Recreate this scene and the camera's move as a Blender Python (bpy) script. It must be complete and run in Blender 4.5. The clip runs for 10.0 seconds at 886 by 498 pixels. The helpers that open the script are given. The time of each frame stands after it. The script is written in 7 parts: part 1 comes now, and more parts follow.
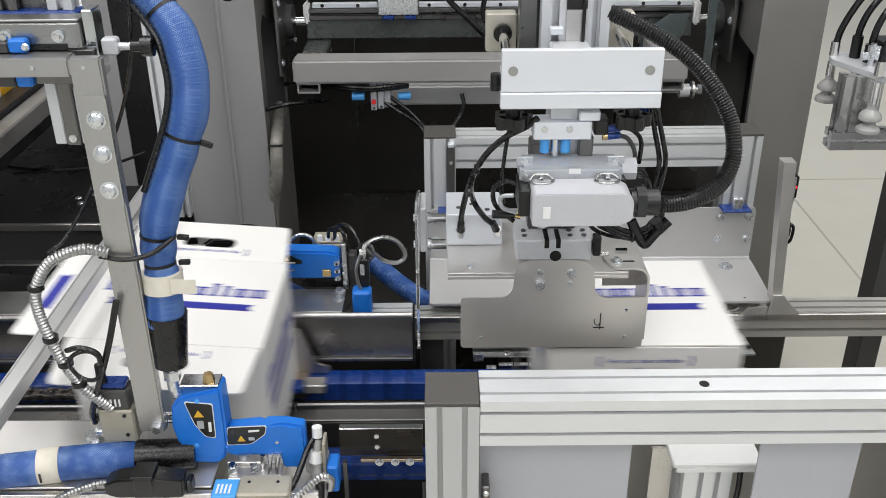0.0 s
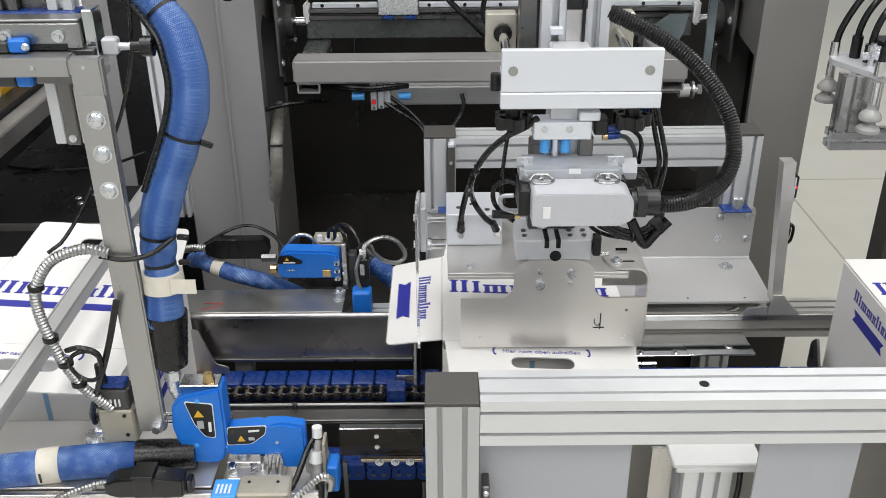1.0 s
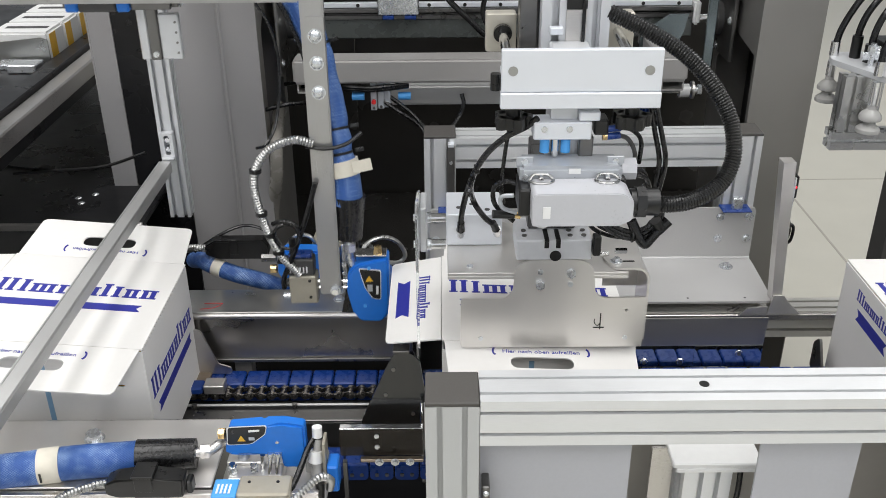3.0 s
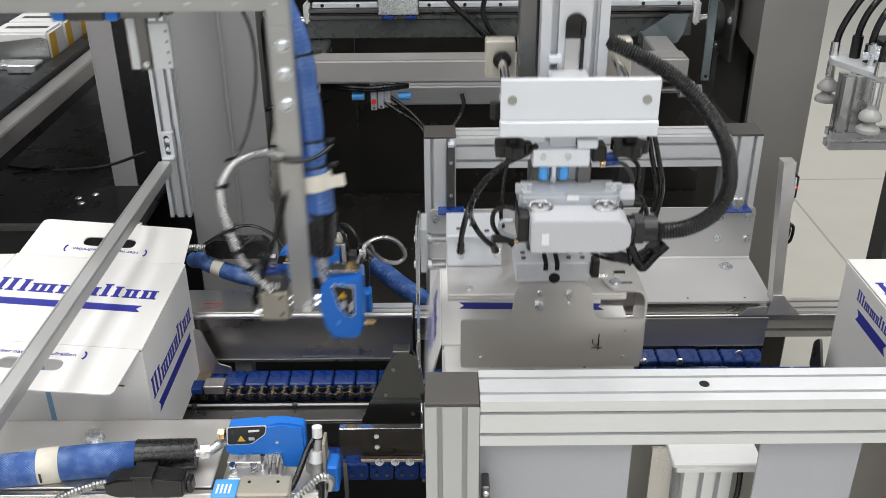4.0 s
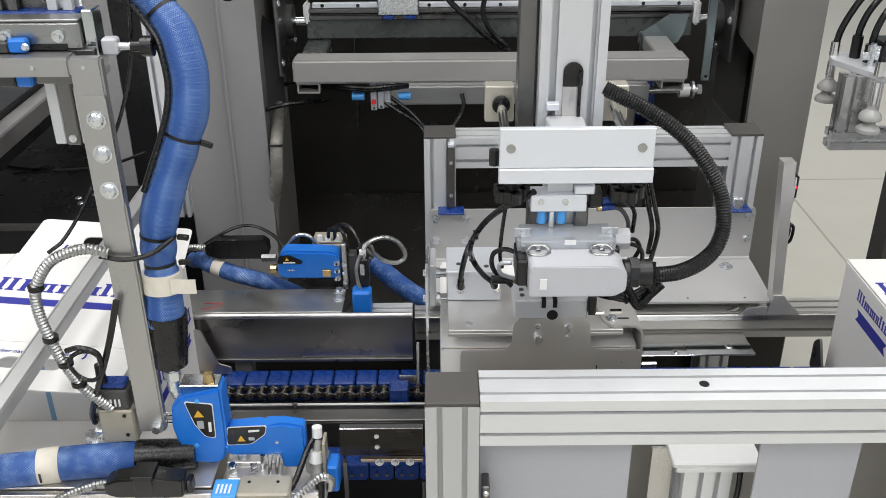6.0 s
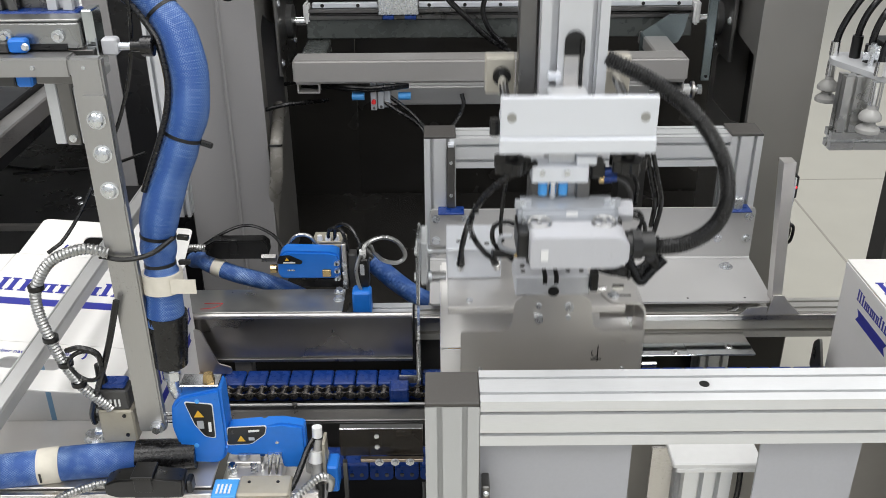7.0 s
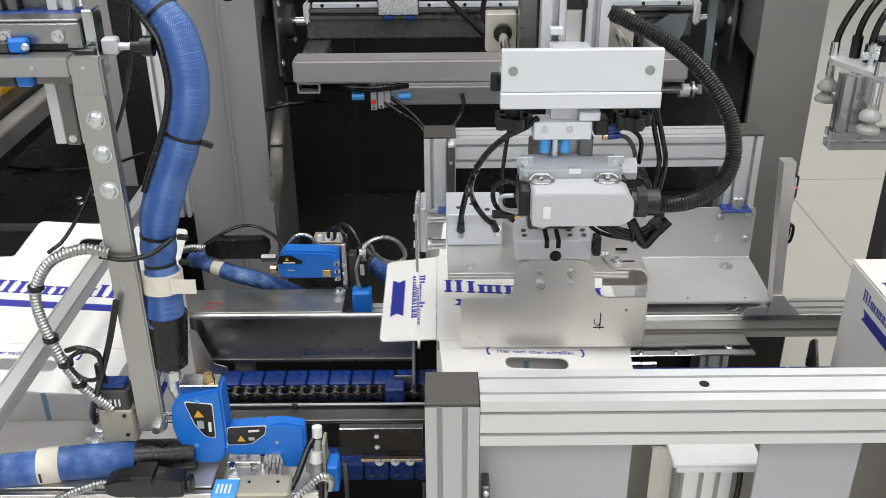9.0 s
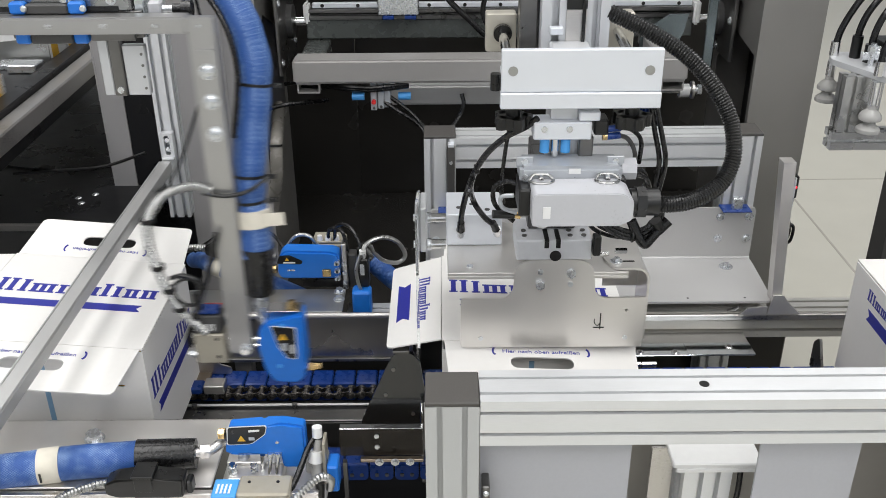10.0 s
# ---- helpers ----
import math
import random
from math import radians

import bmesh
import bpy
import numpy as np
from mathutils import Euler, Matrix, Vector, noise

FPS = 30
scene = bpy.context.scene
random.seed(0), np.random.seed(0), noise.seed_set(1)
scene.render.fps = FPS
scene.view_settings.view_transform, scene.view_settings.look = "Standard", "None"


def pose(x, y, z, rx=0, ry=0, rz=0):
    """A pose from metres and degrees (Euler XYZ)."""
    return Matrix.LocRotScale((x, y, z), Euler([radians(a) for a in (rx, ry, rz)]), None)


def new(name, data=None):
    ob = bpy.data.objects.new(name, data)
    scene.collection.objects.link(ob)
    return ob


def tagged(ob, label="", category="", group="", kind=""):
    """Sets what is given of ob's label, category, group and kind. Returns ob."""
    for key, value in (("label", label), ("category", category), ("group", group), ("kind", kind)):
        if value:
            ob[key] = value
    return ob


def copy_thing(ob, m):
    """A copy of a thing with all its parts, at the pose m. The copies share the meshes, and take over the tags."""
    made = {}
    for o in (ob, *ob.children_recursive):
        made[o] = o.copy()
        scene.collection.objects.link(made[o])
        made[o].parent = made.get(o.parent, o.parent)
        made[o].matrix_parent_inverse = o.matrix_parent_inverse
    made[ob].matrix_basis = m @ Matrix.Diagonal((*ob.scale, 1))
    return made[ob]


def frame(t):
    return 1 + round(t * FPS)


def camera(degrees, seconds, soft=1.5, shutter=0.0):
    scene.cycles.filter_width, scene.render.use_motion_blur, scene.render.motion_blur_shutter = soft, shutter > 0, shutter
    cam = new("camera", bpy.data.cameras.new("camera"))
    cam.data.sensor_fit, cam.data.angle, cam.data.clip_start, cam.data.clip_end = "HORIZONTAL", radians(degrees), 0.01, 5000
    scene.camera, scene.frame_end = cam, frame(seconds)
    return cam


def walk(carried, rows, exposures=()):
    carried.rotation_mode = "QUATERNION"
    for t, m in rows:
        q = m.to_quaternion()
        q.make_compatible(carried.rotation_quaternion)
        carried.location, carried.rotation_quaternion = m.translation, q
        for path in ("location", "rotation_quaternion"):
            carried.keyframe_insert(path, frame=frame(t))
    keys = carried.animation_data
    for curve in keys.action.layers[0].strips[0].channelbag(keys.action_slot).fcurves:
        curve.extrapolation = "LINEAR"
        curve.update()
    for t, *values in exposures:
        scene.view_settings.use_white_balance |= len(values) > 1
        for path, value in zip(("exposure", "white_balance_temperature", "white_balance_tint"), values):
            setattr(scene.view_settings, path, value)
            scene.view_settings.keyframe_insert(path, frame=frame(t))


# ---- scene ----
CAM = pose(0, 0, 1.9, 62.8, 0, 0) @ pose(0, 0, 0, 0, 0, -0.45)
cam = camera(50.83, 10.0, soft=0.9, shutter=0.6)
walk(cam, [(0, CAM), (10, CAM)], exposures=[(0, 0.0), (10, 0.0)])

# ---- light: a bright hall with rows of ceiling panels ----
world = bpy.data.worlds.new("hall_air")
scene.world = world
world.use_nodes = True
world.node_tree.nodes["Background"].inputs[0].default_value = (0.95, 0.98, 1.0, 1)
world.node_tree.nodes["Background"].inputs[1].default_value = 0.25


def panel_light(x, y, sx, sy, watts):
    data = bpy.data.lights.new("ceiling_light", "AREA")
    data.shape, data.size, data.size_y = "RECTANGLE", sx, sy
    data.energy, data.color = watts, (0.988, 0.983, 0.980)
    ob = new("ceiling_light", data)
    ob.matrix_world = pose(x, y, 5.9)


for lx in (-4.5, -1.5, 1.5, 4.5):
    for ly, watts in ((-3.6, 98), (0.9, 98), (5.5, 74)):
        panel_light(lx, ly, 1.3, 3.4, watts)


# ---- materials ----
def mat(name, color, rough=0.5, metal=0.0, vary=0.15, scale=30.0, bump=0.0, brush=None, coat=0.0, spec=0.5, rvary=0.12, stain=0.0):
    m = bpy.data.materials.new(name)
    m.use_nodes = True
    nt = m.node_tree
    b = nt.nodes["Principled BSDF"]
    b.inputs["Metallic"].default_value = metal
    b.inputs["Coat Weight"].default_value = coat
    b.inputs["Specular IOR Level"].default_value = spec
    geo = nt.nodes.new("ShaderNodeTexCoord")
    mp = nt.nodes.new("ShaderNodeMapping")
    nt.links.new(geo.outputs["Object"], mp.inputs["Vector"])
    if brush:
        mp.inputs["Scale"].default_value = brush
    fine = nt.nodes.new("ShaderNodeTexNoise")
    fine.inputs["Scale"].default_value = scale
    fine.inputs["Detail"].default_value = 6
    nt.links.new(mp.outputs[0], fine.inputs["Vector"])
    broad = nt.nodes.new("ShaderNodeTexNoise")
    broad.inputs["Scale"].default_value = 5.0
    broad.inputs["Detail"].default_value = 3
    nt.links.new(geo.outputs["Object"], broad.inputs["Vector"])
    mix = nt.nodes.new("ShaderNodeMath")
    mix.operation = "MULTIPLY_ADD"
    nt.links.new(fine.outputs[0], mix.inputs[0])
    mix.inputs[1].default_value = 0.5
    half = nt.nodes.new("ShaderNodeMath")
    half.operation = "MULTIPLY"
    half.inputs[1].default_value = 0.5
    nt.links.new(broad.outputs[0], half.inputs[0])
    nt.links.new(half.outputs[0], mix.inputs[2])
    ramp = nt.nodes.new("ShaderNodeMapRange")
    ramp.inputs[1].default_value, ramp.inputs[2].default_value = 0.3, 0.7
    ramp.inputs[3].default_value, ramp.inputs[4].default_value = 1 - vary, 1 + vary
    nt.links.new(mix.outputs[0], ramp.inputs[0])
    col = nt.nodes.new("ShaderNodeVectorMath")
    col.operation = "SCALE"
    col.inputs[0].default_value = color
    nt.links.new(ramp.outputs[0], col.inputs["Scale"])
    nt.links.new(col.outputs[0], b.inputs["Base Color"])
    rr = nt.nodes.new("ShaderNodeMapRange")
    rr.inputs[1].default_value, rr.inputs[2].default_value = 0.3, 0.7
    rr.inputs[3].default_value, rr.inputs[4].default_value = max(0.03, rough - rvary), min(1, rough + rvary)
    nt.links.new(mix.outputs[0], rr.inputs[0])
    nt.links.new(rr.outputs[0], b.inputs["Roughness"])
    if bump:
        bp = nt.nodes.new("ShaderNodeBump")
        bp.inputs["Strength"].default_value = bump
        bp.inputs["Distance"].default_value = 0.002
        nt.links.new(fine.outputs[0], bp.inputs["Height"])
        nt.links.new(bp.outputs[0], b.inputs["Normal"])
    return m


ALU = mat("anodised_aluminium", (0.735, 0.745, 0.752), 0.38, 0.45, 0.05, 60, 0.05, (1, 20, 20))
ALU_BRIGHT = mat("milled_aluminium", (0.76, 0.785, 0.83), 0.36, 0.4, 0.015, 20, 0.0, rvary=0.03)
STEEL = mat("brushed_stainless_steel", (0.60, 0.58, 0.56), 0.33, 1.0, 0.08, 90, 0.06, (1, 14, 14))
STEEL_WORN = mat("handled_stainless_steel", (0.72, 0.70, 0.675), 0.40, 0.8, 0.08, 14, 0.0, None, rvary=0.12)
STEEL_DULL = mat("oily_rolled_steel", (0.40, 0.40, 0.385), 0.36, 0.9, 0.08, 20, 0.0)
# Darker copy of the steel: shade between and behind parts is in its colour.
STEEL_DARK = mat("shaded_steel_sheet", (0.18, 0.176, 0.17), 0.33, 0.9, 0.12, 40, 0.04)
BAR_STEEL = mat("drawn_steel_bar", (0.58, 0.58, 0.57), 0.38, 0.7, 0.06, 60, 0.03, (20, 1, 20))
POLISHED = mat("polished_steel", (0.72, 0.72, 0.72), 0.14, 1.0, 0.05, 60, 0.02, rvary=0.06)
MIRROR = mat("mirror_polished_sheet", (0.62, 0.66, 0.68), 0.07, 1.0, 0.05, 20, 0.0, rvary=0.03)
MATT_SHEET = mat("matt_rolled_sheet", (0.50, 0.49, 0.475), 0.45, 1.0, 0.05, 90, 0.02, (14, 1, 14))
TROUGH_FACE = mat("rolled_guide_sheet", (0.40, 0.385, 0.37), 0.27, 1.0, 0.10, 6, 0.0, rvary=0.08)
RAIL_FACE = mat("oiled_aluminium_profile", (0.62, 0.61, 0.575), 0.36, 0.6, 0.05, 60, 0.03, (1, 20, 20))
ZINC = mat("zinc_plated_steel", (0.68, 0.70, 0.72), 0.28, 0.9, 0.15, 120, 0.05)
TUBE_STEEL = mat("satin_steel_tube", (0.44, 0.435, 0.43), 0.36, 0.85, 0.05, 60, 0.04, (20, 20, 1))
GREY_PAINT = mat("grey_powder_coat", (0.295, 0.287, 0.287), 0.5, 0.0, 0.03, 300, 0.015, spec=0.4)
GREY_DARK = mat("dark_grey_powder_coat", (0.055, 0.054, 0.053), 0.45, 0.0, 0.06, 300, 0.08)
LIGHT_PANEL = mat("light_grey_panel", (0.45, 0.455, 0.485), 0.45, 0.0, 0.03, 200, 0.03)
CAP = mat("dark_grey_plastic_cap", (0.075, 0.07, 0.065), 0.6, 0.0, 0.08, 200, 0.08)
BLACK = mat("black_plastic", (0.005, 0.005, 0.005), 0.34, 0.0, 0.2, 120, 0.05)
RUBBER = mat("black_rubber", (0.006, 0.006, 0.0065), 0.24, 0.0, 0.2, 150, 0.05)
BLACK_GLOSS = mat("glossy_black_sheet", (0.008, 0.009, 0.010), 0.20, 0.0, 0.2, 30, 0.02, coat=0.6)
BLACK_PLATE = mat("black_plastic_plate", (0.009, 0.009, 0.010), 0.30, 0.0, 0.2, 9, 0.0, spec=0.3)
CARD = mat("white_carton_board", (0.80, 0.785, 0.76), 0.55, 0.0, 0.018, 90, 0.04, spec=0.35)
CARD_IN = mat("raw_carton_board", (0.42, 0.30, 0.18), 0.8, 0.0, 0.08, 120, 0.1)
INK = mat("blue_print", (0.022, 0.028, 0.30), 0.5, 0.0, 0.08, 200, 0.0)
BLUE = mat("blue_moulded_plastic", (0.012, 0.165, 0.62), 0.36, 0.0, 0.06, 90, 0.03)
BLUE_LINK = mat("blue_chain_plastic", (0.008, 0.040, 0.21), 0.30, 0.0, 0.15, 60, 0.03)
LIGHT_BLUE = mat("light_blue_plastic", (0.08, 0.36, 0.80), 0.4, 0.0, 0.08, 60, 0.02)
WHITE = mat("white_plastic", (0.78, 0.78, 0.77), 0.4, 0.0, 0.04, 60, 0.02)
GREY_PLASTIC = mat("light_grey_diecast", (0.46, 0.48, 0.51), 0.30, 0.3, 0.03, 40, 0.0, rvary=0.04)
BRASS = mat("brass", (0.62, 0.45, 0.22), 0.28, 1.0, 0.1, 80, 0.03)
BEIGE = mat("beige_valve_housing", (0.40, 0.37, 0.30), 0.45, 0.3, 0.08, 90, 0.04)
TAPE = mat("cream_masking_tape", (0.66, 0.62, 0.53), 0.7, 0.0, 0.08, 70, 0.15)
YELLOW = mat("yellow_pack_paper", (0.75, 0.43, 0.03), 0.45, 0.0, 0.1, 30, 0.05)
RED = mat("red_knob", (0.6, 0.02, 0.02), 0.4)
FLOOR = mat("sealed_concrete_floor", (0.50, 0.485, 0.425), 0.34, 0.0, 0.035, 7, 0.0, rvary=0.02)
FLOOR_JOINT = mat("floor_joint_sealant", (0.36, 0.34, 0.30), 0.6)
# The white is tinted bluish in place of cool window light.
HALL = mat("white_hall_wall", (0.70, 0.73, 0.78), 0.7, 0.0, 0.04, 3)
DECK = mat("grey_trapezoid_roof_sheet", (0.36, 0.365, 0.37), 0.6, 0.0, 0.05, 3)
COIL = mat("grey_pvc_hose", (0.26, 0.245, 0.22), 0.3, 0.0, 0.08, 40, 0.02)
SILICONE = mat("milky_silicone", (0.36, 0.355, 0.34), 0.3, 0.0, 0.05, 40)


def braid():
    m = mat("blue_braided_sleeve", (0.028, 0.13, 0.46), 0.42, 0.0, 0.25, 160, 0.0, spec=0.6)
    nt = m.node_tree
    b = nt.nodes["Principled BSDF"]
    tc = nt.nodes.new("ShaderNodeTexCoord")
    waves = []
    for turn in (0.7, -0.7):
        mp = nt.nodes.new("ShaderNodeMapping")
        mp.inputs["Rotation"].default_value = (0, 0, turn)
        nt.links.new(tc.outputs["UV"], mp.inputs["Vector"])
        w = nt.nodes.new("ShaderNodeTexWave")
        w.inputs["Scale"].default_value = 100.0
        w.inputs["Distortion"].default_value = 0.0
        nt.links.new(mp.outputs[0], w.inputs["Vector"])
        waves.append(w)
    mul = nt.nodes.new("ShaderNodeMath")
    mul.operation = "MAXIMUM"
    for i, w in enumerate(waves):
        nt.links.new(w.outputs["Fac"], mul.inputs[i])
    bp = nt.nodes.new("ShaderNodeBump")
    bp.inputs["Strength"].default_value, bp.inputs["Distance"].default_value = 0.6, 0.001
    nt.links.new(mul.outputs[0], bp.inputs["Height"])
    nt.links.new(bp.outputs[0], b.inputs["Normal"])
    # Pale flecks in the colour: frayed threads, and glints painted along the weave.
    worn = nt.nodes.new("ShaderNodeTexNoise")
    worn.inputs["Scale"].default_value, worn.inputs["Detail"].default_value = 34.0, 4.0
    nt.links.new(tc.outputs["Object"], worn.inputs["Vector"])
    both = nt.nodes.new("ShaderNodeMath")
    both.operation = "MULTIPLY"
    nt.links.new(worn.outputs[0], both.inputs[0])
    nt.links.new(mul.outputs[0], both.inputs[1])
    ramp = nt.nodes.new("ShaderNodeValToRGB")
    ramp.color_ramp.elements[0].position, ramp.color_ramp.elements[1].position = 0.42, 0.74
    ramp.color_ramp.elements[0].color = (0.014, 0.08, 0.31, 1)
    ramp.color_ramp.elements[1].color = (0.36, 0.52, 0.78, 1)
    nt.links.new(both.outputs[0], ramp.inputs[0])
    nt.links.new(ramp.outputs[0], b.inputs["Base Color"])
    return m


BRAID = braid()
CONDUIT = mat("flexible_steel_conduit", (0.46, 0.46, 0.45), 0.3, 1.0, 0.1, 120)
GREY_PAINT_L = mat("light_grey_powder_coat", (0.51, 0.505, 0.50), 0.42, 0.25, 0.03, 200, 0.06)
COLUMN_STEEL = mat("bead_blasted_steel", (0.30, 0.29, 0.272), 0.36, 0.55, 0.05, 5, 0.0, rvary=0.08)
TUBE_GREY = mat("grey_painted_tube", (0.30, 0.29, 0.28), 0.42, 0.1, 0.03, 200, 0.05)
GUARD_SHEET = mat("blue_grey_polished_sheet", (0.24, 0.29, 0.30), 0.18, 0.9, 0.1, 9, 0.0)
ROLLER = mat("grey_roller_cover", (0.105, 0.115, 0.11), 0.28, 0.3, 0.05, 40)
DARK_GLOSS = mat("dark_satin_sheet", (0.034, 0.032, 0.029), 0.20, 0.25, 0.1, 5, 0.0)
ALU_PALE = mat("pale_aluminium", (0.62, 0.63, 0.645), 0.42, 0.4, 0.03, 60, 0.03)
BRASS_DULL = mat("dull_brass_strip", (0.40, 0.33, 0.26), 0.35, 1.0, 0.1, 60)
CHAIN = mat("oiled_chain_steel", (0.23, 0.215, 0.20), 0.24, 0.95, 0.3, 90)
SLIDE_STEEL = mat("zinc_chromated_steel", (0.36, 0.365, 0.36), 0.24, 0.95, 0.08, 14, 0.0)
BEIGE_SHEET = mat("beige_grey_sheet", (0.36, 0.34, 0.30), 0.5, 0.0, 0.04, 60)
BEIGE_ALU = mat("beige_aluminium", (0.56, 0.53, 0.46), 0.45, 0.6, 0.05, 60)
GREY_PLASTIC_L = mat("pale_grey_connector_coat", (0.50, 0.505, 0.53), 0.34, 0.0, 0.03, 200, 0.04)
BLOCK_GREY = mat("grey_anodised_block", (0.68, 0.69, 0.72), 0.36, 0.5, 0.05, 80)
BLADE_STEEL = mat("handled_blade_steel", (0.74, 0.72, 0.695), 0.40, 0.85, 0.05, 9, 0.0, None, rvary=0.10)
ALU_POST = mat("dull_anodised_aluminium", (0.52, 0.53, 0.535), 0.42, 0.45, 0.04, 60, 0.03, (20, 20, 1))
GRIP_ALU = mat("bare_aluminium_profile", (0.56, 0.56, 0.55), 0.28, 0.9, 0.03, 8, 0.0, rvary=0.04)
CORR = mat("black_corrugated_plastic", (0.012, 0.012, 0.012), 0.26, 0.0, 0.15, 60)
INK_PALE = mat("pale_blue_glue_line", (0.25, 0.42, 0.60), 0.5)


def clear(name, color, rough):
    m = bpy.data.materials.new(name)
    m.use_nodes = True
    b = m.node_tree.nodes["Principled BSDF"]
    b.inputs["Base Color"].default_value = (*color, 1)
    b.inputs["Roughness"].default_value = rough
    b.inputs["Transmission Weight"].default_value = 0.92
    b.inputs["IOR"].default_value = 1.3
    return m


SMOKED = clear("smoked_acrylic", (0.13, 0.105, 0.085), 0.05)
ACRYLIC = clear("clear_acrylic", (0.93, 0.95, 0.95), 0.04)

# ---- mesh helpers ----
ORG = {}


def thing(name, base, label, category, group="", kind=""):
    ob = new(name)
    ob.empty_display_size = 0.05
    ob.location = base
    ORG[ob] = Vector(base)
    return tagged(ob, label, category, group, kind)


def part(name, bm, material, parent=None, label="", origin=None, smooth=True):
    """One mesh from a bmesh, or from a list of (bmesh, material) pairs, given in the place's own coordinates."""
    pairs = bm if isinstance(bm, list) else [(bm, material)]
    me = bpy.data.meshes.new(name)
    whole = bmesh.new()
    for i, (b, mt) in enumerate(pairs):
        bmesh.ops.recalc_face_normals(b, faces=b.faces)
        for f in b.faces:
            f.material_index = i
            f.smooth = smooth
        tmp = bpy.data.meshes.new("tmp")
        b.to_mesh(tmp)
        b.free()
        whole.from_mesh(tmp)
        bpy.data.meshes.remove(tmp)
        me.materials.append(mt)
    o = Vector(origin) if origin is not None else (ORG[parent] if parent is not None else Vector((0, 0, 0)))
    for v in whole.verts:
        v.co -= o
    whole.to_mesh(me)
    whole.free()
    if smooth:
        me.set_sharp_from_angle(angle=radians(35))
    ob = new(name, me)
    ORG[ob] = o
    if parent is not None:
        ob.parent = parent
        ob.location = o - ORG[parent]
    else:
        ob.location = o
    if label:
        ob["label"] = label
    return ob


def solo(name, bm, material, label, category, kind="", group="", origin=None, smooth=True):
    return tagged(part(name, bm, material, None, "", origin, smooth), label, category, group, kind)


def B(x0, x1, y0, y1, z0, z1, bev=0.0, seg=1, bm=None):
    bm = bm or bmesh.new()
    r = bmesh.ops.create_cube(bm, size=1, matrix=Matrix.Translation(((x0 + x1) / 2, (y0 + y1) / 2, (z0 + z1) / 2)) @ Matrix.Diagonal((abs(x1 - x0), abs(y1 - y0), abs(z1 - z0), 1)))
    if bev:
        es = list({e for v in r["verts"] for e in v.link_edges})
        bmesh.ops.bevel(bm, geom=es, offset=bev, segments=seg, affect="EDGES", clamp_overlap=True)
    return bm


def C(p0, p1, r, r2=None, seg=16, bm=None):
    bm = bm or bmesh.new()
    p0, p1 = Vector(p0), Vector(p1)
    d = p1 - p0
    m = Matrix.Translation((p0 + p1) / 2) @ d.to_track_quat("Z", "Y").to_matrix().to_4x4()
    bmesh.ops.create_cone(bm, cap_ends=True, segments=seg, radius1=r, radius2=r if r2 is None else r2, depth=d.length, matrix=m)
    return bm


def spline(pts, n=8):
    pts = [Vector(p) for p in pts]
    e = [pts[0] * 2 - pts[1]] + pts + [pts[-1] * 2 - pts[-2]]
    out = []
    for i in range(1, len(e) - 2):
        a, b, c, d = e[i - 1:i + 3]
        for k in range(n):
            t = k / n
            out.append(0.5 * (2 * b + (c - a) * t + (2 * a - 5 * b + 4 * c - d) * t * t + (3 * b - a - 3 * c + d) * t ** 3))
    return out + [pts[-1]]


def T(pts, r, seg=10, n=8, bm=None, ridge=0.0, pitch=0.006):
    """A cable or hose swept along a smooth line; ridge makes it corrugated."""
    bm = bm or bmesh.new()
    line = spline(pts, n) if n else [Vector(p) for p in pts]
    if ridge:
        step, dense, over = pitch / 4, [line[0]], 0.0
        for a, b in zip(line, line[1:]):
            L = (b - a).length
            at = step - over
            while at <= L:
                dense.append(a.lerp(b, at / L))
                at += step
            over = L - (at - step)
        line = dense
    uv = bm.loops.layers.uv.verify()
    prev, up, run, was = None, Vector((0.13, 0.2, 0.97)), 0.0, 0.0
    for i, p in enumerate(line):
        d = (line[min(i + 1, len(line) - 1)] - line[max(i - 1, 0)]).normalized()
        s = d.cross(up)
        if s.length < 1e-3:
            s = d.cross(Vector((1, 0, 0)))
        s.normalize()
        up = s.cross(d)
        if i:
            run += (p - line[i - 1]).length
        rad = r + (ridge * math.cos(run / pitch * 2 * math.pi) if ridge else 0)
        ring = [bm.verts.new(p + (s * math.cos(a) + up * math.sin(a)) * rad) for a in (2 * math.pi * k / seg for k in range(seg))]
        if prev:
            for k in range(seg):
                fc = bm.faces.new((prev[k], prev[(k + 1) % seg], ring[(k + 1) % seg], ring[k]))
                arc = 2 * math.pi * r / seg
                for lp, q in zip(fc.loops, ((k, was), (k + 1, was), (k + 1, run), (k, run))):
                    lp[uv].uv = (q[0] * arc, q[1])
        else:
            bm.faces.new(ring[::-1])
        prev, was = ring, run
    bm.faces.new(prev)
    return bm


def rounded(pts, r, seg=4):
    """A 2D outline with its corners rounded; r is one radius or one for each corner."""
    out, n = [], len(pts)
    for i in range(n):
        a, b, c = Vector(pts[i - 1]), Vector(pts[i]), Vector(pts[(i + 1) % n])
        q = r[i] if isinstance(r, (list, tuple)) else r
        q = min(q, (a - b).length * 0.49, (c - b).length * 0.49)
        if q < 1e-5:
            out.append(tuple(b))
            continue
        p0, p1 = b + (a - b).normalized() * q, b + (c - b).normalized() * q
        for k in range(seg + 1):
            t = k / seg
            out.append(tuple(p0 * (1 - t) ** 2 + b * 2 * t * (1 - t) + p1 * t * t))
    return out


def slot(cx, cy, w, h, seg=5):
    return rounded([(cx - w / 2, cy - h / 2), (cx + w / 2, cy - h / 2), (cx + w / 2, cy + h / 2), (cx - w / 2, cy + h / 2)], min(w, h) * 0.49, seg)


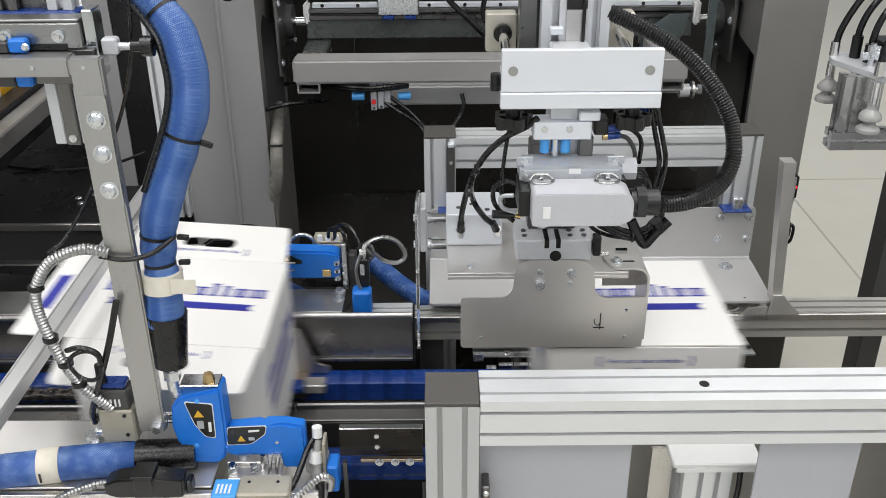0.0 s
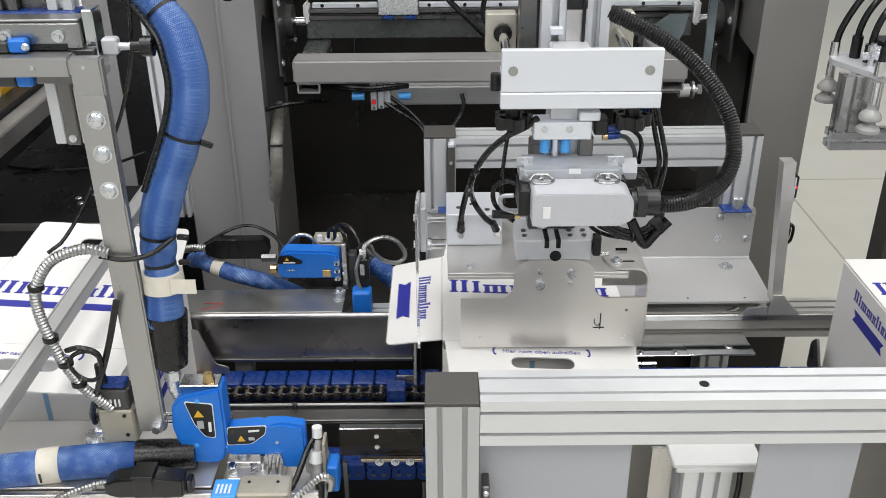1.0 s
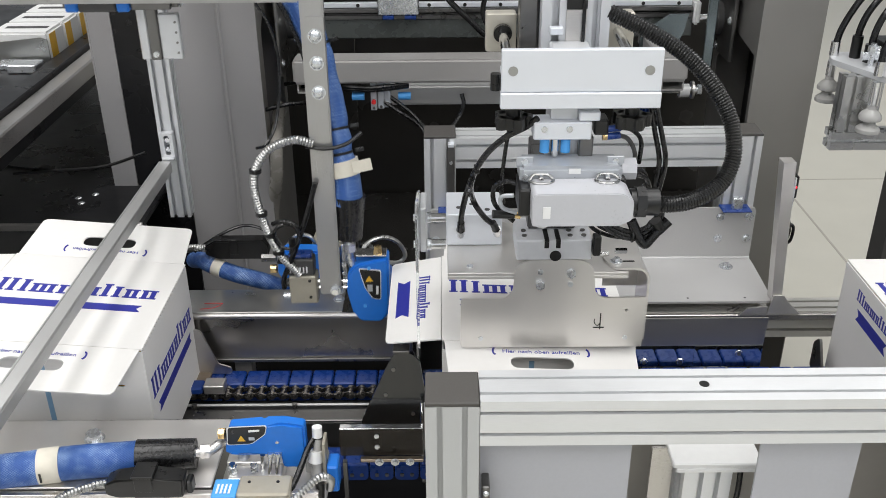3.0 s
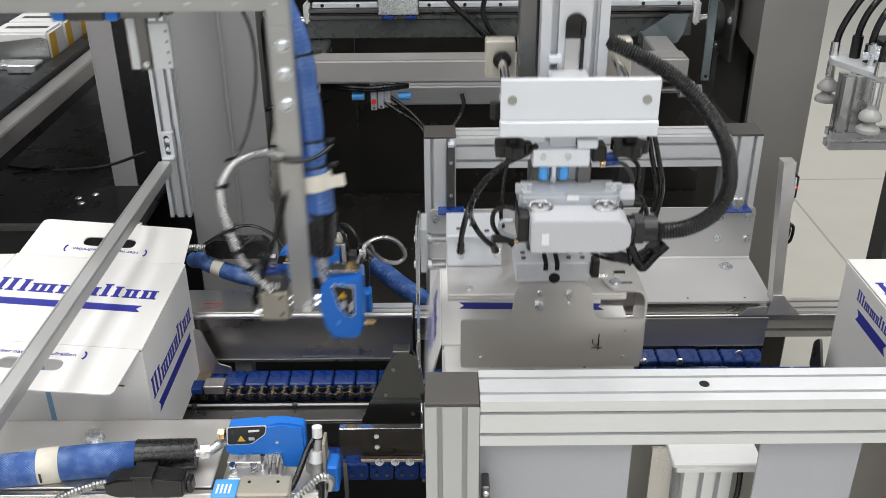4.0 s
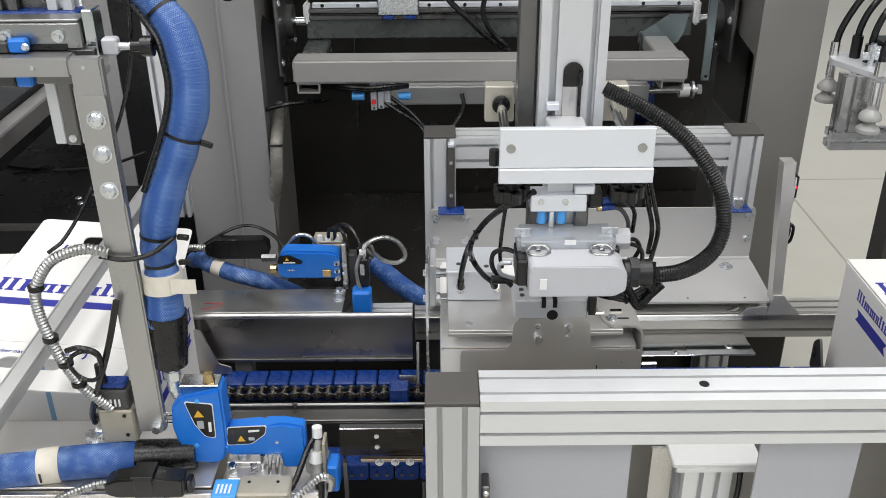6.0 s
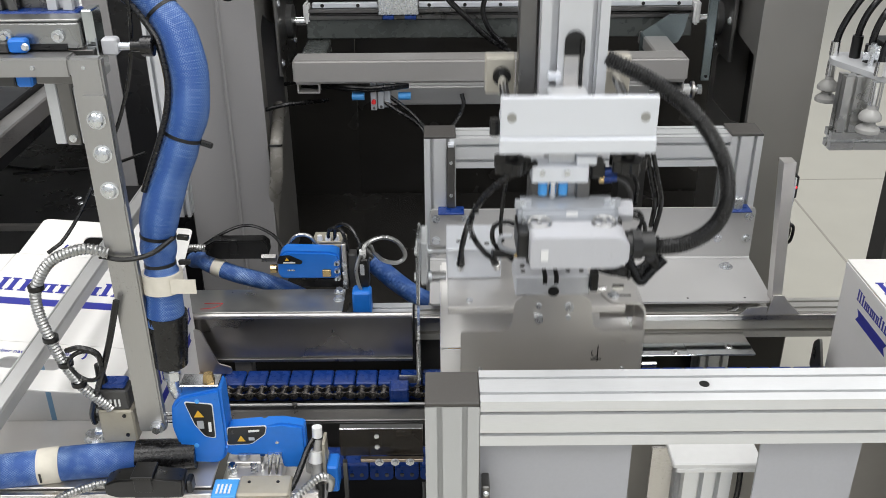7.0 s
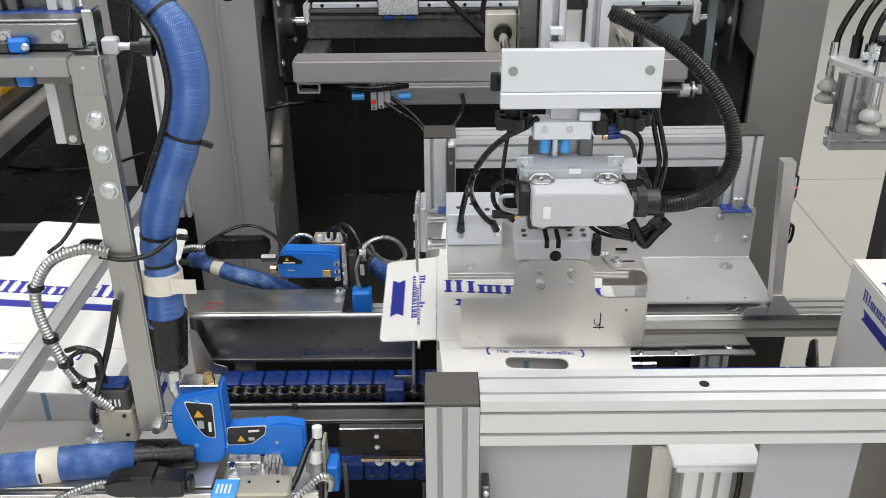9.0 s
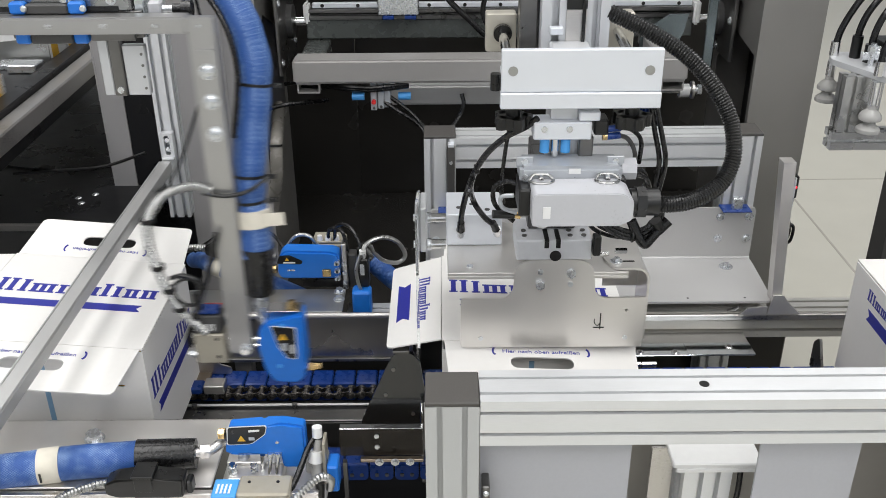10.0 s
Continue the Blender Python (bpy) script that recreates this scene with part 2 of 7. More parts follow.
def S(outer, axis, a, b, holes=(), bm=None):
    """A sheet cut to a 2D outline with holes, thick from a to b along axis. The outline is in (y, z), (x, z) or (x, y)."""
    bm = bm or bmesh.new()

    def at(p, h):
        return {"x": (h, p[0], p[1]), "y": (p[0], h, p[1]), "z": (p[0], p[1], h)}[axis]
    edges = []
    rings = []
    for loop in (outer, *holes):
        vs = [bm.verts.new(at(p, a)) for p in loop]
        rings.append(vs)
        edges += [bm.edges.new((vs[i - 1], vs[i])) for i in range(len(vs))]
    if holes:
        faces = [g for g in bmesh.ops.triangle_fill(bm, edges=edges, use_beauty=True)["geom"] if isinstance(g, bmesh.types.BMFace)]
    else:
        faces = [bm.faces.new(rings[0])]
    ext = bmesh.ops.extrude_face_region(bm, geom=faces, use_keep_orig=True)
    shift = Vector(at((0, 0), b)) - Vector(at((0, 0), a))
    for g in ext["geom"]:
        if isinstance(g, bmesh.types.BMVert):
            g.co += shift
    return bm


def P(axis, a, b, c0, c1, w, h, slots=(0.25, 0.75), groove=0.0045, depth=0.018, bm=None):
    """An extruded aluminium profile along axis from a to b, its section centred on (c0, c1), with grooves on every side."""
    def side(n):
        us = [0.0]
        for s in slots if n > 0.05 else (0.5,):
            us += [s - groove / n, s + groove / n]
        return us + [1.0]
    pts = []
    corners = [(-w / 2, -h / 2), (w / 2, -h / 2), (w / 2, h / 2), (-w / 2, h / 2)]
    for i in range(4):
        p, q = Vector(corners[i]), Vector(corners[(i + 1) % 4])
        L = (q - p).length
        d = (q - p) / L
        nrm = Vector((-d.y, d.x))
        us = side(L)
        pts.append(p)
        for k in range(1, len(us) - 1, 2):
            u0, u1 = p + d * us[k] * L, p + d * us[k + 1] * L
            pts += [u0, u0 + nrm * depth, u1 + nrm * depth, u1]
    return S([(p.x + c0, p.y + c1) for p in pts], axis, a, b, bm=bm)


def bolt(parent, p, axis, r=0.0065, h=0.005, material=None, name="bolt", washer=True):
    """A hex bolt on a washer, standing out of a face at p along axis."""
    p, ax = Vector(p), Vector(axis).normalized()
    bm = bmesh.new()
    if washer:
        C(p, p + ax * 0.0016, r * 1.55, None, 14, bm)
    C(p + ax * 0.0014, p + ax * (0.0014 + h), r, None, 6, bm)
    return part(name, bm, material or ZINC, parent)


def dome(p, axis, r, h):
    """A rounded bolt head standing out of a face."""
    p, ax = Vector(p), Vector(axis).normalized()
    bm = bmesh.new()
    steps = [(0, 1), (0.35, 0.95), (0.65, 0.80), (0.88, 0.52), (1.0, 0.12)]
    for (u, s), (v, q) in zip(steps, steps[1:]):
        C(p + ax * h * u, p + ax * h * v, r * s, r * q, 16, bm)
    return bm


def join(*bms):
    out = bmesh.new()
    for b in bms:
        me = bpy.data.meshes.new("tmp")
        b.to_mesh(me)
        b.free()
        out.from_mesh(me)
        bpy.data.meshes.remove(me)
    return out


def soft(bm, r, seg=2):
    es = [e for e in bm.edges if e.is_manifold and e.calc_face_angle(0) > 0.9]
    bmesh.ops.bevel(bm, geom=es, offset=r, segments=seg, affect="EDGES", clamp_overlap=True)
    return bm


def text_mesh(words, size):
    cu = bpy.data.curves.new("print", "FONT")
    cu.body, cu.size, cu.align_x, cu.align_y, cu.extrude, cu.resolution_u = words, size, "CENTER", "CENTER", 0.0003, 2
    ob = bpy.data.objects.new("print", cu)
    scene.collection.objects.link(ob)
    bpy.context.view_layer.update()
    me = bpy.data.meshes.new_from_object(ob.evaluated_get(bpy.context.evaluated_depsgraph_get()))
    bm = bmesh.new()
    bm.from_mesh(me)
    bpy.data.objects.remove(ob)
    bpy.data.meshes.remove(me)
    bpy.data.curves.remove(cu)
    return bm


# ---- hall ----
solo("floor", B(-9, 9, -6, 12, -0.12, 0.0), FLOOR, "beige sealed concrete hall floor", "floor", "structure", origin=(0, 3, 0))
for k, (a, b, c, d) in enumerate([(-9, 9, 4.45, 4.456), (-9, 9, 8.9, 8.906), (1.735, 1.745, -6, 4.44), (1.735, 1.745, 4.47, 12)]):
    solo("floor_joint", B(a, b, c, d, 0.0, 0.0012), FLOOR_JOINT, "thin dark joint in the concrete floor", "floor joint", "structure")
solo("wall_north", B(-9, 9, 12, 12.2, 0, 6.2), HALL, "plain white hall wall", "wall", "structure")
solo("wall_south", B(-9, 9, -6.2, -6, 0, 6.2), HALL, "plain white hall wall", "wall", "structure")
solo("wall_east", B(9, 9.2, -6.2, 12.2, 0, 6.2), HALL, "plain white hall wall", "wall", "structure")
solo("wall_west", B(-9.2, -9, -6.2, 12.2, 0, 6.2), HALL, "plain white hall wall", "wall", "structure")
solo("ceiling", B(-9.2, 9.2, -6.2, 12.2, 6.2, 6.3), DECK, "plain grey hall ceiling", "ceiling", "structure")


# ---- guard frames of aluminium profile ----
def front_frame():
    f = thing("aluminium_frame", (0.0115, 1.137, 0), "silver aluminium profile guard frame with dark end caps", "machine frame")
    part("post", P("z", 0.0, 1.078, 0.0115, 1.137, 0.08, 0.08, (0.27, 0.73), 0.0042, 0.012), ALU_POST, f)
    part("end_cap", B(-0.0285, 0.0515, 1.097, 1.177, 1.078, 1.0855, 0.0015), CAP, f, "dark grey plastic end cap")
    part("rail", P("x", 0.0525, 2.6, 1.137, 1.0470, 0.08, 0.08, (0.26, 0.74), 0.0030, 0.012), ALU, f)
    part("tapped_hole", C((0.386, 1.137, 1.0871), (0.386, 1.137, 1.0879), 0.0075, None, 20), BLACK, f)
    part("far_post", P("z", 0.0, 1.0, 2.64, 1.137, 0.08, 0.08), ALU, f)
    for x in (0.0570, 0.700):
        h = part("panel_clamp", B(x, x + 0.012, 1.10, 1.135, 0.84, 0.925, 0.002), STEEL_DARK, f)
        for z in (0.852, 0.912):
            part("screw", C((x + 0.006, 1.1, z), (x + 0.006, 1.0965, z), 0.005, 0.003, 10), ZINC, h)
    for p0, p1 in ((0.055, 0.292), (0.493, 0.650), (0.73, 2.6)):
        part("infill_panel", B(p0, p1, 1.150, 1.155, 0.12, 1.004), LIGHT_PANEL, f, "light grey infill panel")
    part("rear_sheet", B(0.055, 2.6, 1.335, 1.339, 0.12, 0.93), BEIGE_SHEET, f, "beige grey inner sheet")
    for x in (0.2, 1.2, 2.4):
        part("sheet_stay", B(x, x + 0.03, 1.178, 1.3345, 0.2, 0.23), ALU, f)
    return f


front_frame()


def rear_frame():
    f = thing("aluminium_frame", (0.37, 2.24, 0), "silver aluminium profile frame behind the folding station", "machine frame")
    for x in (-0.006, 0.765):
        part("post", P("z", 0.0, 1.079, x, 2.24, 0.08, 0.08), ALU, f)
        part("end_cap", B(x - 0.04, x + 0.04, 2.20, 2.28, 1.079, 1.0865, 0.0015), CAP, f, "dark grey plastic end cap")
    part("rail", P("x", 0.0345, 0.7245, 2.24, 1.0395, 0.08, 0.08), ALU, f)
    stop = part("stop_strip", B(0.012, 0.032, 2.186, 2.1995, 0.895, 1.063, 0.002), STEEL_DARK, f)
    part("stop_block", B(0.014, 0.030, 2.180, 2.1995, 1.063, 1.072, 0.001), ALU_BRIGHT, f)
    for z in (0.93, 1.02):
        part("screw", C((0.022, 2.186, z), (0.022, 2.182, z), 0.005, 0.004, 10), ZINC, stop)
    return f


rear_frame()


def support_bracket():
    f = thing("angled_support_plate", (0.39, 2.0, 0.74), "folded grey steel plate bolted to the frame posts", "support plate")
    part("vertical_web", S(rounded([(-0.034, 0.742), (0.812, 0.742), (0.812, 0.888), (-0.034, 0.888)], [0, 0, 0.012, 0.012]), "y", 2.190, 2.196), GREY_PAINT_L, f)
    part("horizontal_web", S(rounded([(-0.034, 1.962), (0.805, 1.962), (0.812, 2.15), (0.812, 2.19), (-0.034, 2.19)], [0.008, 0.016, 0.02, 0, 0]), "z", 0.736, 0.742), GREY_PAINT_L, f)
    part("bend", C((-0.034, 2.1905, 0.7415), (0.812, 2.1905, 0.7415), 0.0055, None, 12), GREY_PAINT_L, f)
    for x in (-0.018, 0.06, 0.722, 0.796):
        for z in (0.80, 0.862):
            bolt(f, (x, 2.190, z), (0, -1, 0), 0.0075)
    nut = part("levelling_washer", C((0.737, 2.140, 0.742), (0.737, 2.140, 0.7435), 0.018, None, 20), ZINC, f)
    part("levelling_bolt", C((0.737, 2.140, 0.7435), (0.737, 2.140, 0.752), 0.010, None, 6), ZINC, nut)
    for x in (0.60, 0.74):
        part("hole", C((x, 1.979, 0.7421), (x, 1.979, 0.7425), 0.003, None, 10), BLACK, f)
    part("latch_pin", B(0.742, 0.768, 2.165, 2.185, 0.888, 0.925, 0.003), ZINC, f)
    part("latch_foot", B(0.715, 0.79, 2.155, 2.2, 0.8885, 0.894, 0.002), BLUE_LINK, f)
    part("latch_foot", B(-0.012, 0.055, 2.155, 2.2, 0.8885, 0.894, 0.002), BLUE_LINK, f)
    return f


support_bracket()


def side_rail():
    f = thing("side_guide_rail", (0.3, 1.93, 0.68), "long grooved aluminium guide rail beside the conveyor", "guide rail")
    part("profile", P("x", -0.075, 2.6, 2.0, 0.672, 0.066, 0.074, (0.28, 0.72)), RAIL_FACE, f)
    part("wear_strip", B(-0.075, 2.6, 1.956, 1.9665, 0.690, 0.707, 0.002), STEEL, f)
    part("gusset", S([(0.790, 0.7095), (0.872, 0.7095), (0.836, 0.746), (0.825, 0.762), (0.800, 0.762)], "y", 1.952, 1.957), STEEL_WORN, f)
    part("gusset", S([(0.7895, 0.7095), (0.724, 0.7095), (0.742, 0.727), (0.7895, 0.732)], "y", 1.952, 1.957), STEEL_WORN, f)
    part("catch", T([(0.70, 1.972, 0.708), (0.716, 1.968, 0.716), (0.725, 1.966, 0.725)], 0.004, 8, 4), STEEL_DARK, f)
    for x in (-0.03, 1.2, 2.5):
        part("foot", B(x - 0.03, x + 0.03, 1.98, 2.02, 0.0, 0.6345, 0.002), GREY_DARK, f)
    return f


side_rail()


# ---- gantry behind the station ----
def column(x0, x1, mirror, name):
    f = thing(name, ((x0 + x1) / 2, 2.57, 0), "tall grey powder-coated machine column of folded sheet", "machine column")
    hole = slot(0.968 if mirror else -0.566, 1.375, 0.036, 0.036, 6)
    zt = 2.3
    coat = COLUMN_STEEL if mirror else GREY_PAINT
    part("front_panel", S([(x0, 0.0), (x1, 0.0), (x1, zt), (x0, zt)], "y", 2.5, 2.504, [hole]), coat, f)
    part("back_panel", B(x0, x1, 2.9, 2.904, 0, zt), coat, f)
    inner, outer = (x0, x1) if mirror else (x1, x0)
    s = 1 if mirror else -1
    cut = rounded([(2.504, 0.0), (2.9, 0.0), (2.9, zt), (2.504, zt)], 0)
    opening = rounded([(2.56, 0.93), (2.86, 0.93), (2.86, 1.20), (2.60, 1.30), (2.56, 1.27)], 0.01)
    if mirror:
        opening = rounded([(2.52, 1.195), (2.52, 0.995), (2.66, 0.96), (2.86, 0.96), (2.86, 1.10), (2.75, 1.225)], 0.006)
    # On the left column this darker steel stands in for shade on grey paint.
    part("inner_side", S(cut, "x", inner, inner + s * 0.004, [opening]), COLUMN_STEEL, f)
    part("outer_side", B(outer - s * 0.004, outer, 2.504, 2.9, 0, zt), coat, f)
    part("dark_lining", B(inner + s * 0.11, inner + s * 0.114, 2.51, 2.89, 0.3, zt), BLACK_PLATE, f)
    fx = inner + s * (0.075 if mirror else 0.10)
    if not mirror:
        part("fold", C((fx, 2.499, 0), (fx, 2.499, zt), 0.006, None, 8), coat, f)
    return f


column(-0.735, -0.497, False, "machine_column")
column(0.860, 1.031, True, "machine_column")


def cross_beam():
    f = thing("cross_beam", (0.13, 2.5, 1.17), "grey rectangular steel tube beam across the gantry", "beam")
    part("tube", B(-0.403, 0.668, 2.46, 2.54, 1.142, 1.207, 0.006, 3), TUBE_GREY, f)
    for x in (-0.395, 0.60):
        outer = rounded([(x, 1.113), (x + 0.062, 1.113), (x + 0.062, 1.1415), (x, 1.1415)], 0.004)
        inner = rounded([(x + 0.004, 1.117), (x + 0.058, 1.117), (x + 0.058, 1.1375), (x + 0.004, 1.1375)], 0.003)
        part("end_bracket", S(outer, "y", 2.47, 2.75, [inner]), TUBE_GREY, f, "open-ended flat steel tube")
    part("rear_arm", B(-0.40, -0.33, 2.54, 2.78, 1.145, 1.185, 0.004), ROLLER, f)
    part("rear_arm", B(0.59, 0.66, 2.54, 2.78, 1.165, 1.205, 0.004), TUBE_GREY, f)
    return f


cross_beam()


def linear_axis():
    f = thing("linear_drive_axis", (0.17, 2.78, 1.2), "horizontal linear rail over a dark roller cover", "linear axis")
    part("cover_tube", B(-0.40, 0.745, 2.762, 2.84, 1.188, 1.2465, 0.003), ROLLER, f)
    part("base_profile", P("x", -0.39, 0.74, 2.795, 1.262, 0.08, 0.03), STEEL_DARK, f)
    rail = part("slide_rail", B(-0.38, 0.74, 2.768, 2.784, 1.2775, 1.293, 0.002), ALU_BRIGHT, f)
    for k in range(11):
        x = -0.35 + k * 0.105
        part("rail_hole", C((x, 2.7678, 1.285), (x, 2.7672, 1.285), 0.0055, None, 10), BLACK, rail)
    part("end_cushion", B(-0.405, -0.388, 2.75, 2.80, 1.235, 1.295, 0.006, 2), WHITE, f)
    part("end_cushion", B(0.742, 0.762, 2.745, 2.80, 1.225, 1.295, 0.006, 2), WHITE, f)
    car = part("carriage", B(-0.185, -0.065, 2.735, 2.768, 1.262, 1.318, 0.003), ZINC, f)
    part("carriage_post", B(-0.145, -0.105, 2.738, 2.76, 1.318, 1.42, 0.003), ZINC, car)
    for x in (-0.155, -0.09):
        part("blue_wiper", B(x - 0.017, x + 0.017, 2.733, 2.766, 1.250, 1.2615, 0.002), BLUE_LINK, car)
    for x, z in ((-0.165, 1.275), (-0.085, 1.275), (-0.11, 1.31)):
        bolt(car, (x, 2.735, z), (0, -1, 0), 0.006)
    part("drop_cable", T([(0.00, 2.70, 1.34), (0.035, 2.70, 1.300), (0.0803, 2.70, 1.257), (0.13, 2.70, 1.21), (0.20, 2.71, 1.16)], 0.0085, 10, 7), RUBBER, f)
    part("drop_cable", T([(0.150, 2.70, 1.35), (0.127, 2.70, 1.318), (0.121, 2.70, 1.275), (0.143, 2.70, 1.224), (0.19, 2.70, 1.18)], 0.0075, 10, 7), RUBBER, f)
    part("lower_tube", B(-0.15, 0.60, 2.60, 2.66, 1.034, 1.092, 0.006, 3), GREY_PAINT_L, f)
    part("tube_hanger", B(0.30, 0.34, 2.61, 2.65, 1.0925, 1.1874), TUBE_STEEL, f)
    for x, s in ((-0.47, 1), (0.845, -1)):
        p = part("bearing_plate", B(min(x, x + s * 0.012), max(x, x + s * 0.012), 2.62 if s > 0 else 2.66, 2.92, 1.115 if s > 0 else 1.135, 1.40, 0.003), STEEL_DARK, f)
        part("bearing_flange", C((x + s * 0.012, 2.79, 1.235), (x + s * 0.03, 2.79, 1.235), 0.05, None, 24), GREY_DARK, p)
        part("shaft", C((x + s * 0.03, 2.79, 1.235), (x + s * 0.075, 2.79, 1.235), 0.014, None, 16), POLISHED, p)
        for y, z in ((2.64, 1.15), (2.64, 1.32), (2.64, 1.36), (2.9, 1.15)) if s > 0 else ((2.795, 1.262), (2.80, 1.152), (2.69, 1.25)):
            bolt(p, (x + s * 0.012, y, z), (s, 0, 0), 0.008)
    guard = S([(0.58, 1.15), (0.692, 1.187), (0.705, 1.215), (0.715, 1.268), (0.66, 1.268), (0.58, 1.215)], "y", 2.70, 2.705)
    part("belt_guard", guard, GUARD_SHEET, f, "bent reflective steel guard")
    hang = part("hanger_strip", B(0.765, 0.792, 2.68, 2.69, 1.075, 1.40, 0.002), GUARD_SHEET, f)
    part("hanger_hole", C((0.780, 2.6795, 1.090), (0.780, 2.679, 1.090), 0.005, None, 12), BLACK, hang)
    rod = part("tension_rod", C((0.56, 2.66, 1.055), (0.765, 2.66, 1.055), 0.012, None, 16), POLISHED, f)
    part("rod_ring", C((0.735, 2.66, 1.055), (0.742, 2.66, 1.055), 0.026, None, 24), STEEL, rod)
    part("rod_collar", C((0.700, 2.66, 1.053), (0.728, 2.66, 1.053), 0.020, None, 20), WHITE, rod)
    part("rod_nut", C((0.752, 2.66, 1.055), (0.765, 2.66, 1.055), 0.016, None, 6), ZINC, rod)
    return f


linear_axis()


def valve_cluster():
    f = thing("pneumatic_valve_cluster", (-0.17, 2.5, 1.10), "small air valves with blue fittings and a red knob", "valve")
    for k, x in enumerate((-0.188, -0.168, -0.150)):
        part("valve_body", B(x - 0.0085, x + 0.0085, 2.48, 2.51, 1.06 + 0.004 * k, 1.14, 0.002), GREY_PLASTIC, f)
        part("body_screw", C((x, 2.48, 1.067 + 0.004 * k), (x, 2.478, 1.067 + 0.004 * k), 0.004, None, 8), STEEL_DARK, f)
    part("red_knob", C((-0.188, 2.48, 1.086), (-0.188, 2.470, 1.086), 0.0062, None, 14), RED, f)
    for z, y in ((1.126, 2.476), (1.133, 2.474)):
        part("beam_cable", T([(-0.40, 2.52, z - 0.018), (-0.33, 2.50, z - 0.004), (-0.26, y, z - 0.003), (-0.20, y - 0.004, z - 0.006), (-0.15, y - 0.004, z - 0.002), (-0.09, y, z + 0.004)], 0.006, 8, 6), RUBBER, f)
    for x, s in ((-0.214, -1), (-0.120, 1)):
        part("blue_fitting", C((x, 2.49, 1.098), (x + s * 0.034, 2.49, 1.098), 0.011, None, 14), LIGHT_BLUE, f)
    for pts in ([(-0.17, 2.49, 1.09), (-0.12, 2.47, 1.06), (-0.06, 2.46, 1.02), (-0.02, 2.40, 0.97)],
                [(-0.15, 2.49, 1.10), (-0.09, 2.47, 1.06), (-0.05, 2.45, 1.02), (-0.015, 2.40, 0.98)],
                [(-0.20, 2.5, 1.14), (-0.26, 2.52, 1.13), (-0.34, 2.55, 1.128), (-0.45, 2.6, 1.10)],
                [(-0.14, 2.5, 1.12), (-0.08, 2.52, 1.135), (0.02, 2.55, 1.145), (0.10, 2.58, 1.16)],
                [(0.055, 2.50, 1.10), (0.06, 2.49, 1.07), (0.04, 2.47, 1.03), (0.0, 2.42, 1.0)],
                [(-0.50, 2.52, 1.05), (-0.44, 2.52, 1.065), (-0.38, 2.53, 1.068), (-0.32, 2.54, 1.072)]):
        part("air_hose", T(pts, 0.006, 8, 6), RUBBER, f)
    return f


valve_cluster()


def motor_behind():
    f = thing("finned_drive_motor", (0.601, 2.84, 0.0), "blue finned electric drive motor", "motor")
    part("housing", C((0.601, 2.84, 0.978), (0.655, 2.84, 0.978), 0.074, None, 24), BLUE_LINK, f)
    for k in range(6):
        part("fin", C((0.601 + k * 0.0098, 2.84, 0.978), (0.601 + 0.0035 + k * 0.0098, 2.84, 0.978), 0.082, None, 24), BLUE_LINK, f)
    part("flange", B(0.559, 0.599, 2.76, 2.92, 0.893, 1.063, 0.004), STEEL, f)
    part("mount", B(0.551, 0.665, 2.78, 2.90, 0.848, 0.892, 0.004), STEEL_DARK, f)
    part("pedestal", B(0.571, 0.655, 2.79, 2.89, 0.0, 0.847), GREY_DARK, f)
    return f


motor_behind()


def back_guards():
    solo("wall_machine_back", join(B(-0.80, -0.31, 3.3, 3.31, 0.0, 1.9, 0.002), B(-0.32, 1.2, 3.311, 3.321, 0.0, 1.9, 0.002)), DARK_GLOSS, "dark satin sheet wall behind the gantry", "machine wall", "structure", origin=(0, 3.3, 0))
    # Unseen roof, added to keep the ceiling light off the gantry bay.
    solo("roof_machine", B(-0.96, 1.04, 2.42, 3.32, 2.3005, 2.34), GREY_PAINT, "unseen grey sheet roof added to shade the gantry", "machine roof", "structure", origin=(0, 2.9, 2.3))
    solo("floor_pan", join(B(-0.80, 1.0, 2.3, 3.3, 0.0, 0.45, 0.004)), DARK_GLOSS, "dark sheet metal drip pan", "drip pan", "structure", origin=(0, 2.8, 0))
    solo("machine_bed", B(-2.0, 0.66, 1.25, 1.92, 0.12, 0.52, 0.004), GREY_DARK, "dark painted machine bed under the conveyor", "machine bed", "structure", origin=(-0.6, 1.6, 0.12))
    for x in (-1.8, -0.7, 0.5):
        solo("bed_foot", C((x, 1.58, 0.0), (x, 1.58, 0.12), 0.05, None, 16), GREY_DARK, "short round steel machine foot", "machine foot", group="feet of the bed")
    f = thing("hall_pipe", (-0.49, 2.42, 0.6), "grey flexible drain hose hanging beside the column", "hose")
    part("tube", T([(-0.52, 2.55, 0.60), (-0.505, 2.53, 0.74), (-0.478, 2.49, 0.86), (-0.472, 2.50, 0.95), (-0.478, 2.58, 0.985), (-0.49, 2.7, 1.00)], 0.0185, 18, 8), COIL, f)
    for z in (0.965, 1.0):
        part("cable_tie", C((-0.474, 2.494, z - 0.05), (-0.474, 2.496, z - 0.044), 0.0198, None, 18), BLACK, f)


back_guards()


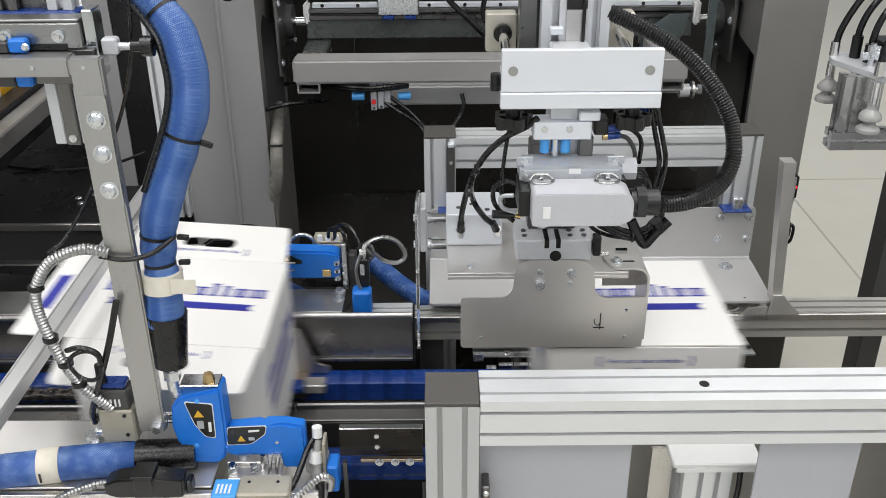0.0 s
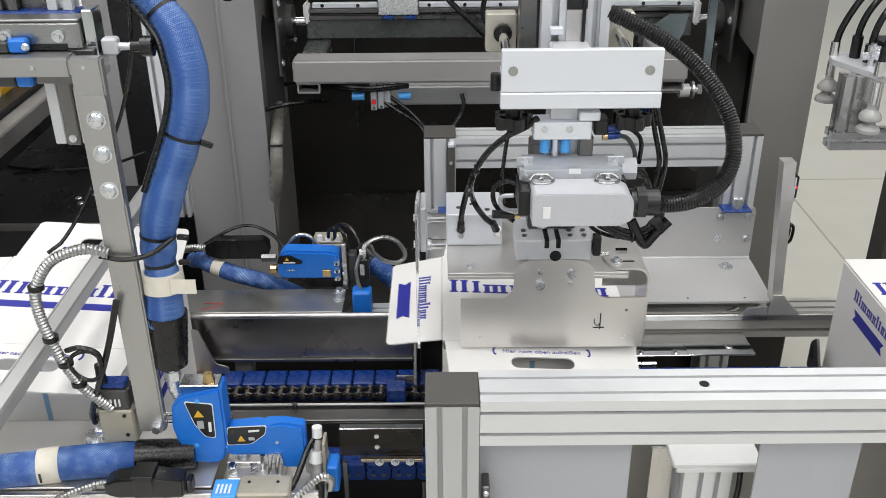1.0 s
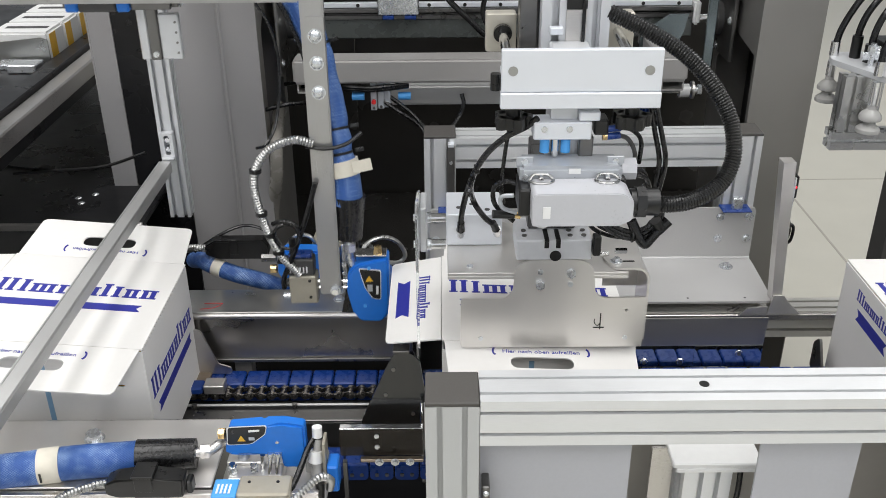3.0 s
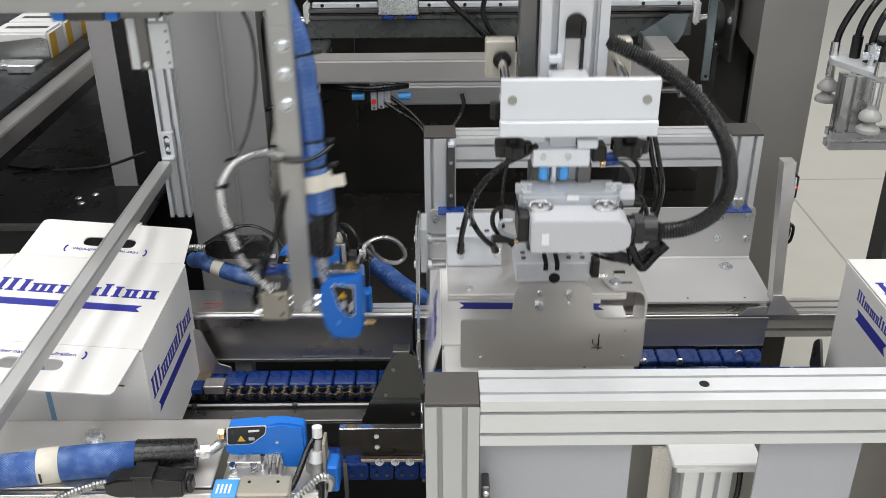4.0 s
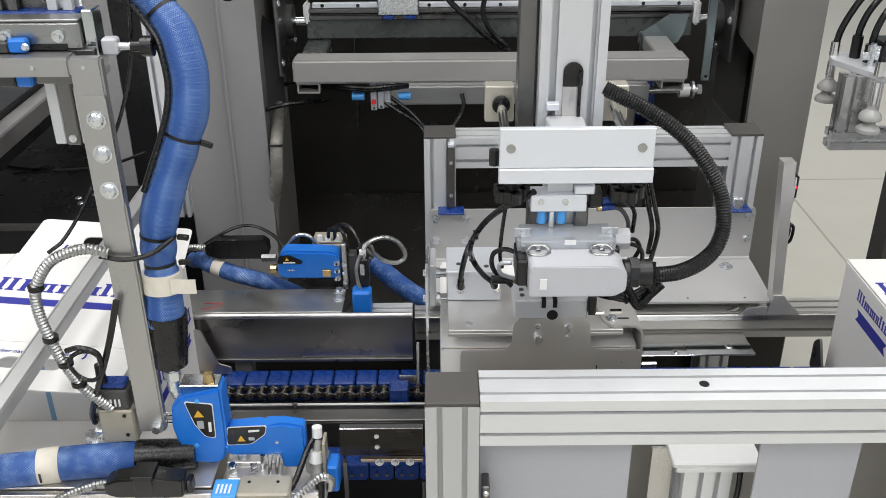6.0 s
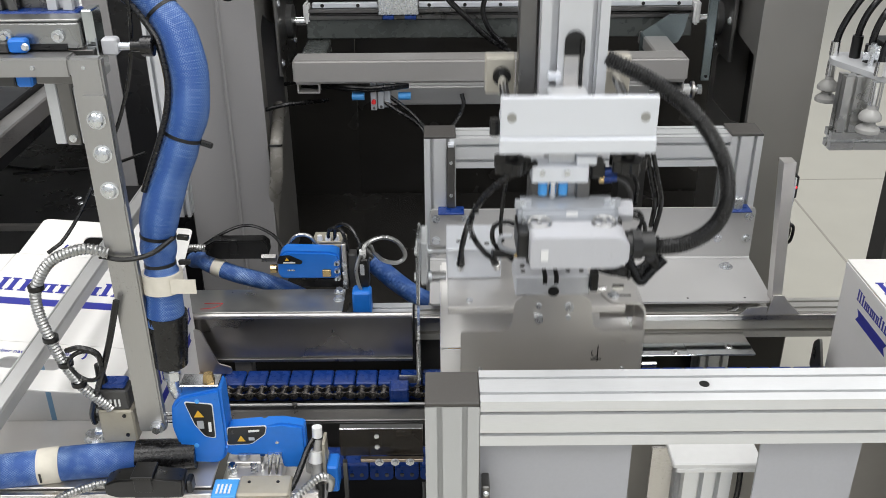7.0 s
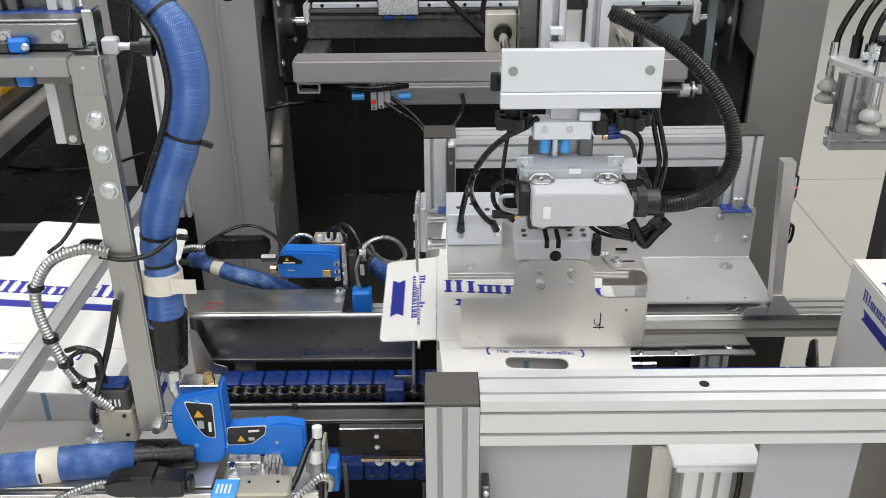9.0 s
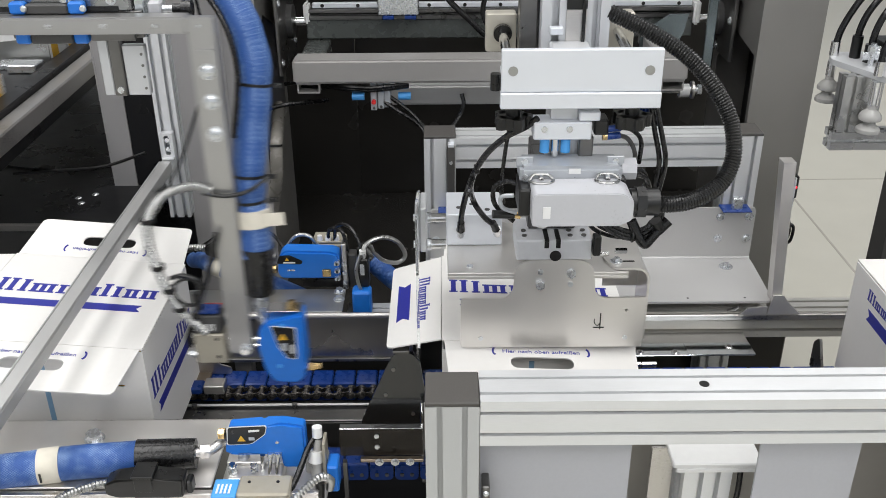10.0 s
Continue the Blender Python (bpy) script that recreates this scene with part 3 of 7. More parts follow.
# ---- infeed side ----
def infeed():
    f = thing("infeed_conveyor", (-1.35, 2.9, 0.0), "stainless steel infeed conveyor with black belt", "conveyor")
    part("side_rail", B(-1.105, -1.055, 1.95, 4.4, 1.05, 1.10, 0.004), STEEL, f)
    part("side_skirt", B(-1.16, -1.106, 1.95, 4.4, 0.98, 1.115, 0.003), BLACK_PLATE, f)
    part("belt", B(-1.75, -1.165, 1.9, 4.4, 1.08, 1.10, 0.004), BLACK_PLATE, f)
    part("side_rail", B(-1.81, -1.76, 1.95, 4.4, 1.05, 1.13, 0.004), STEEL, f)
    for y in (2.3, 4.2):
        part("leg", B(-1.75, -1.70, y, y + 0.05, -0.03, 1.0495), TUBE_GREY, f)
        part("leg", B(-1.16, -1.11, y + 0.9, y + 0.95, -0.03, 0.979), TUBE_GREY, f)
    part("edge_clip", B(-1.25, -1.165, 2.62, 2.68, 1.1005, 1.125, 0.003), ZINC, f)
    f.location.z = 0.03
    d = thing("black_transfer_table", (-1.2, 2.7, 0.0), "black plastic transfer table with a steel edge", "table")
    part("top", B(-2.1, -0.80, 2.25, 3.25, 0.815, 0.83, 0.002), BLACK_PLATE, d)
    part("rear_top", B(-1.04, -0.80, 3.2505, 4.4, 0.815, 0.83, 0.002), BLACK_PLATE, d)
    part("edge_trim", B(-2.1, -0.80, 2.238, 2.2495, 0.812, 0.832, 0.002), STEEL, d)
    part("turntable", C((-1.16, 3.075, 0.8303), (-1.16, 3.075, 0.8345), 0.45, None, 72), BLACK_PLATE, d, "round black turntable plate")
    for x, y in ((-1.01, 2.38), (-0.99, 2.44), (-1.03, 2.415)):
        part("screw", C((x, y, 0.83), (x, y, 0.832), 0.010, 0.007, 12), ZINC, d)
    part("skirt", B(-2.1, -0.80, 2.27, 2.275, 0.2, 0.8145), GREY_DARK, d)
    part("lower_bar", B(-2.1, -0.78, 2.10, 2.13, 0.755, 0.785, 0.003), STEEL_DARK, d)
    for x in (-2.0, -0.86):
        part("leg", B(x, x + 0.05, 2.9, 2.95, 0.0, 0.8145), TUBE_GREY, d)
    part("sag_cable", T([(-0.78, 2.30, 1.01), (-0.9, 2.32, 0.965), (-1.02, 2.33, 0.95), (-1.15, 2.32, 0.945)], 0.004, 8, 6), BLACK, d)


infeed()


def flour_pack(y, white_top):
    """A paper pack standing at the belt's edge, its yellow side outward."""
    x0, x1, z0, z1, d = -1.345, -1.168, 1.1305, 1.1305 + (0.086 if white_top else 0.066), 0.128 if white_top else 0.088
    label = "white paper flour pack with a yellow band on the belt" if white_top else "yellow paper flour pack with white edges on the belt"
    p = thing("flour_pack", (x0, y, z0), label, "food pack", "packs on the infeed")
    body = part("paper_body", soft(B(x0, x1, y, y + d, z0, z1), 0.007), WHITE if white_top else YELLOW, p)
    if white_top:
        part("yellow_band", B(x1 + 0.0003, x1 + 0.0012, y + 0.008, y + 0.055, z0 + 0.004, z1 - 0.008), YELLOW, body)
        part("print_bar", B(x0 + 0.03, x1 - 0.02, y + 0.050, y + 0.075, z1 + 0.0003, z1 + 0.0009), GREY_DARK, body)
    else:
        part("white_edge", B(x1 + 0.0003, x1 + 0.0012, y + 0.070, y + 0.082, z0 + 0.004, z1 - 0.006), WHITE, body)
        part("print_bar", B(x1 + 0.0003, x1 + 0.0012, y + 0.025, y + 0.050, z0 + 0.030, z0 + 0.042), GREY_DARK, body)
        part("white_top_edge", B(x0 + 0.01, x1 - 0.004, y + 0.070, y + 0.082, z1 + 0.0003, z1 + 0.0009), WHITE, body)
    return p


for k in range(5):
    flour_pack(2.755 + 0.131 * k, True)
PACKS_LEAVING = [flour_pack(2.575 - 0.09 * k, False) for k in range(4)]
PACKS_COMING = [copy_thing(p, Matrix.Translation(ORG[p] + Vector((-0.4, 0, 0)))) for p in PACKS_LEAVING]


def pack_stop():
    f = thing("pack_stop", (-1.25, 2.70, 1.13), "grey steel stop plate in front of the waiting packs", "stop plate")
    part("plate", S(rounded([(-1.33, 1.1305), (-1.166, 1.1305), (-1.166, 1.198), (-1.185, 1.205), (-1.33, 1.19)], 0.006), "y", 2.738, 2.742), STEEL_DULL, f)
    part("foot", B(-1.30, -1.18, 2.66, 2.72, 1.1305, 1.146, 0.002), ZINC, f)


pack_stop()


def left_guard():
    f = thing("grey_side_column", (-0.90, 2.55, 0.0), "grey sheet metal column with a dark inner side", "machine column")
    part("front_panel", B(-0.948, -0.886, 2.5, 2.505, 0.0, 2.2), GREY_PAINT, f)
    part("dark_panel", B(-0.8855, -0.74, 2.505, 2.51, 0.0, 2.2), BLACK_PLATE, f)
    part("side_panel", B(-0.953, -0.9485, 2.5, 2.9, 0.0, 2.2), GREY_PAINT, f)
    g = thing("upright_profile", (-0.667, 2.15, 0.89), "pale aluminium upright with a centre slot", "profile")
    part("profile", P("z", 0.892, 2.2, -0.666, 2.17, 0.052, 0.04), ALU_PALE, g)
    part("screw", C((-0.667, 2.149, 1.38), (-0.667, 2.146, 1.38), 0.006, None, 12), ZINC, g)
    part("back_stay", B(-0.69, -0.645, 2.19, 2.499, 1.5, 1.54), TUBE_GREY, g)
    h = thing("lid_guide_bar", (-0.667, 1.6, 1.05), "angled steel bar that presses the carton lids down", "guide bar")
    part("flat_web", B(-0.690, -0.686, 1.02, 2.118, 1.030, 1.058, 0.001), BAR_STEEL, h)
    part("top_flange", B(-0.6855, -0.660, 1.02, 2.118, 1.054, 1.058, 0.001), BAR_STEEL, h)
    part("front_web", B(-0.6635, -0.6600, 1.02, 2.118, 1.030, 1.0535, 0.001), BAR_STEEL, h)
    outer = rounded([(-0.682, 1.060), (-0.652, 1.060), (-0.652, 1.125), (-0.682, 1.125)], 0.003)
    clamp = part("slotted_clamp", S(outer, "y", 2.128, 2.149, [slot(-0.667, 1.094, 0.013, 0.05)]), ALU_PALE, h)
    part("clamp_foot", B(-0.682, -0.652, 2.119, 2.149, 1.0585, 1.0655, 0.001), ALU_PALE, h)
    for z in (1.083, 1.106):
        part("screw", C((-0.667, 2.149, z), (-0.667, 2.132, z), 0.006, None, 12), ZINC, clamp)


left_guard()


# ---- conveyor: guide trough, chains and table ----
def trough():
    f = thing("conveyor_side_guide", (-0.7, 1.85, 0.67), "folded stainless steel side guide of the carton conveyor", "guide rail")
    part("top_sheet", B(-1.9, -0.232, 1.83, 1.935, 0.797, 0.801, 0.001), STEEL_DULL, f)
    part("bent_edge", C((-1.9, 1.828, 0.792), (-0.072, 1.828, 0.792), 0.007, None, 14), STEEL, f)
    part("dark_face", B(-1.9, -0.072, 1.825, 1.830, 0.676, 0.790, 0.001), TROUGH_FACE, f)
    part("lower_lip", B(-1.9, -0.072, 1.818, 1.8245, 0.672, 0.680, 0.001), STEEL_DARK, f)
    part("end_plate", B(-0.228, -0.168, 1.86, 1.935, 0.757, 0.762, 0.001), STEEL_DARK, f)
    part("end_rail", P("x", -0.1675, -0.074, 1.90, 0.752, 0.05, 0.03, (0.5,), 0.003, 0.008), ALU_PALE, f)
    part("end_stop", S([(1.82, 0.66), (1.88, 0.66), (1.88, 0.79), (1.85, 0.79)], "x", -0.071, -0.067), BLACK_PLATE, f)
    for x, y in ((-0.2462, 1.9226), (-0.2439, 1.8854)):
        bolt(f, (x, y, 0.801), (0, 0, 1), 0.0085, 0.007)
    for x in (-1.6, -0.5):
        part("leg", B(x, x + 0.04, 1.86, 1.90, 0.52, 0.797), TUBE_GREY, f)
    for x0, z0, x1, z1 in ((-0.565, 0.795, -0.545, 0.795),):
        part("red_mark", T([(-0.555, 1.87, 0.8015), (-0.512, 1.87, 0.8015), (-0.53, 1.85, 0.8015), (-0.56, 1.845, 0.8015)], 0.0008, 6, 2), RED, f)
    g = thing("conveyor_bed_rail", (-0.6, 1.65, 0.52), "narrow steel bed rail between the two chains", "rail")
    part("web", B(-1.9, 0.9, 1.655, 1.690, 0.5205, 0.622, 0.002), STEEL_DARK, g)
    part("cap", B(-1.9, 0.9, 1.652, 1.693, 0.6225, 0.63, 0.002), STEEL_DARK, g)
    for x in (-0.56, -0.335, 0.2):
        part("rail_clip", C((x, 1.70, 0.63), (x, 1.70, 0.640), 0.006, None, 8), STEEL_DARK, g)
    part("round_rod", C((-1.9, 1.705, 0.633), (0.9, 1.705, 0.633), 0.0035, None, 10), BAR_STEEL, g)
    part("chain_bed", B(-1.9, 0.9, 1.70, 1.82, 0.5205, 0.60, 0.002), GREY_DARK, g)
    part("front_bed", B(-1.9, 0.9, 1.49, 1.56, 0.5205, 0.613, 0.002), BLACK_PLATE, g)
    part("front_cap", B(-1.9, 0.9, 1.57, 1.65, 0.5205, 0.56, 0.002), BLACK_PLATE, g)
    h = thing("front_side_guide", (-0.12, 1.45, 0.7), "polished steel front guide sheet with screws", "guide rail")
    part("sheet", S(rounded([(-0.205, 0.700), (-0.042, 0.700), (-0.042, 0.762), (-0.205, 0.762)], 0.004), "y", 1.448, 1.451), SMOKED, h, "smoked clear guide sheet")
    part("flange", B(-0.205, -0.042, 1.4525, 1.468, 0.7585, 0.762, 0.001), POLISHED, h)
    part("screw_strip", B(-0.165, -0.042, 1.436, 1.4475, 0.692, 0.699, 0.001), BRASS_DULL, h)
    for x in (-0.128, -0.097, -0.068):
        bolt(h, (x, 1.4355, 0.694), (0, -1, 0), 0.0055)
    for z in (0.722, 0.748):
        part("screw", C((-0.132, 1.448, z), (-0.132, 1.445, z), 0.005, None, 10), ZINC, h)
    part("bracket", B(-0.200, -0.192, 1.436, 1.4475, 0.6005, 0.6915), STEEL_DARK, h)


trough()

STEP = 0.917


def chain(name, y, with_rollers):
    """A conveyor chain: blue plastic blocks, and a steel roller chain in front of them."""
    f = thing(name, (0, y, 0.6), "conveyor chain of blue plastic blocks" + (" beside a black roller chain" if with_rollers else ""), "conveyor chain")
    pitch = STEP / 18
    link_b = None
    x, k = -2.75, 0
    while x < 1.25:
        if link_b is None:
            shapes = [(B(x, x + pitch - 0.003, y - 0.025, y + 0.030, 0.602 if with_rollers else 0.620, 0.652, 0.003), BLUE_LINK)]
            if not with_rollers:
                w = pitch - 0.003
                shapes.append((S(rounded([(x, 0.614), (x + w, 0.614), (x + w, 0.650), (x, 0.650)], [0.012, 0.012, 0.003, 0.003]), "y", y - 0.030, y - 0.0252), BLUE_LINK))
                for sx in (0.3, 0.72):
                    shapes.append((C((x + sx * w, y - 0.030, 0.628), (x + sx * w, y - 0.0325, 0.628), 0.0042, None, 8), STEEL_DARK))
            link_b = part("blue_block", shapes, None, f, origin=(x, y, 0.6))
        else:
            o = link_b.copy()
            scene.collection.objects.link(o)
            o.location = (x, 0, 0)
        if k == 0:
            link_b.location = (x, 0, 0)
        k += 1
        x += pitch
    if with_rollers:
        pin = outer = None
        x, k = -2.2, 0
        while x < 0.35:
            if pin is None:
                bm = C((x, y - 0.055, 0.64), (x, y - 0.030, 0.64), 0.0072, None, 12)
                C((x, y - 0.060, 0.64), (x, y - 0.026, 0.64), 0.0035, None, 8, bm)
                pin = part("roller", bm, CHAIN, f, origin=(x, y, 0.6))
                q = pitch / 2
                shape = [(x + 0.0088 * math.cos(a), 0.64 + 0.0088 * math.sin(a)) for a in (math.pi * (0.3 + 1.4 * i / 8) for i in range(9))]
                shape += [(x + q / 2, 0.6358)] + [(x + q + 0.0088 * math.cos(a), 0.64 + 0.0088 * math.sin(a)) for a in (math.pi * (-0.7 + 1.4 * i / 8) for i in range(9))] + [(x + q / 2, 0.6442)]
                outer = part("link_plate", S(shape, "y", y - 0.0585, y - 0.0545), CHAIN, f, origin=(x, y, 0.6))
                inner = part("link_plate", S(shape, "y", y - 0.0305, y - 0.0265), CHAIN, f, origin=(x, y, 0.6))
                pin.location = outer.location = inner.location = (x, 0, 0)
            else:
                for src in (pin, outer, inner):
                    o = src.copy()
                    scene.collection.objects.link(o)
                    o.location = (x, (0.0 if src is pin else (0.0045 if src is outer else -0.0045) * (k % 2)), 0)
            k += 1
            x += pitch / 2
        for j in range(-2, 2):
            # front stop and rear pusher of one carton pitch
            bx = -0.566 + STEP * j
            p = part("carton_stop", S(rounded([(bx - 0.012, 0.655), (bx + 0.074, 0.655), (bx + 0.074, 0.672), (bx + 0.045, 0.682), (bx + 0.014, 0.772), (bx + 0.000, 0.776), (bx - 0.012, 0.765)], 0.006), "y", y + 0.012, y + 0.016), STEEL, f, "bright bent steel carton stop")
            part("stop_foot", B(bx - 0.012, bx + 0.028, y - 0.03, y + 0.0115, 0.6535, 0.66, 0.001), BRASS_DULL, p)
            part("stop_block", B(bx + 0.026, bx + 0.072, y - 0.068, y - 0.032, 0.6535, 0.676, 0.002), STEEL, p)
            part("blue_shoe", B(bx - 0.022, bx + 0.022, y - 0.068, y - 0.032, 0.6535, 0.670, 0.003), BLUE_LINK, p)
            rx = -0.1233 + STEP * j
            part("pusher_shoe", B(rx, rx + 0.0433, y - 0.068, y - 0.030, 0.622, 0.664, 0.003), BLUE_LINK, f)
            part("pusher_lug", S(rounded([(rx + 0.02, 0.6535), (rx + 0.062, 0.6535), (rx + 0.062, 0.672), (rx + 0.02, 0.672)], 0.003), "y", y - 0.028, y - 0.024), STEEL, f)
            part("pusher", S(rounded([(y - 0.05, 0.655), (y + 0.03, 0.655), (y + 0.03, 0.72), (y + 0.005, 0.745)], 0.008), "x", -0.062 + STEP * j, -0.056 + STEP * j), STEEL_DARK, f, "dark steel carton pusher")
    return f


CHAIN_REAR = chain("rear_conveyor_chain", 1.785, True)
CHAIN_FRONT = chain("front_conveyor_chain", 1.505, False)


def hinged_guide():
    f = thing("hinged_flap_guide", (0.4, 1.85, 0.60), "hinged polished steel guide plate beside the conveyor", "guide plate")
    part("mount_bar", B(0.07, 0.72, 1.834, 1.842, 0.5, 0.632, 0.002), STEEL_DARK, f)
    for x in (0.10, 0.335):
        part("mount_lug", B(x, x + 0.024, 1.826, 1.8405, 0.6325, 0.645, 0.002), ZINC, f)
    for x0 in (0.13, 0.362):
        for k in range(4):
            part("hinge_knuckle", C((x0 + k * 0.036, 1.844, 0.640), (x0 + 0.034 + k * 0.036, 1.844, 0.640), 0.0075, None, 16), POLISHED, f)
    for x in (0.10, 0.68):
        part("mount_post", B(x, x + 0.03, 1.828, 1.8335, 0.0, 0.60), GREY_DARK, f)
    leaf = part("leaf", B(0.07, 0.744, 1.859, 1.917, 0.652, 0.655, 0.0008), MIRROR, f, "mirror-polished lower leaf", origin=(0.4, 1.848, 0.634))
    part("upper_leaf", S([(1.9172, 0.652), (1.994, 0.6576), (1.9938, 0.6606), (1.9172, 0.655)], "x", 0.07, 0.744), MATT_SHEET, leaf, "brushed upper leaf")
    part("leaf_clip", B(0.07, 0.095, 1.853, 1.859, 0.645, 0.6655, 0.001), ZINC, leaf)
    part("leaf_plate", B(0.585, 0.744, 1.8588, 1.916, 0.6552, 0.6565, 0.0004), MIRROR, leaf)
    for x, y in ((0.15, 1.874), (0.27, 1.874), (0.47, 1.872), (0.555, 1.872), (0.69, 1.895)):
        w = part("cup_washer", C((x, y, 0.6551), (x, y, 0.6585), 0.0105, 0.008, 16), POLISHED, leaf)
        part("screw", C((x, y, 0.6585), (x, y, 0.6595), 0.005, None, 8), STEEL_DARK, w)
    return leaf


LEAF = hinged_guide()


def front_table():
    f = thing("front_service_table", (-0.8, 1.3, 0.0), "stainless steel ledge along the front of the conveyor", "ledge")
    part("top_sheet", B(-2.0, -0.40, 1.235, 1.42, 0.808, 0.812, 0.001), STEEL_WORN, f)
    part("back_edge", C((-2.0, 1.42, 0.806), (-0.40, 1.42, 0.806), 0.006, None, 12), STEEL, f)
    part("lower_sheet", B(-2.0, -0.215, 1.11, 1.22, 0.770, 0.774, 0.001), STEEL_WORN, f)
    part("ledge_lip", B(-2.0, -0.215, 1.223, 1.2345, 0.772, 0.806, 0.001), STEEL, f)
    part("front_profile", P("x", -2.0, -0.215, 1.16, 0.738, 0.08, 0.06, (0.3, 0.7)), ALU, f)
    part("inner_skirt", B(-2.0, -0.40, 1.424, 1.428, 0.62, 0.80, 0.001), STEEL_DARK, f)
    for x in (-1.7, -0.6):
        part("leg", B(x, x + 0.05, 1.14, 1.19, 0.0, 0.7075), TUBE_GREY, f)
    bolt(f, (-0.27, 1.16, 0.774), (0, 0, 1), 0.010, 0.008)
    return f


front_table()


def swing_plough():
    f = thing("folding_plough", (-0.09, 1.50, 0.70), "glossy black folding plough plate that rises beside the carton", "folding plate")
    part("plate", S(rounded([(-0.165, 0.60), (-0.045, 0.60), (-0.036, 0.80), (-0.046, 0.885), (-0.066, 0.905), (-0.095, 0.903), (-0.110, 0.875), (-0.165, 0.745)], 0.006), "y", 1.50, 1.506), BLACK_GLOSS, f)
    part("top_cap", B(-0.098, -0.066, 1.497, 1.525, 0.9055, 0.911, 0.001), STEEL_DARK, f)
    part("rear_rib", S([(-0.108, 0.875), (-0.06, 0.905), (-0.05, 0.88), (-0.05, 0.74)], "y", 1.5065, 1.512), BLACK_PLATE, f)
    for x, z in ((-0.098, 0.868), (-0.115, 0.808), (-0.062, 0.762)):
        part("screw", C((x, 1.4998, z), (x, 1.4975, z), 0.0040, None, 10), STEEL_DARK, f)
    part("lift_rod", C((-0.043, 1.488, 0.60), (-0.043, 1.488, 0.80), 0.005, None, 12), POLISHED, f)
    return f


PLOUGH = swing_plough()


# ---- glue heads ----
def gun_shape(y0, y1, x0, z0, L, hgt, flip):
    """Rounded housing outline of a glue head, long along x."""
    o = [(0, 0.36), (0.08, 0.98), (0.5, 1.0), (0.72, 1.06), (1.0, 0.98), (1.0, 0.22), (0.93, 0.0), (0.70, 0.0), (0.68, 0.30), (0.12, 0.34)]
    return S(rounded([(x0 + (1 - u if flip else u) * L, z0 + v * hgt) for u, v in o], 0.006, 3), "y", y0, y1)


def front_gun():
    f = thing("glue_applicator", (-0.31, 1.31, 0.78), "blue hot-melt glue head on a valve block with hose", "glue applicator")
    house = part("housing", soft(gun_shape(1.285, 1.312, -0.383, 0.808, 0.142, 0.092, False), 0.005), BLUE, f)
    part("label_plate", S(rounded([(-0.376, 0.862), (-0.372, 0.898), (-0.306, 0.901), (-0.310, 0.884), (-0.335, 0.864)], 0.005), "y", 1.2835, 1.2848), BLACK, house)
    part("label_border", S(rounded([(-0.3775, 0.8605), (-0.3735, 0.8995), (-0.3045, 0.9025), (-0.3085, 0.8835), (-0.3345, 0.8625)], 0.005), "y", 1.2841, 1.2849), WHITE, house)
    part("warning_triangle", S([(-0.358, 0.870), (-0.344, 0.870), (-0.351, 0.882)], "y", 1.2825, 1.2833), YELLOW, house)
    part("logo_bar", S(rounded([(-0.337, 0.889), (-0.318, 0.891), (-0.318, 0.8945), (-0.337, 0.893)], 0.001), "y", 1.2825, 1.2833), WHITE, house)
    part("logo_bar", B(-0.338, -0.328, 1.2825, 1.2833, 0.872, 0.878), GREY_PLASTIC, house)
    part("screw", C((-0.290, 1.285, 0.866), (-0.290, 1.283, 0.866), 0.003, None, 10), ZINC, house)
    part("brass_fitting", C((-0.395, 1.305, 0.870), (-0.384, 1.305, 0.870), 0.010, None, 6), BRASS, f)
    elb = T([(-0.45, 1.288, 0.84), (-0.415, 1.30, 0.836), (-0.395, 1.31, 0.845), (-0.382, 1.31, 0.855)], 0.009, 12, 5)
    part("elbow", elb, STEEL, f)
    part("hex_nut", C((-0.43, 1.295, 0.838), (-0.414, 1.30, 0.836), 0.0135, None, 6), STEEL, f)
    blk = part("manifold", B(-0.378, -0.285, 1.26, 1.33, 0.780, 0.806, 0.002), STEEL_WORN, f)
    for x in (-0.362, -0.322, -0.298):
        part("manifold_bolt", C((x, 1.258, 0.786), (x, 1.243, 0.786), 0.0075, None, 14), ZINC, blk)
    part("clamp_plate", B(-0.386, -0.286, 1.296, 1.332, 0.8062, 0.8125, 0.0015), STEEL_WORN, blk)
    part("thumb_knob", C((-0.3582, 1.312, 0.8126), (-0.3582, 1.310, 0.824), 0.0115, 0.010, 16), GREY_PLASTIC, blk)
    part("hex_stud", C((-0.3707, 1.2767, 0.8062), (-0.3707, 1.2767, 0.820), 0.0085, None, 6), ZINC, blk)
    part("stud_head", C((-0.3707, 1.2767, 0.820), (-0.3707, 1.2767, 0.826), 0.0055, None, 12), POLISHED, blk)
    part("coil_spring", T([(-0.3331 + 0.0055 * math.cos(a), 1.2763 + 0.0055 * math.sin(a), 0.8068 + 0.0011 * a) for a in (k * 0.9 for k in range(22))], 0.0012, 6, 3), CONDUIT, blk)
    part("cap_screw", C((-0.3213, 1.288, 0.8062), (-0.3190, 1.290, 0.834), 0.0045, None, 12), POLISHED, blk)
    for x in (-0.307, -0.2939):
        part("guide_pin", C((x, 1.273, 0.8062), (x + 0.004, 1.282, 0.838), 0.0038, None, 12), POLISHED, blk)
        part("pin_head", C((x + 0.004, 1.282, 0.838), (x + 0.004, 1.283, 0.844), 0.0062, None, 12), ZINC, blk)
    vb = part("valve_body", B(-0.352, -0.262, 1.205, 1.255, 0.7798, 0.820, 0.003), BEIGE, f, "beige solenoid valve body")
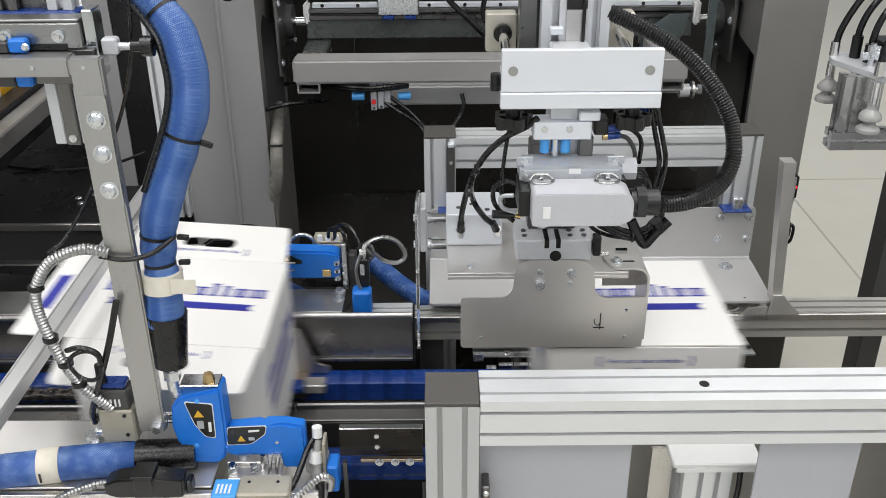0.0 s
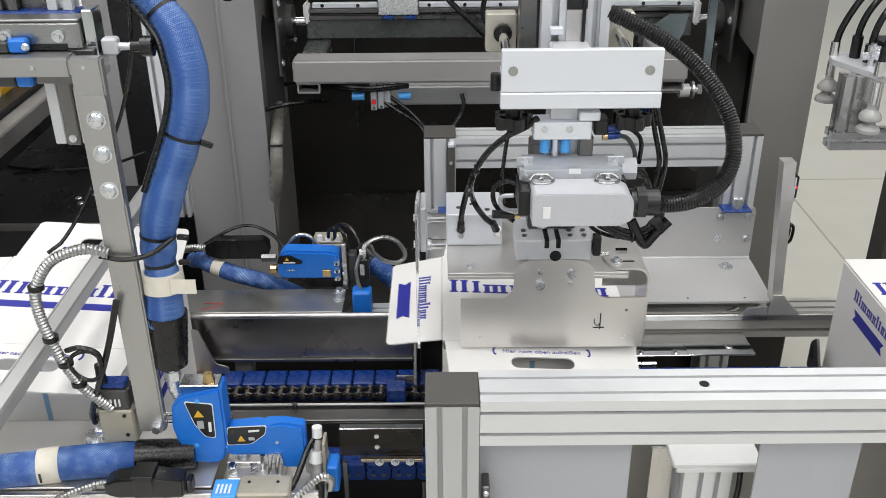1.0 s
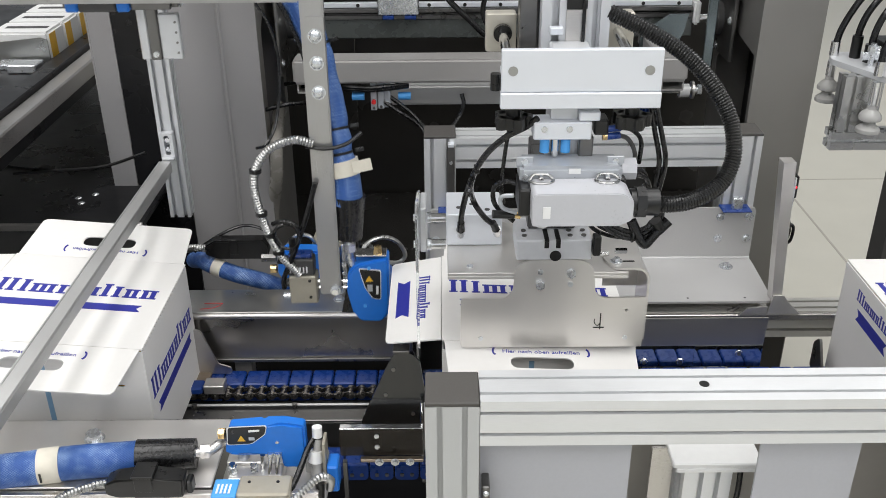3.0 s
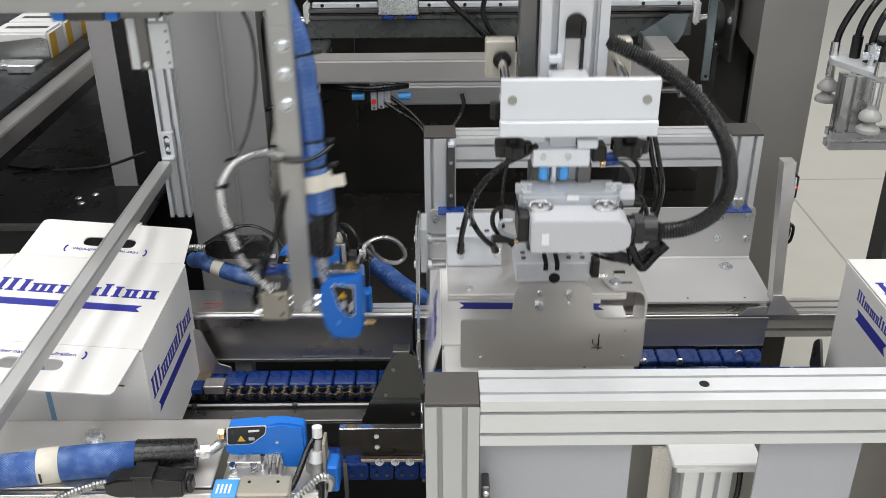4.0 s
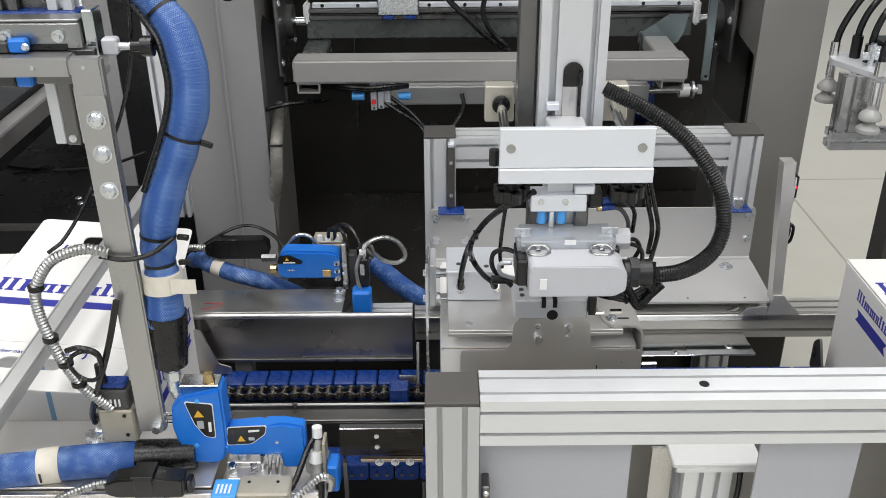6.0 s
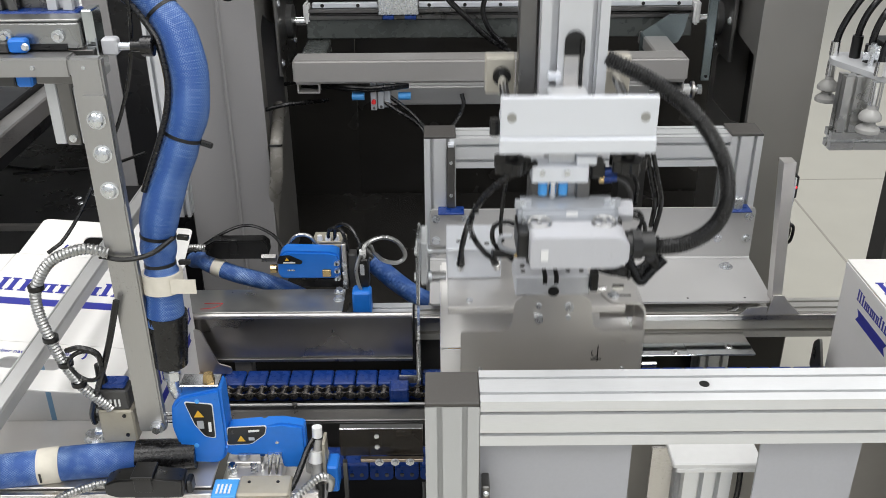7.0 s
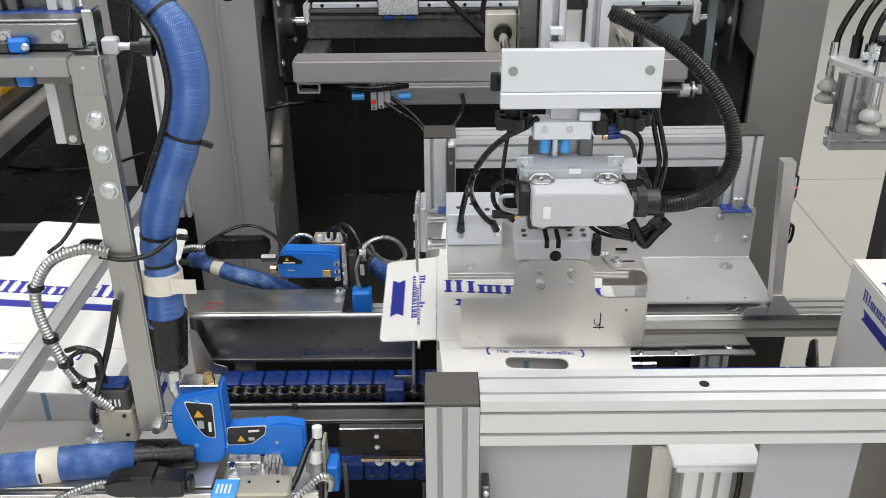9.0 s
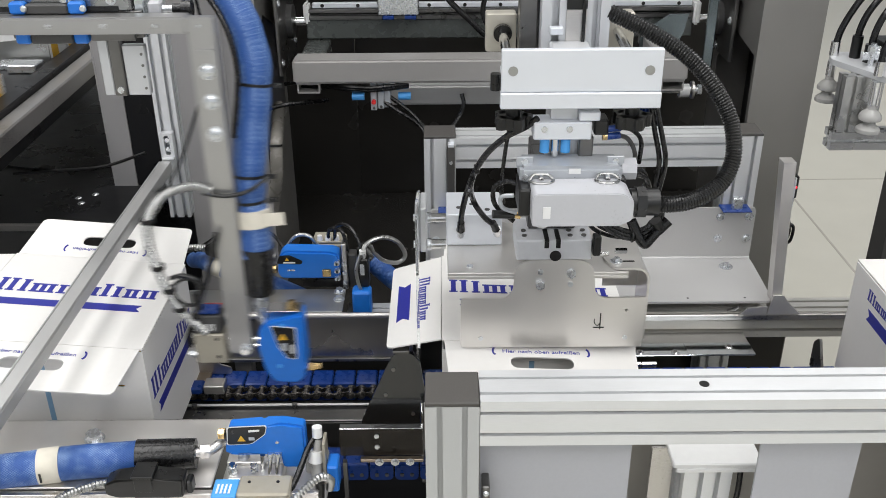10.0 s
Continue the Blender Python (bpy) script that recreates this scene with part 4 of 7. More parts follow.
    for x in (-0.334, -0.285):
        part("valve_screw", C((x, 1.236, 0.820), (x, 1.236, 0.821), 0.003, None, 8), BLACK, vb)
    for x in (-0.338, -0.315, -0.275):
        part("port", C((x, 1.205, 0.80), (x, 1.194, 0.80), 0.009, None, 12), BRASS if x == -0.315 else WHITE, vb)
    coil = part("solenoid", B(-0.395, -0.3525, 1.205, 1.25, 0.7798, 0.816, 0.002), LIGHT_BLUE, f, "light blue solenoid with a data label")
    for k in range(4):
        part("label_bar", B(-0.388 + 0.007 * k, -0.3845 + 0.007 * k, 1.212, 1.235, 0.8163, 0.817), WHITE, coil)
    part("plug", C((-0.412, 1.22, 0.785), (-0.396, 1.22, 0.785), 0.007, None, 10), ZINC, f)
    part("plug_cable", T([(-0.412, 1.22, 0.785), (-0.44, 1.22, 0.785), (-0.465, 1.215, 0.782), (-0.50, 1.20, 0.777), (-0.54, 1.17, 0.778)], 0.006, 8, 6), RUBBER, f)
    st = part("sensor_stem", C((-0.226, 1.27, 0.7745), (-0.222, 1.30, 0.860), 0.011, 0.007, 14), SILICONE, f, "translucent white sensor stem")
    part("stem_ring", C((-0.226, 1.286, 0.822), (-0.225, 1.291, 0.842), 0.013, 0.011, 14), WHITE, st)
    part("stem_plate", B(-0.212, -0.2065, 1.275, 1.31, 0.7745, 0.868, 0.001), BEIGE, f)
    part("stem_cap", C((-0.222, 1.30, 0.866), (-0.222, 1.302, 0.885), 0.009, None, 12), WHITE, st)
    part("stem_clamp", B(-0.245, -0.205, 1.285, 1.315, 0.792, 0.83, 0.004), SILICONE, st)
    part("side_block", B(-0.204, -0.185, 1.26, 1.30, 0.774, 0.83, 0.003), BLUE, f)
    part("steel_conduit", T([(-0.31, 1.16, 0.777), (-0.275, 1.18, 0.80), (-0.24, 1.20, 0.828), (-0.212, 1.225, 0.838), (-0.196, 1.24, 0.82), (-0.200, 1.25, 0.79)], 0.0066, 12, 8, None, 0.0009, 0.006), CONDUIT, f)
    part("signal_cable", T([(-0.215, 1.315, 0.868), (-0.235, 1.29, 0.855), (-0.26, 1.24, 0.81), (-0.29, 1.19, 0.79), (-0.31, 1.14, 0.777)], 0.0055, 8, 8), RUBBER, f)
    part("black_plug", C((-0.216, 1.235, 0.7745), (-0.214, 1.24, 0.815), 0.008, None, 12), BLACK, f)
    part("base_rail", B(-0.395, -0.205, 1.19, 1.34, 0.7742, 0.7795), STEEL_WORN, f)
    return f


front_gun()


def hose_parts(f, pts, r, tape_at, label="blue braided heated hose"):
    part("sleeve", T(pts, r, 24, 10), BRAID, f)
    line = spline(pts, 10)
    i = min(range(len(line)), key=lambda k: (line[k] - Vector(tape_at)).length)
    a, b = line[max(i - 3, 0)], line[min(i + 3, len(line) - 1)]
    d = (b - a).normalized()
    t = part("tape_label", C(line[i] - d * 0.6 * r, line[i] + d * 0.6 * r, r + 0.0015, None, 24), TAPE, f, "cream masking tape label")
    return t


def front_hose():
    f = thing("front_heated_hose", (-0.7, 1.3, 0.81), "blue braided heated glue hose lying on the steel ledge", "hose")
    t = hose_parts(f, [(-0.98, 1.25, 0.841), (-0.83, 1.234, 0.842), (-0.73, 1.247, 0.842), (-0.64, 1.264, 0.842), (-0.531, 1.276, 0.842)], 0.0295, (-0.678, 1.253, 0.842))
    part("pen_mark", B(-0.683, -0.680, 1.2215, 1.2235, 0.834, 0.852), BLACK, t)
    part("end_sleeve", C((-0.533, 1.277, 0.842), (-0.434, 1.288, 0.840), 0.031, 0.0265, 20), RUBBER, f)
    part("support_clip", B(-0.52, -0.47, 1.20, 1.23, 0.7745, 0.8192, 0.001), STEEL_DARK, f)
    c = thing("cable_connector", (-0.53, 1.215, 0.8195), "black plastic cable connector with a locking lever", "connector")
    bolt_at = part("bracket_bolt", C((-0.642, 1.365, 0.8125), (-0.642, 1.365, 0.826), 0.0145, None, 8), ZINC, f)
    part("bolt_washer", C((-0.642, 1.365, 0.8122), (-0.642, 1.365, 0.8145), 0.019, None, 20), ZINC, bolt_at)
    part("shell", soft(S(rounded([(-0.566, 0.826), (-0.548, 0.8195), (-0.438, 0.8195), (-0.433, 0.856), (-0.50, 0.862), (-0.548, 0.857), (-0.566, 0.848)], 0.004), "y", 1.198, 1.232), 0.003), BLACK, c)
    part("lever", B(-0.515, -0.485, 1.195, 1.1978, 0.835, 0.868, 0.001), BLACK, c)
    part("lever_bar", B(-0.518, -0.482, 1.194, 1.234, 0.8625, 0.868, 0.001), BLACK, c)
    part("nose", B(-0.4325, -0.422, 1.203, 1.227, 0.823, 0.85, 0.003), BLACK, c)
    part("steel_conduit", T([(-0.70, 1.135, 0.787), (-0.68, 1.16, 0.80), (-0.645, 1.195, 0.822), (-0.59, 1.212, 0.836), (-0.562, 1.215, 0.839)], 0.0068, 12, 8, None, 0.0009, 0.006), CONDUIT, c)
    return f


front_hose()


def rear_gun():
    f = thing("glue_applicator", (-0.32, 1.96, 0.80), "blue hot-melt glue head behind the conveyor with cables", "glue applicator")
    house = part("housing", soft(S(rounded([(-0.392, 0.842), (-0.386, 0.886), (-0.372, 0.900), (-0.262, 0.896), (-0.244, 0.888), (-0.244, 0.825), (-0.384, 0.826)], 0.008, 3), "y", 1.94, 1.985), 0.005), BLUE, f)
    part("label_plate", S(rounded([(-0.392, 0.868), (-0.385, 0.888), (-0.36, 0.890), (-0.330, 0.874), (-0.334, 0.866)], 0.004), "y", 1.9385, 1.9398), BLACK, house)
    part("warning_triangle", S([(-0.372, 0.876), (-0.362, 0.876), (-0.367, 0.884)], "y", 1.9375, 1.9383), YELLOW, house)
    part("label_bar", B(-0.376, -0.348, 1.9375, 1.9383, 0.869, 0.8725), WHITE, house)
    part("nameplate", B(-0.368, -0.35, 1.9385, 1.9398, 0.848, 0.852), ZINC, house)
    part("brass_port", B(-0.285, -0.265, 1.932, 1.9398, 0.835, 0.853, 0.001), BRASS, house)
    part("brass_fitting", C((-0.41, 1.955, 0.846), (-0.396, 1.955, 0.846), 0.012, None, 6), BRASS, f)
    part("hex_fitting", C((-0.43, 1.96, 0.872), (-0.396, 1.96, 0.872), 0.010, None, 6), STEEL_DARK, f)
    part("valve_block", B(-0.315, -0.235, 1.99, 2.05, 0.862, 0.892, 0.003), BEIGE, f)
    part("valve_cap", B(-0.312, -0.240, 1.992, 2.045, 0.8925, 0.899, 0.002), BEIGE, f)
    for x in (-0.295, -0.275, -0.255):
        part("valve_nipple", C((x, 2.0, 0.8992), (x, 2.0, 0.911), 0.0075, 0.006, 12), WHITE, f)
    part("valve_post", B(-0.240, -0.228, 1.95, 1.985, 0.79, 0.912, 0.002), STEEL, f)
    for z in (0.800, 0.812, 0.838, 0.862):
        part("post_bolt", C((-0.234, 1.95, z), (-0.234, 1.944, z), 0.0065, None, 6), ZINC, f)
    part("inner_bracket", B(-0.225, -0.207, 1.958, 1.99, 0.79, 0.880, 0.002), GREY_DARK, f)
    part("valve_module", B(-0.199, -0.172, 1.895, 1.93, 0.8265, 0.90, 0.003), BLACK, f)
    part("module_label", B(-0.192, -0.182, 1.8935, 1.8948, 0.86, 0.888), ZINC, f)
    part("module_cap", C((-0.186, 1.912, 0.90), (-0.186, 1.912, 0.916), 0.008, None, 12), WHITE, f)
    part("nozzle_block", B(-0.212, -0.168, 1.872, 1.912, 0.7625, 0.826, 0.005), BLUE, f)
    part("mount_bridge", B(-0.34, -0.2, 1.965, 2.06, 0.79, 0.8113), STEEL_DARK, f)
    for x in (-0.252, -0.248):
        for z in (0.83, 0.85, 0.87):
            part("adjust_screw", C((x, 1.93, z), (x, 1.945, z), 0.005, None, 8), ZINC, f)
    for pts, r, m in (([(-0.375, 1.99, 0.885), (-0.35, 1.99, 0.915), (-0.32, 1.99, 0.915), (-0.298, 1.99, 0.888)], 0.005, CONDUIT),
                      ([(-0.1820, 1.9000, 0.8884), (-0.1837, 1.9150, 0.9168), (-0.1685, 1.9300, 0.9297), (-0.1356, 1.9400, 0.9348), (-0.1049, 1.9450, 0.9185), (-0.0890, 1.9450, 0.8848), (-0.1061, 1.9400, 0.8685), (-0.1375, 1.9350, 0.8757), (-0.1605, 1.9300, 0.8985), (-0.1685, 1.9250, 0.9219)], 0.0052, CONDUIT),
                      ([(-0.19, 1.90, 0.91), (-0.200, 1.888, 0.88), (-0.197, 1.886, 0.845), (-0.190, 1.888, 0.82)], 0.0042, CONDUIT),
                      ([(-0.225, 1.96, 0.89), (-0.235, 1.97, 0.93), (-0.25, 1.98, 0.94), (-0.27, 1.99, 0.93), (-0.275, 2.0, 0.90)], 0.0045, RUBBER),
                      ([(-0.19, 1.92, 0.90), (-0.195, 1.93, 0.93), (-0.22, 1.96, 0.955), (-0.25, 1.98, 0.945), (-0.26, 2.0, 0.90)], 0.0045, RUBBER),
                      ([(-0.60, 2.0, 0.87), (-0.53, 2.02, 0.91), (-0.47, 2.03, 0.925), (-0.41, 2.01, 0.91), (-0.375, 1.98, 0.88)], 0.004, RUBBER)):
        part("cable", T(pts, r, 8, 8), m, f)
    h = thing("rear_heated_hose", (-0.5, 2.05, 0.8), "blue braided heated hose behind the side guide", "hose")
    hose_parts(h, [(-0.63, 2.09, 0.80), (-0.595, 2.04, 0.825), (-0.56, 2.0, 0.832), (-0.50, 1.985, 0.815), (-0.43, 1.99, 0.79), (-0.36, 2.0, 0.75), (-0.30, 2.02, 0.70)], 0.0205, (-0.545, 1.99, 0.832))
    k = thing("rear_heated_hose", (-0.1, 2.05, 0.8), "blue braided heated hose curving down to the rail", "hose")
    part("sleeve", T([(-0.21, 2.06, 0.842), (-0.172, 2.045, 0.812), (-0.134, 2.04, 0.776), (-0.094, 2.04, 0.740), (-0.055, 2.04, 0.712), (-0.01, 2.05, 0.69)], 0.024, 20, 8), BRAID, k)
    part("rubber_boot", C((-0.212, 2.06, 0.8435), (-0.178, 2.047, 0.817), 0.028, 0.026, 18), RUBBER, k)
    c = thing("cable_connector", (-0.49, 2.0, 0.86), "black plastic cable connector with a locking lever", "connector")
    part("shell", soft(S(rounded([(-0.57, 0.868), (-0.54, 0.856), (-0.43, 0.856), (-0.418, 0.868), (-0.418, 0.892), (-0.43, 0.905), (-0.545, 0.905), (-0.57, 0.89)], 0.004), "y", 1.985, 2.02), 0.003), BLACK, c)
    part("lever", B(-0.51, -0.49, 1.981, 1.9845, 0.87, 0.91, 0.001), BLACK, c)
    part("steel_conduit", T([(-0.66, 2.05, 0.85), (-0.62, 2.02, 0.868), (-0.595, 2.005, 0.878), (-0.568, 2.0, 0.88)], 0.009, 12, 8, None, 0.0009, 0.006), CONDUIT, c)


rear_gun()


# ---- travelling glue arm ----
def glue_arm():
    f = thing("glue_robot", (-0.496, 1.30, 0.90), "steel glue arm carrying a blue hot-melt head", "robot arm")
    part("strut", B(-0.523, -0.478, 1.282, 1.300, 0.892, 1.545, 0.003, 2), TUBE_STEEL, f)
    part("doubler_plate", S(rounded([(-0.514, 1.318), (-0.478, 1.318), (-0.478, 1.492), (-0.514, 1.492)], 0.008), "y", 1.2775, 1.2817), TUBE_STEEL, f)
    for z in (1.346, 1.404, 1.456):
        b = part("dome_bolt", C((-0.496, 1.2775, z), (-0.496, 1.2755, z), 0.014, None, 18), ZINC, f)
        part("dome", dome((-0.496, 1.2755, z), (0, -1, 0), 0.0115, 0.0075), ZINC, b)
    part("cross_bar", B(-1.35, -0.5235, 1.284, 1.320, 1.517, 1.545, 0.003, 2), TUBE_STEEL, f)
    for x in (-0.503, -0.575, -0.66, -0.75, -0.85):
        part("rivet", C((x, 1.2838, 1.531), (x, 1.281, 1.531), 0.004, 0.003, 10), ZINC, f)
    foot = part("foot_bolt", C((-0.490, 1.282, 0.905), (-0.490, 1.276, 0.905), 0.0115, None, 16), ZINC, f)
    part("foot_bolt_head", C((-0.490, 1.2758, 0.905), (-0.490, 1.268, 0.905), 0.0075, None, 6), POLISHED, foot)
    # glue head
    house = part("head_housing", soft(S(rounded([(-0.462, 0.945), (-0.446, 0.965), (-0.374, 0.982), (-0.374, 0.865), (-0.380, 0.838), (-0.395, 0.823), (-0.44, 0.825), (-0.456, 0.85), (-0.466, 0.90)], 0.008), "y", 1.28, 1.325), 0.005), BLUE, f, "blue moulded head housing")
    part("label_plate", S(rounded([(-0.437, 0.956), (-0.392, 0.951), (-0.394, 0.882), (-0.410, 0.885), (-0.425, 0.91)], 0.005), "y", 1.2785, 1.2798), BLACK, house)
    part("label_border", S(rounded([(-0.4388, 0.958), (-0.3903, 0.953), (-0.3925, 0.880), (-0.411, 0.8835), (-0.4265, 0.9095)], 0.005), "y", 1.2791, 1.2799), WHITE, house)
    part("warning_triangle", S([(-0.425, 0.926), (-0.408, 0.926), (-0.4165, 0.940)], "y", 1.2775, 1.2783), YELLOW, house)
    part("logo_bar", S(rounded([(-0.403, 0.895), (-0.398, 0.895), (-0.397, 0.915), (-0.402, 0.915)], 0.001), "y", 1.2775, 1.2783), WHITE, house)
    part("logo_bar", B(-0.421, -0.410, 1.2775, 1.2783, 0.902, 0.918), GREY_PLASTIC, house)
    for p in ((-0.416, 0.958), (-0.428, 0.865)):
        part("screw", C((p[0], 1.28, p[1]), (p[0], 1.278, p[1]), 0.004, None, 10), LIGHT_BLUE, house)
    part("top_plate", B(-0.444, -0.378, 1.285, 1.32, 0.9825, 0.986, 0.001), POLISHED, f)
    part("brass_plug", C((-0.397, 1.30, 0.986), (-0.397, 1.30, 1.0), 0.011, 0.008, 6), BRASS, f)
    part("nozzle", C((-0.374, 1.302, 0.848), (-0.352, 1.302, 0.85), 0.009, 0.006, 6), BRASS, f)
    part("hose_swivel", T([(-0.452, 1.30, 0.955), (-0.458, 1.30, 0.975), (-0.457, 1.30, 1.0), (-0.4565, 1.302, 1.03)], 0.010, 12, 5), ZINC, f)
    part("hose_nut", C((-0.457, 1.30, 0.99), (-0.457, 1.301, 1.008), 0.0145, None, 6), ZINC, f)
    part("hose_boot", C((-0.4565, 1.302, 1.02), (-0.452, 1.308, 1.115), 0.028, 0.0335, 22), RUBBER, f, "black rubber hose boot")
    # solenoid valve on its rods
    vb = part("valve_body", B(-0.590, -0.530, 1.285, 1.325, 0.868, 0.935, 0.003), BEIGE, f, "beige solenoid valve body")
    for z in (0.885, 0.925):
        part("valve_screw", C((-0.545, 1.285, z), (-0.545, 1.283, z), 0.0035, None, 8), BLACK, vb)
    so = part("solenoid", B(-0.592, -0.534, 1.287, 1.323, 0.9355, 0.975, 0.003), GREY_DARK, f)
    for k in range(6):
        part("label_bar", B(-0.586 + 0.007 * k, -0.583 + 0.007 * k, 1.2853, 1.2865, 0.944, 0.958), WHITE, so)
    part("solenoid_top", B(-0.588, -0.538, 1.29, 1.32, 0.9755, 0.985, 0.003), BLUE_LINK, so)
    for z in (0.900, 0.915):
        part("link_rod", C((-0.531, 1.302, z), (-0.46, 1.302, z), 0.004, None, 10), POLISHED, f)
    part("plug", C((-0.577, 1.30, 0.985), (-0.578, 1.30, 1.02), 0.009, 0.007, 12), BLACK, f)
    for z in (0.88, 0.91):
        part("nipple", C((-0.606, 1.302, z), (-0.59, 1.302, z), 0.007, None, 10), ZINC if z < 0.9 else BLACK, f)
    # conduit, clips and the loop of spare cable
    part("steel_conduit", T([(-0.515, 1.275, 1.242), (-0.55, 1.27, 1.252), (-0.60, 1.265, 1.235), (-0.632, 1.262, 1.19), (-0.637, 1.262, 1.14), (-0.625, 1.265, 1.07), (-0.61, 1.27, 1.02), (-0.595, 1.275, 0.985), (-0.572, 1.285, 0.95), (-0.566, 1.287, 0.94)], 0.0085, 12, 10, None, 0.0009, 0.006), CONDUIT, f, "bright flexible steel conduit")
    for p in ((-0.632, 1.262, 1.19), (-0.629, 1.264, 1.095), (-0.603, 1.272, 1.003), (-0.616, 1.268, 1.045)):
        part("cable_tie", C((p[0], p[1], p[2] - 0.004), (p[0], p[1], p[2] + 0.004), 0.0125, None, 12), BLACK, f)
    loop = [(-0.582 + 0.026 * math.cos(a), 1.262 + 0.004 * math.sin(2 * a), 1.043 + 0.028 * math.sin(a)) for a in (k * math.pi / 6 for k in range(13))]
    part("cable_loop", T(loop, 0.0036, 8, 3), RUBBER, f)
    part("loop_lead", T([(-0.61, 1.266, 1.07), (-0.585, 1.262, 1.078), (-0.56, 1.262, 1.068), (-0.556, 1.262, 1.045)], 0.0045, 8, 5), RUBBER, f)
    part("valve_cable", T([(-0.515, 1.27, 1.16), (-0.54, 1.268, 1.08), (-0.575, 1.275, 0.99), (-0.60, 1.29, 0.93), (-0.604, 1.3, 0.90)], 0.0055, 8, 8), RUBBER, f)
    part("long_tie", T([(-0.53, 1.276, 1.236), (-0.49, 1.272, 1.232), (-0.45, 1.275, 1.24), (-0.42, 1.30, 1.255)], 0.004, 8, 6), BLACK, f)
    return f


ARM = glue_arm()



def cross_slide():
    """The slide that carries the arm; it only moves across the conveyor."""
    f = thing("cross_slide", (-0.65, 1.34, 1.54), "zinc-plated carriage with blue rail wipers and a black knob", "linear carriage")
    car = part("carriage", B(-0.80, -0.515, 1.322, 1.35, 1.5465, 1.586, 0.003), SLIDE_STEEL, f)
    part("carriage_top", B(-0.80, -0.515, 1.3225, 1.36, 1.5865, 1.590, 0.001), STEEL_DULL, car)
    part("slide_slot", B(-0.79, -0.535, 1.3205, 1.3218, 1.547, 1.5555), BLACK, car)
    for x in (-0.62, -0.545):
        part("carriage_bolt", C((x, 1.322, 1.567), (x, 1.317, 1.567), 0.009, None, 14), ZINC, car)
        part("bolt_head", C((x, 1.3168, 1.567), (x, 1.312, 1.567), 0.006, 0.0045, 6), POLISHED, car)
    part("mid_block", B(-0.684, -0.614, 1.305, 1.3205, 1.5465, 1.562, 0.002), GREY_DARK, f)
    for x in (-0.697, -0.600):
        part("wiper", B(x - 0.013, x + 0.013, 1.303, 1.3205, 1.5465, 1.566, 0.003), BLUE, f)
        part("wiper_screw", C((x + 0.012, 1.303, 1.556), (x + 0.012, 1.299, 1.556), 0.006, 0.004, 10), ZINC, f)
        part("lower_wiper", B(x - 0.012, x + 0.012, 1.303, 1.3205, 1.497, 1.5165, 0.003), BLUE, f)
    part("lower_block", B(-0.684, -0.614, 1.305, 1.3205, 1.497, 1.5165, 0.002), GREY_DARK, f)
    part("lower_tie", B(-0.585, -0.512, 1.310, 1.3205, 1.500, 1.5165, 0.001), STEEL_DARK, f)
    part("back_web", B(-0.72, -0.50, 1.3228, 1.333, 1.502, 1.546, 0.001), STEEL_DARK, f)
    part("gusset", B(-0.514, -0.497, 1.334, 1.372, 1.5, 1.60, 0.002), MIRROR, f)
    part("blue_cover", B(-0.66, -0.53, 1.3615, 1.40, 1.577, 1.592, 0.003), BLUE_LINK, f)
    for x in (-0.655, -0.575):
        part("upright", P("z", 1.5925, 1.80, x + 0.02, 1.385, 0.036, 0.03), ALU_PALE if x > -0.6 else STEEL_DARK, f)
    part("upright_gap", B(-0.615, -0.577, 1.385, 1.395, 1.5925, 1.80), STEEL_DARK, f)
    kn = part("knob_stem", C((-0.468, 1.34, 1.5465), (-0.450, 1.34, 1.5465), 0.006, None, 12), ZINC, f)
    part("knob", C((-0.450, 1.34, 1.5465), (-0.434, 1.34, 1.5465), 0.0085, None, 18), RUBBER, kn)
    part("knob_head", C((-0.434, 1.34, 1.5465), (-0.418, 1.34, 1.5465), 0.0150, None, 18), RUBBER, kn)
    part("knob_collar", B(-0.4905, -0.468, 1.330, 1.350, 1.535, 1.560, 0.003), GREY_PLASTIC_L, kn)
    part("hanging_strip", B(-0.588, -0.570, 1.3375, 1.352, 1.397, 1.56, 0.002), ALU_PALE, f)
    rail = part("hanging_rail", B(-0.5695, -0.548, 1.335, 1.350, 1.396, 1.56, 0.002), STEEL_DARK, f)
    part("hanging_strip", B(-0.5475, -0.508, 1.3375, 1.352, 1.397, 1.486, 0.002), ALU_PALE, f)
    for k in range(4):
        part("strip_rivet", C((-0.515, 1.3375, 1.41 + 0.02 * k), (-0.515, 1.3365, 1.41 + 0.02 * k), 0.0025, None, 8), STEEL_DARK, f)
    part("rail_screw", C((-0.558, 1.335, 1.408), (-0.558, 1.331, 1.408), 0.006, None, 12), ZINC, rail)
    return f


SLIDE = cross_slide()

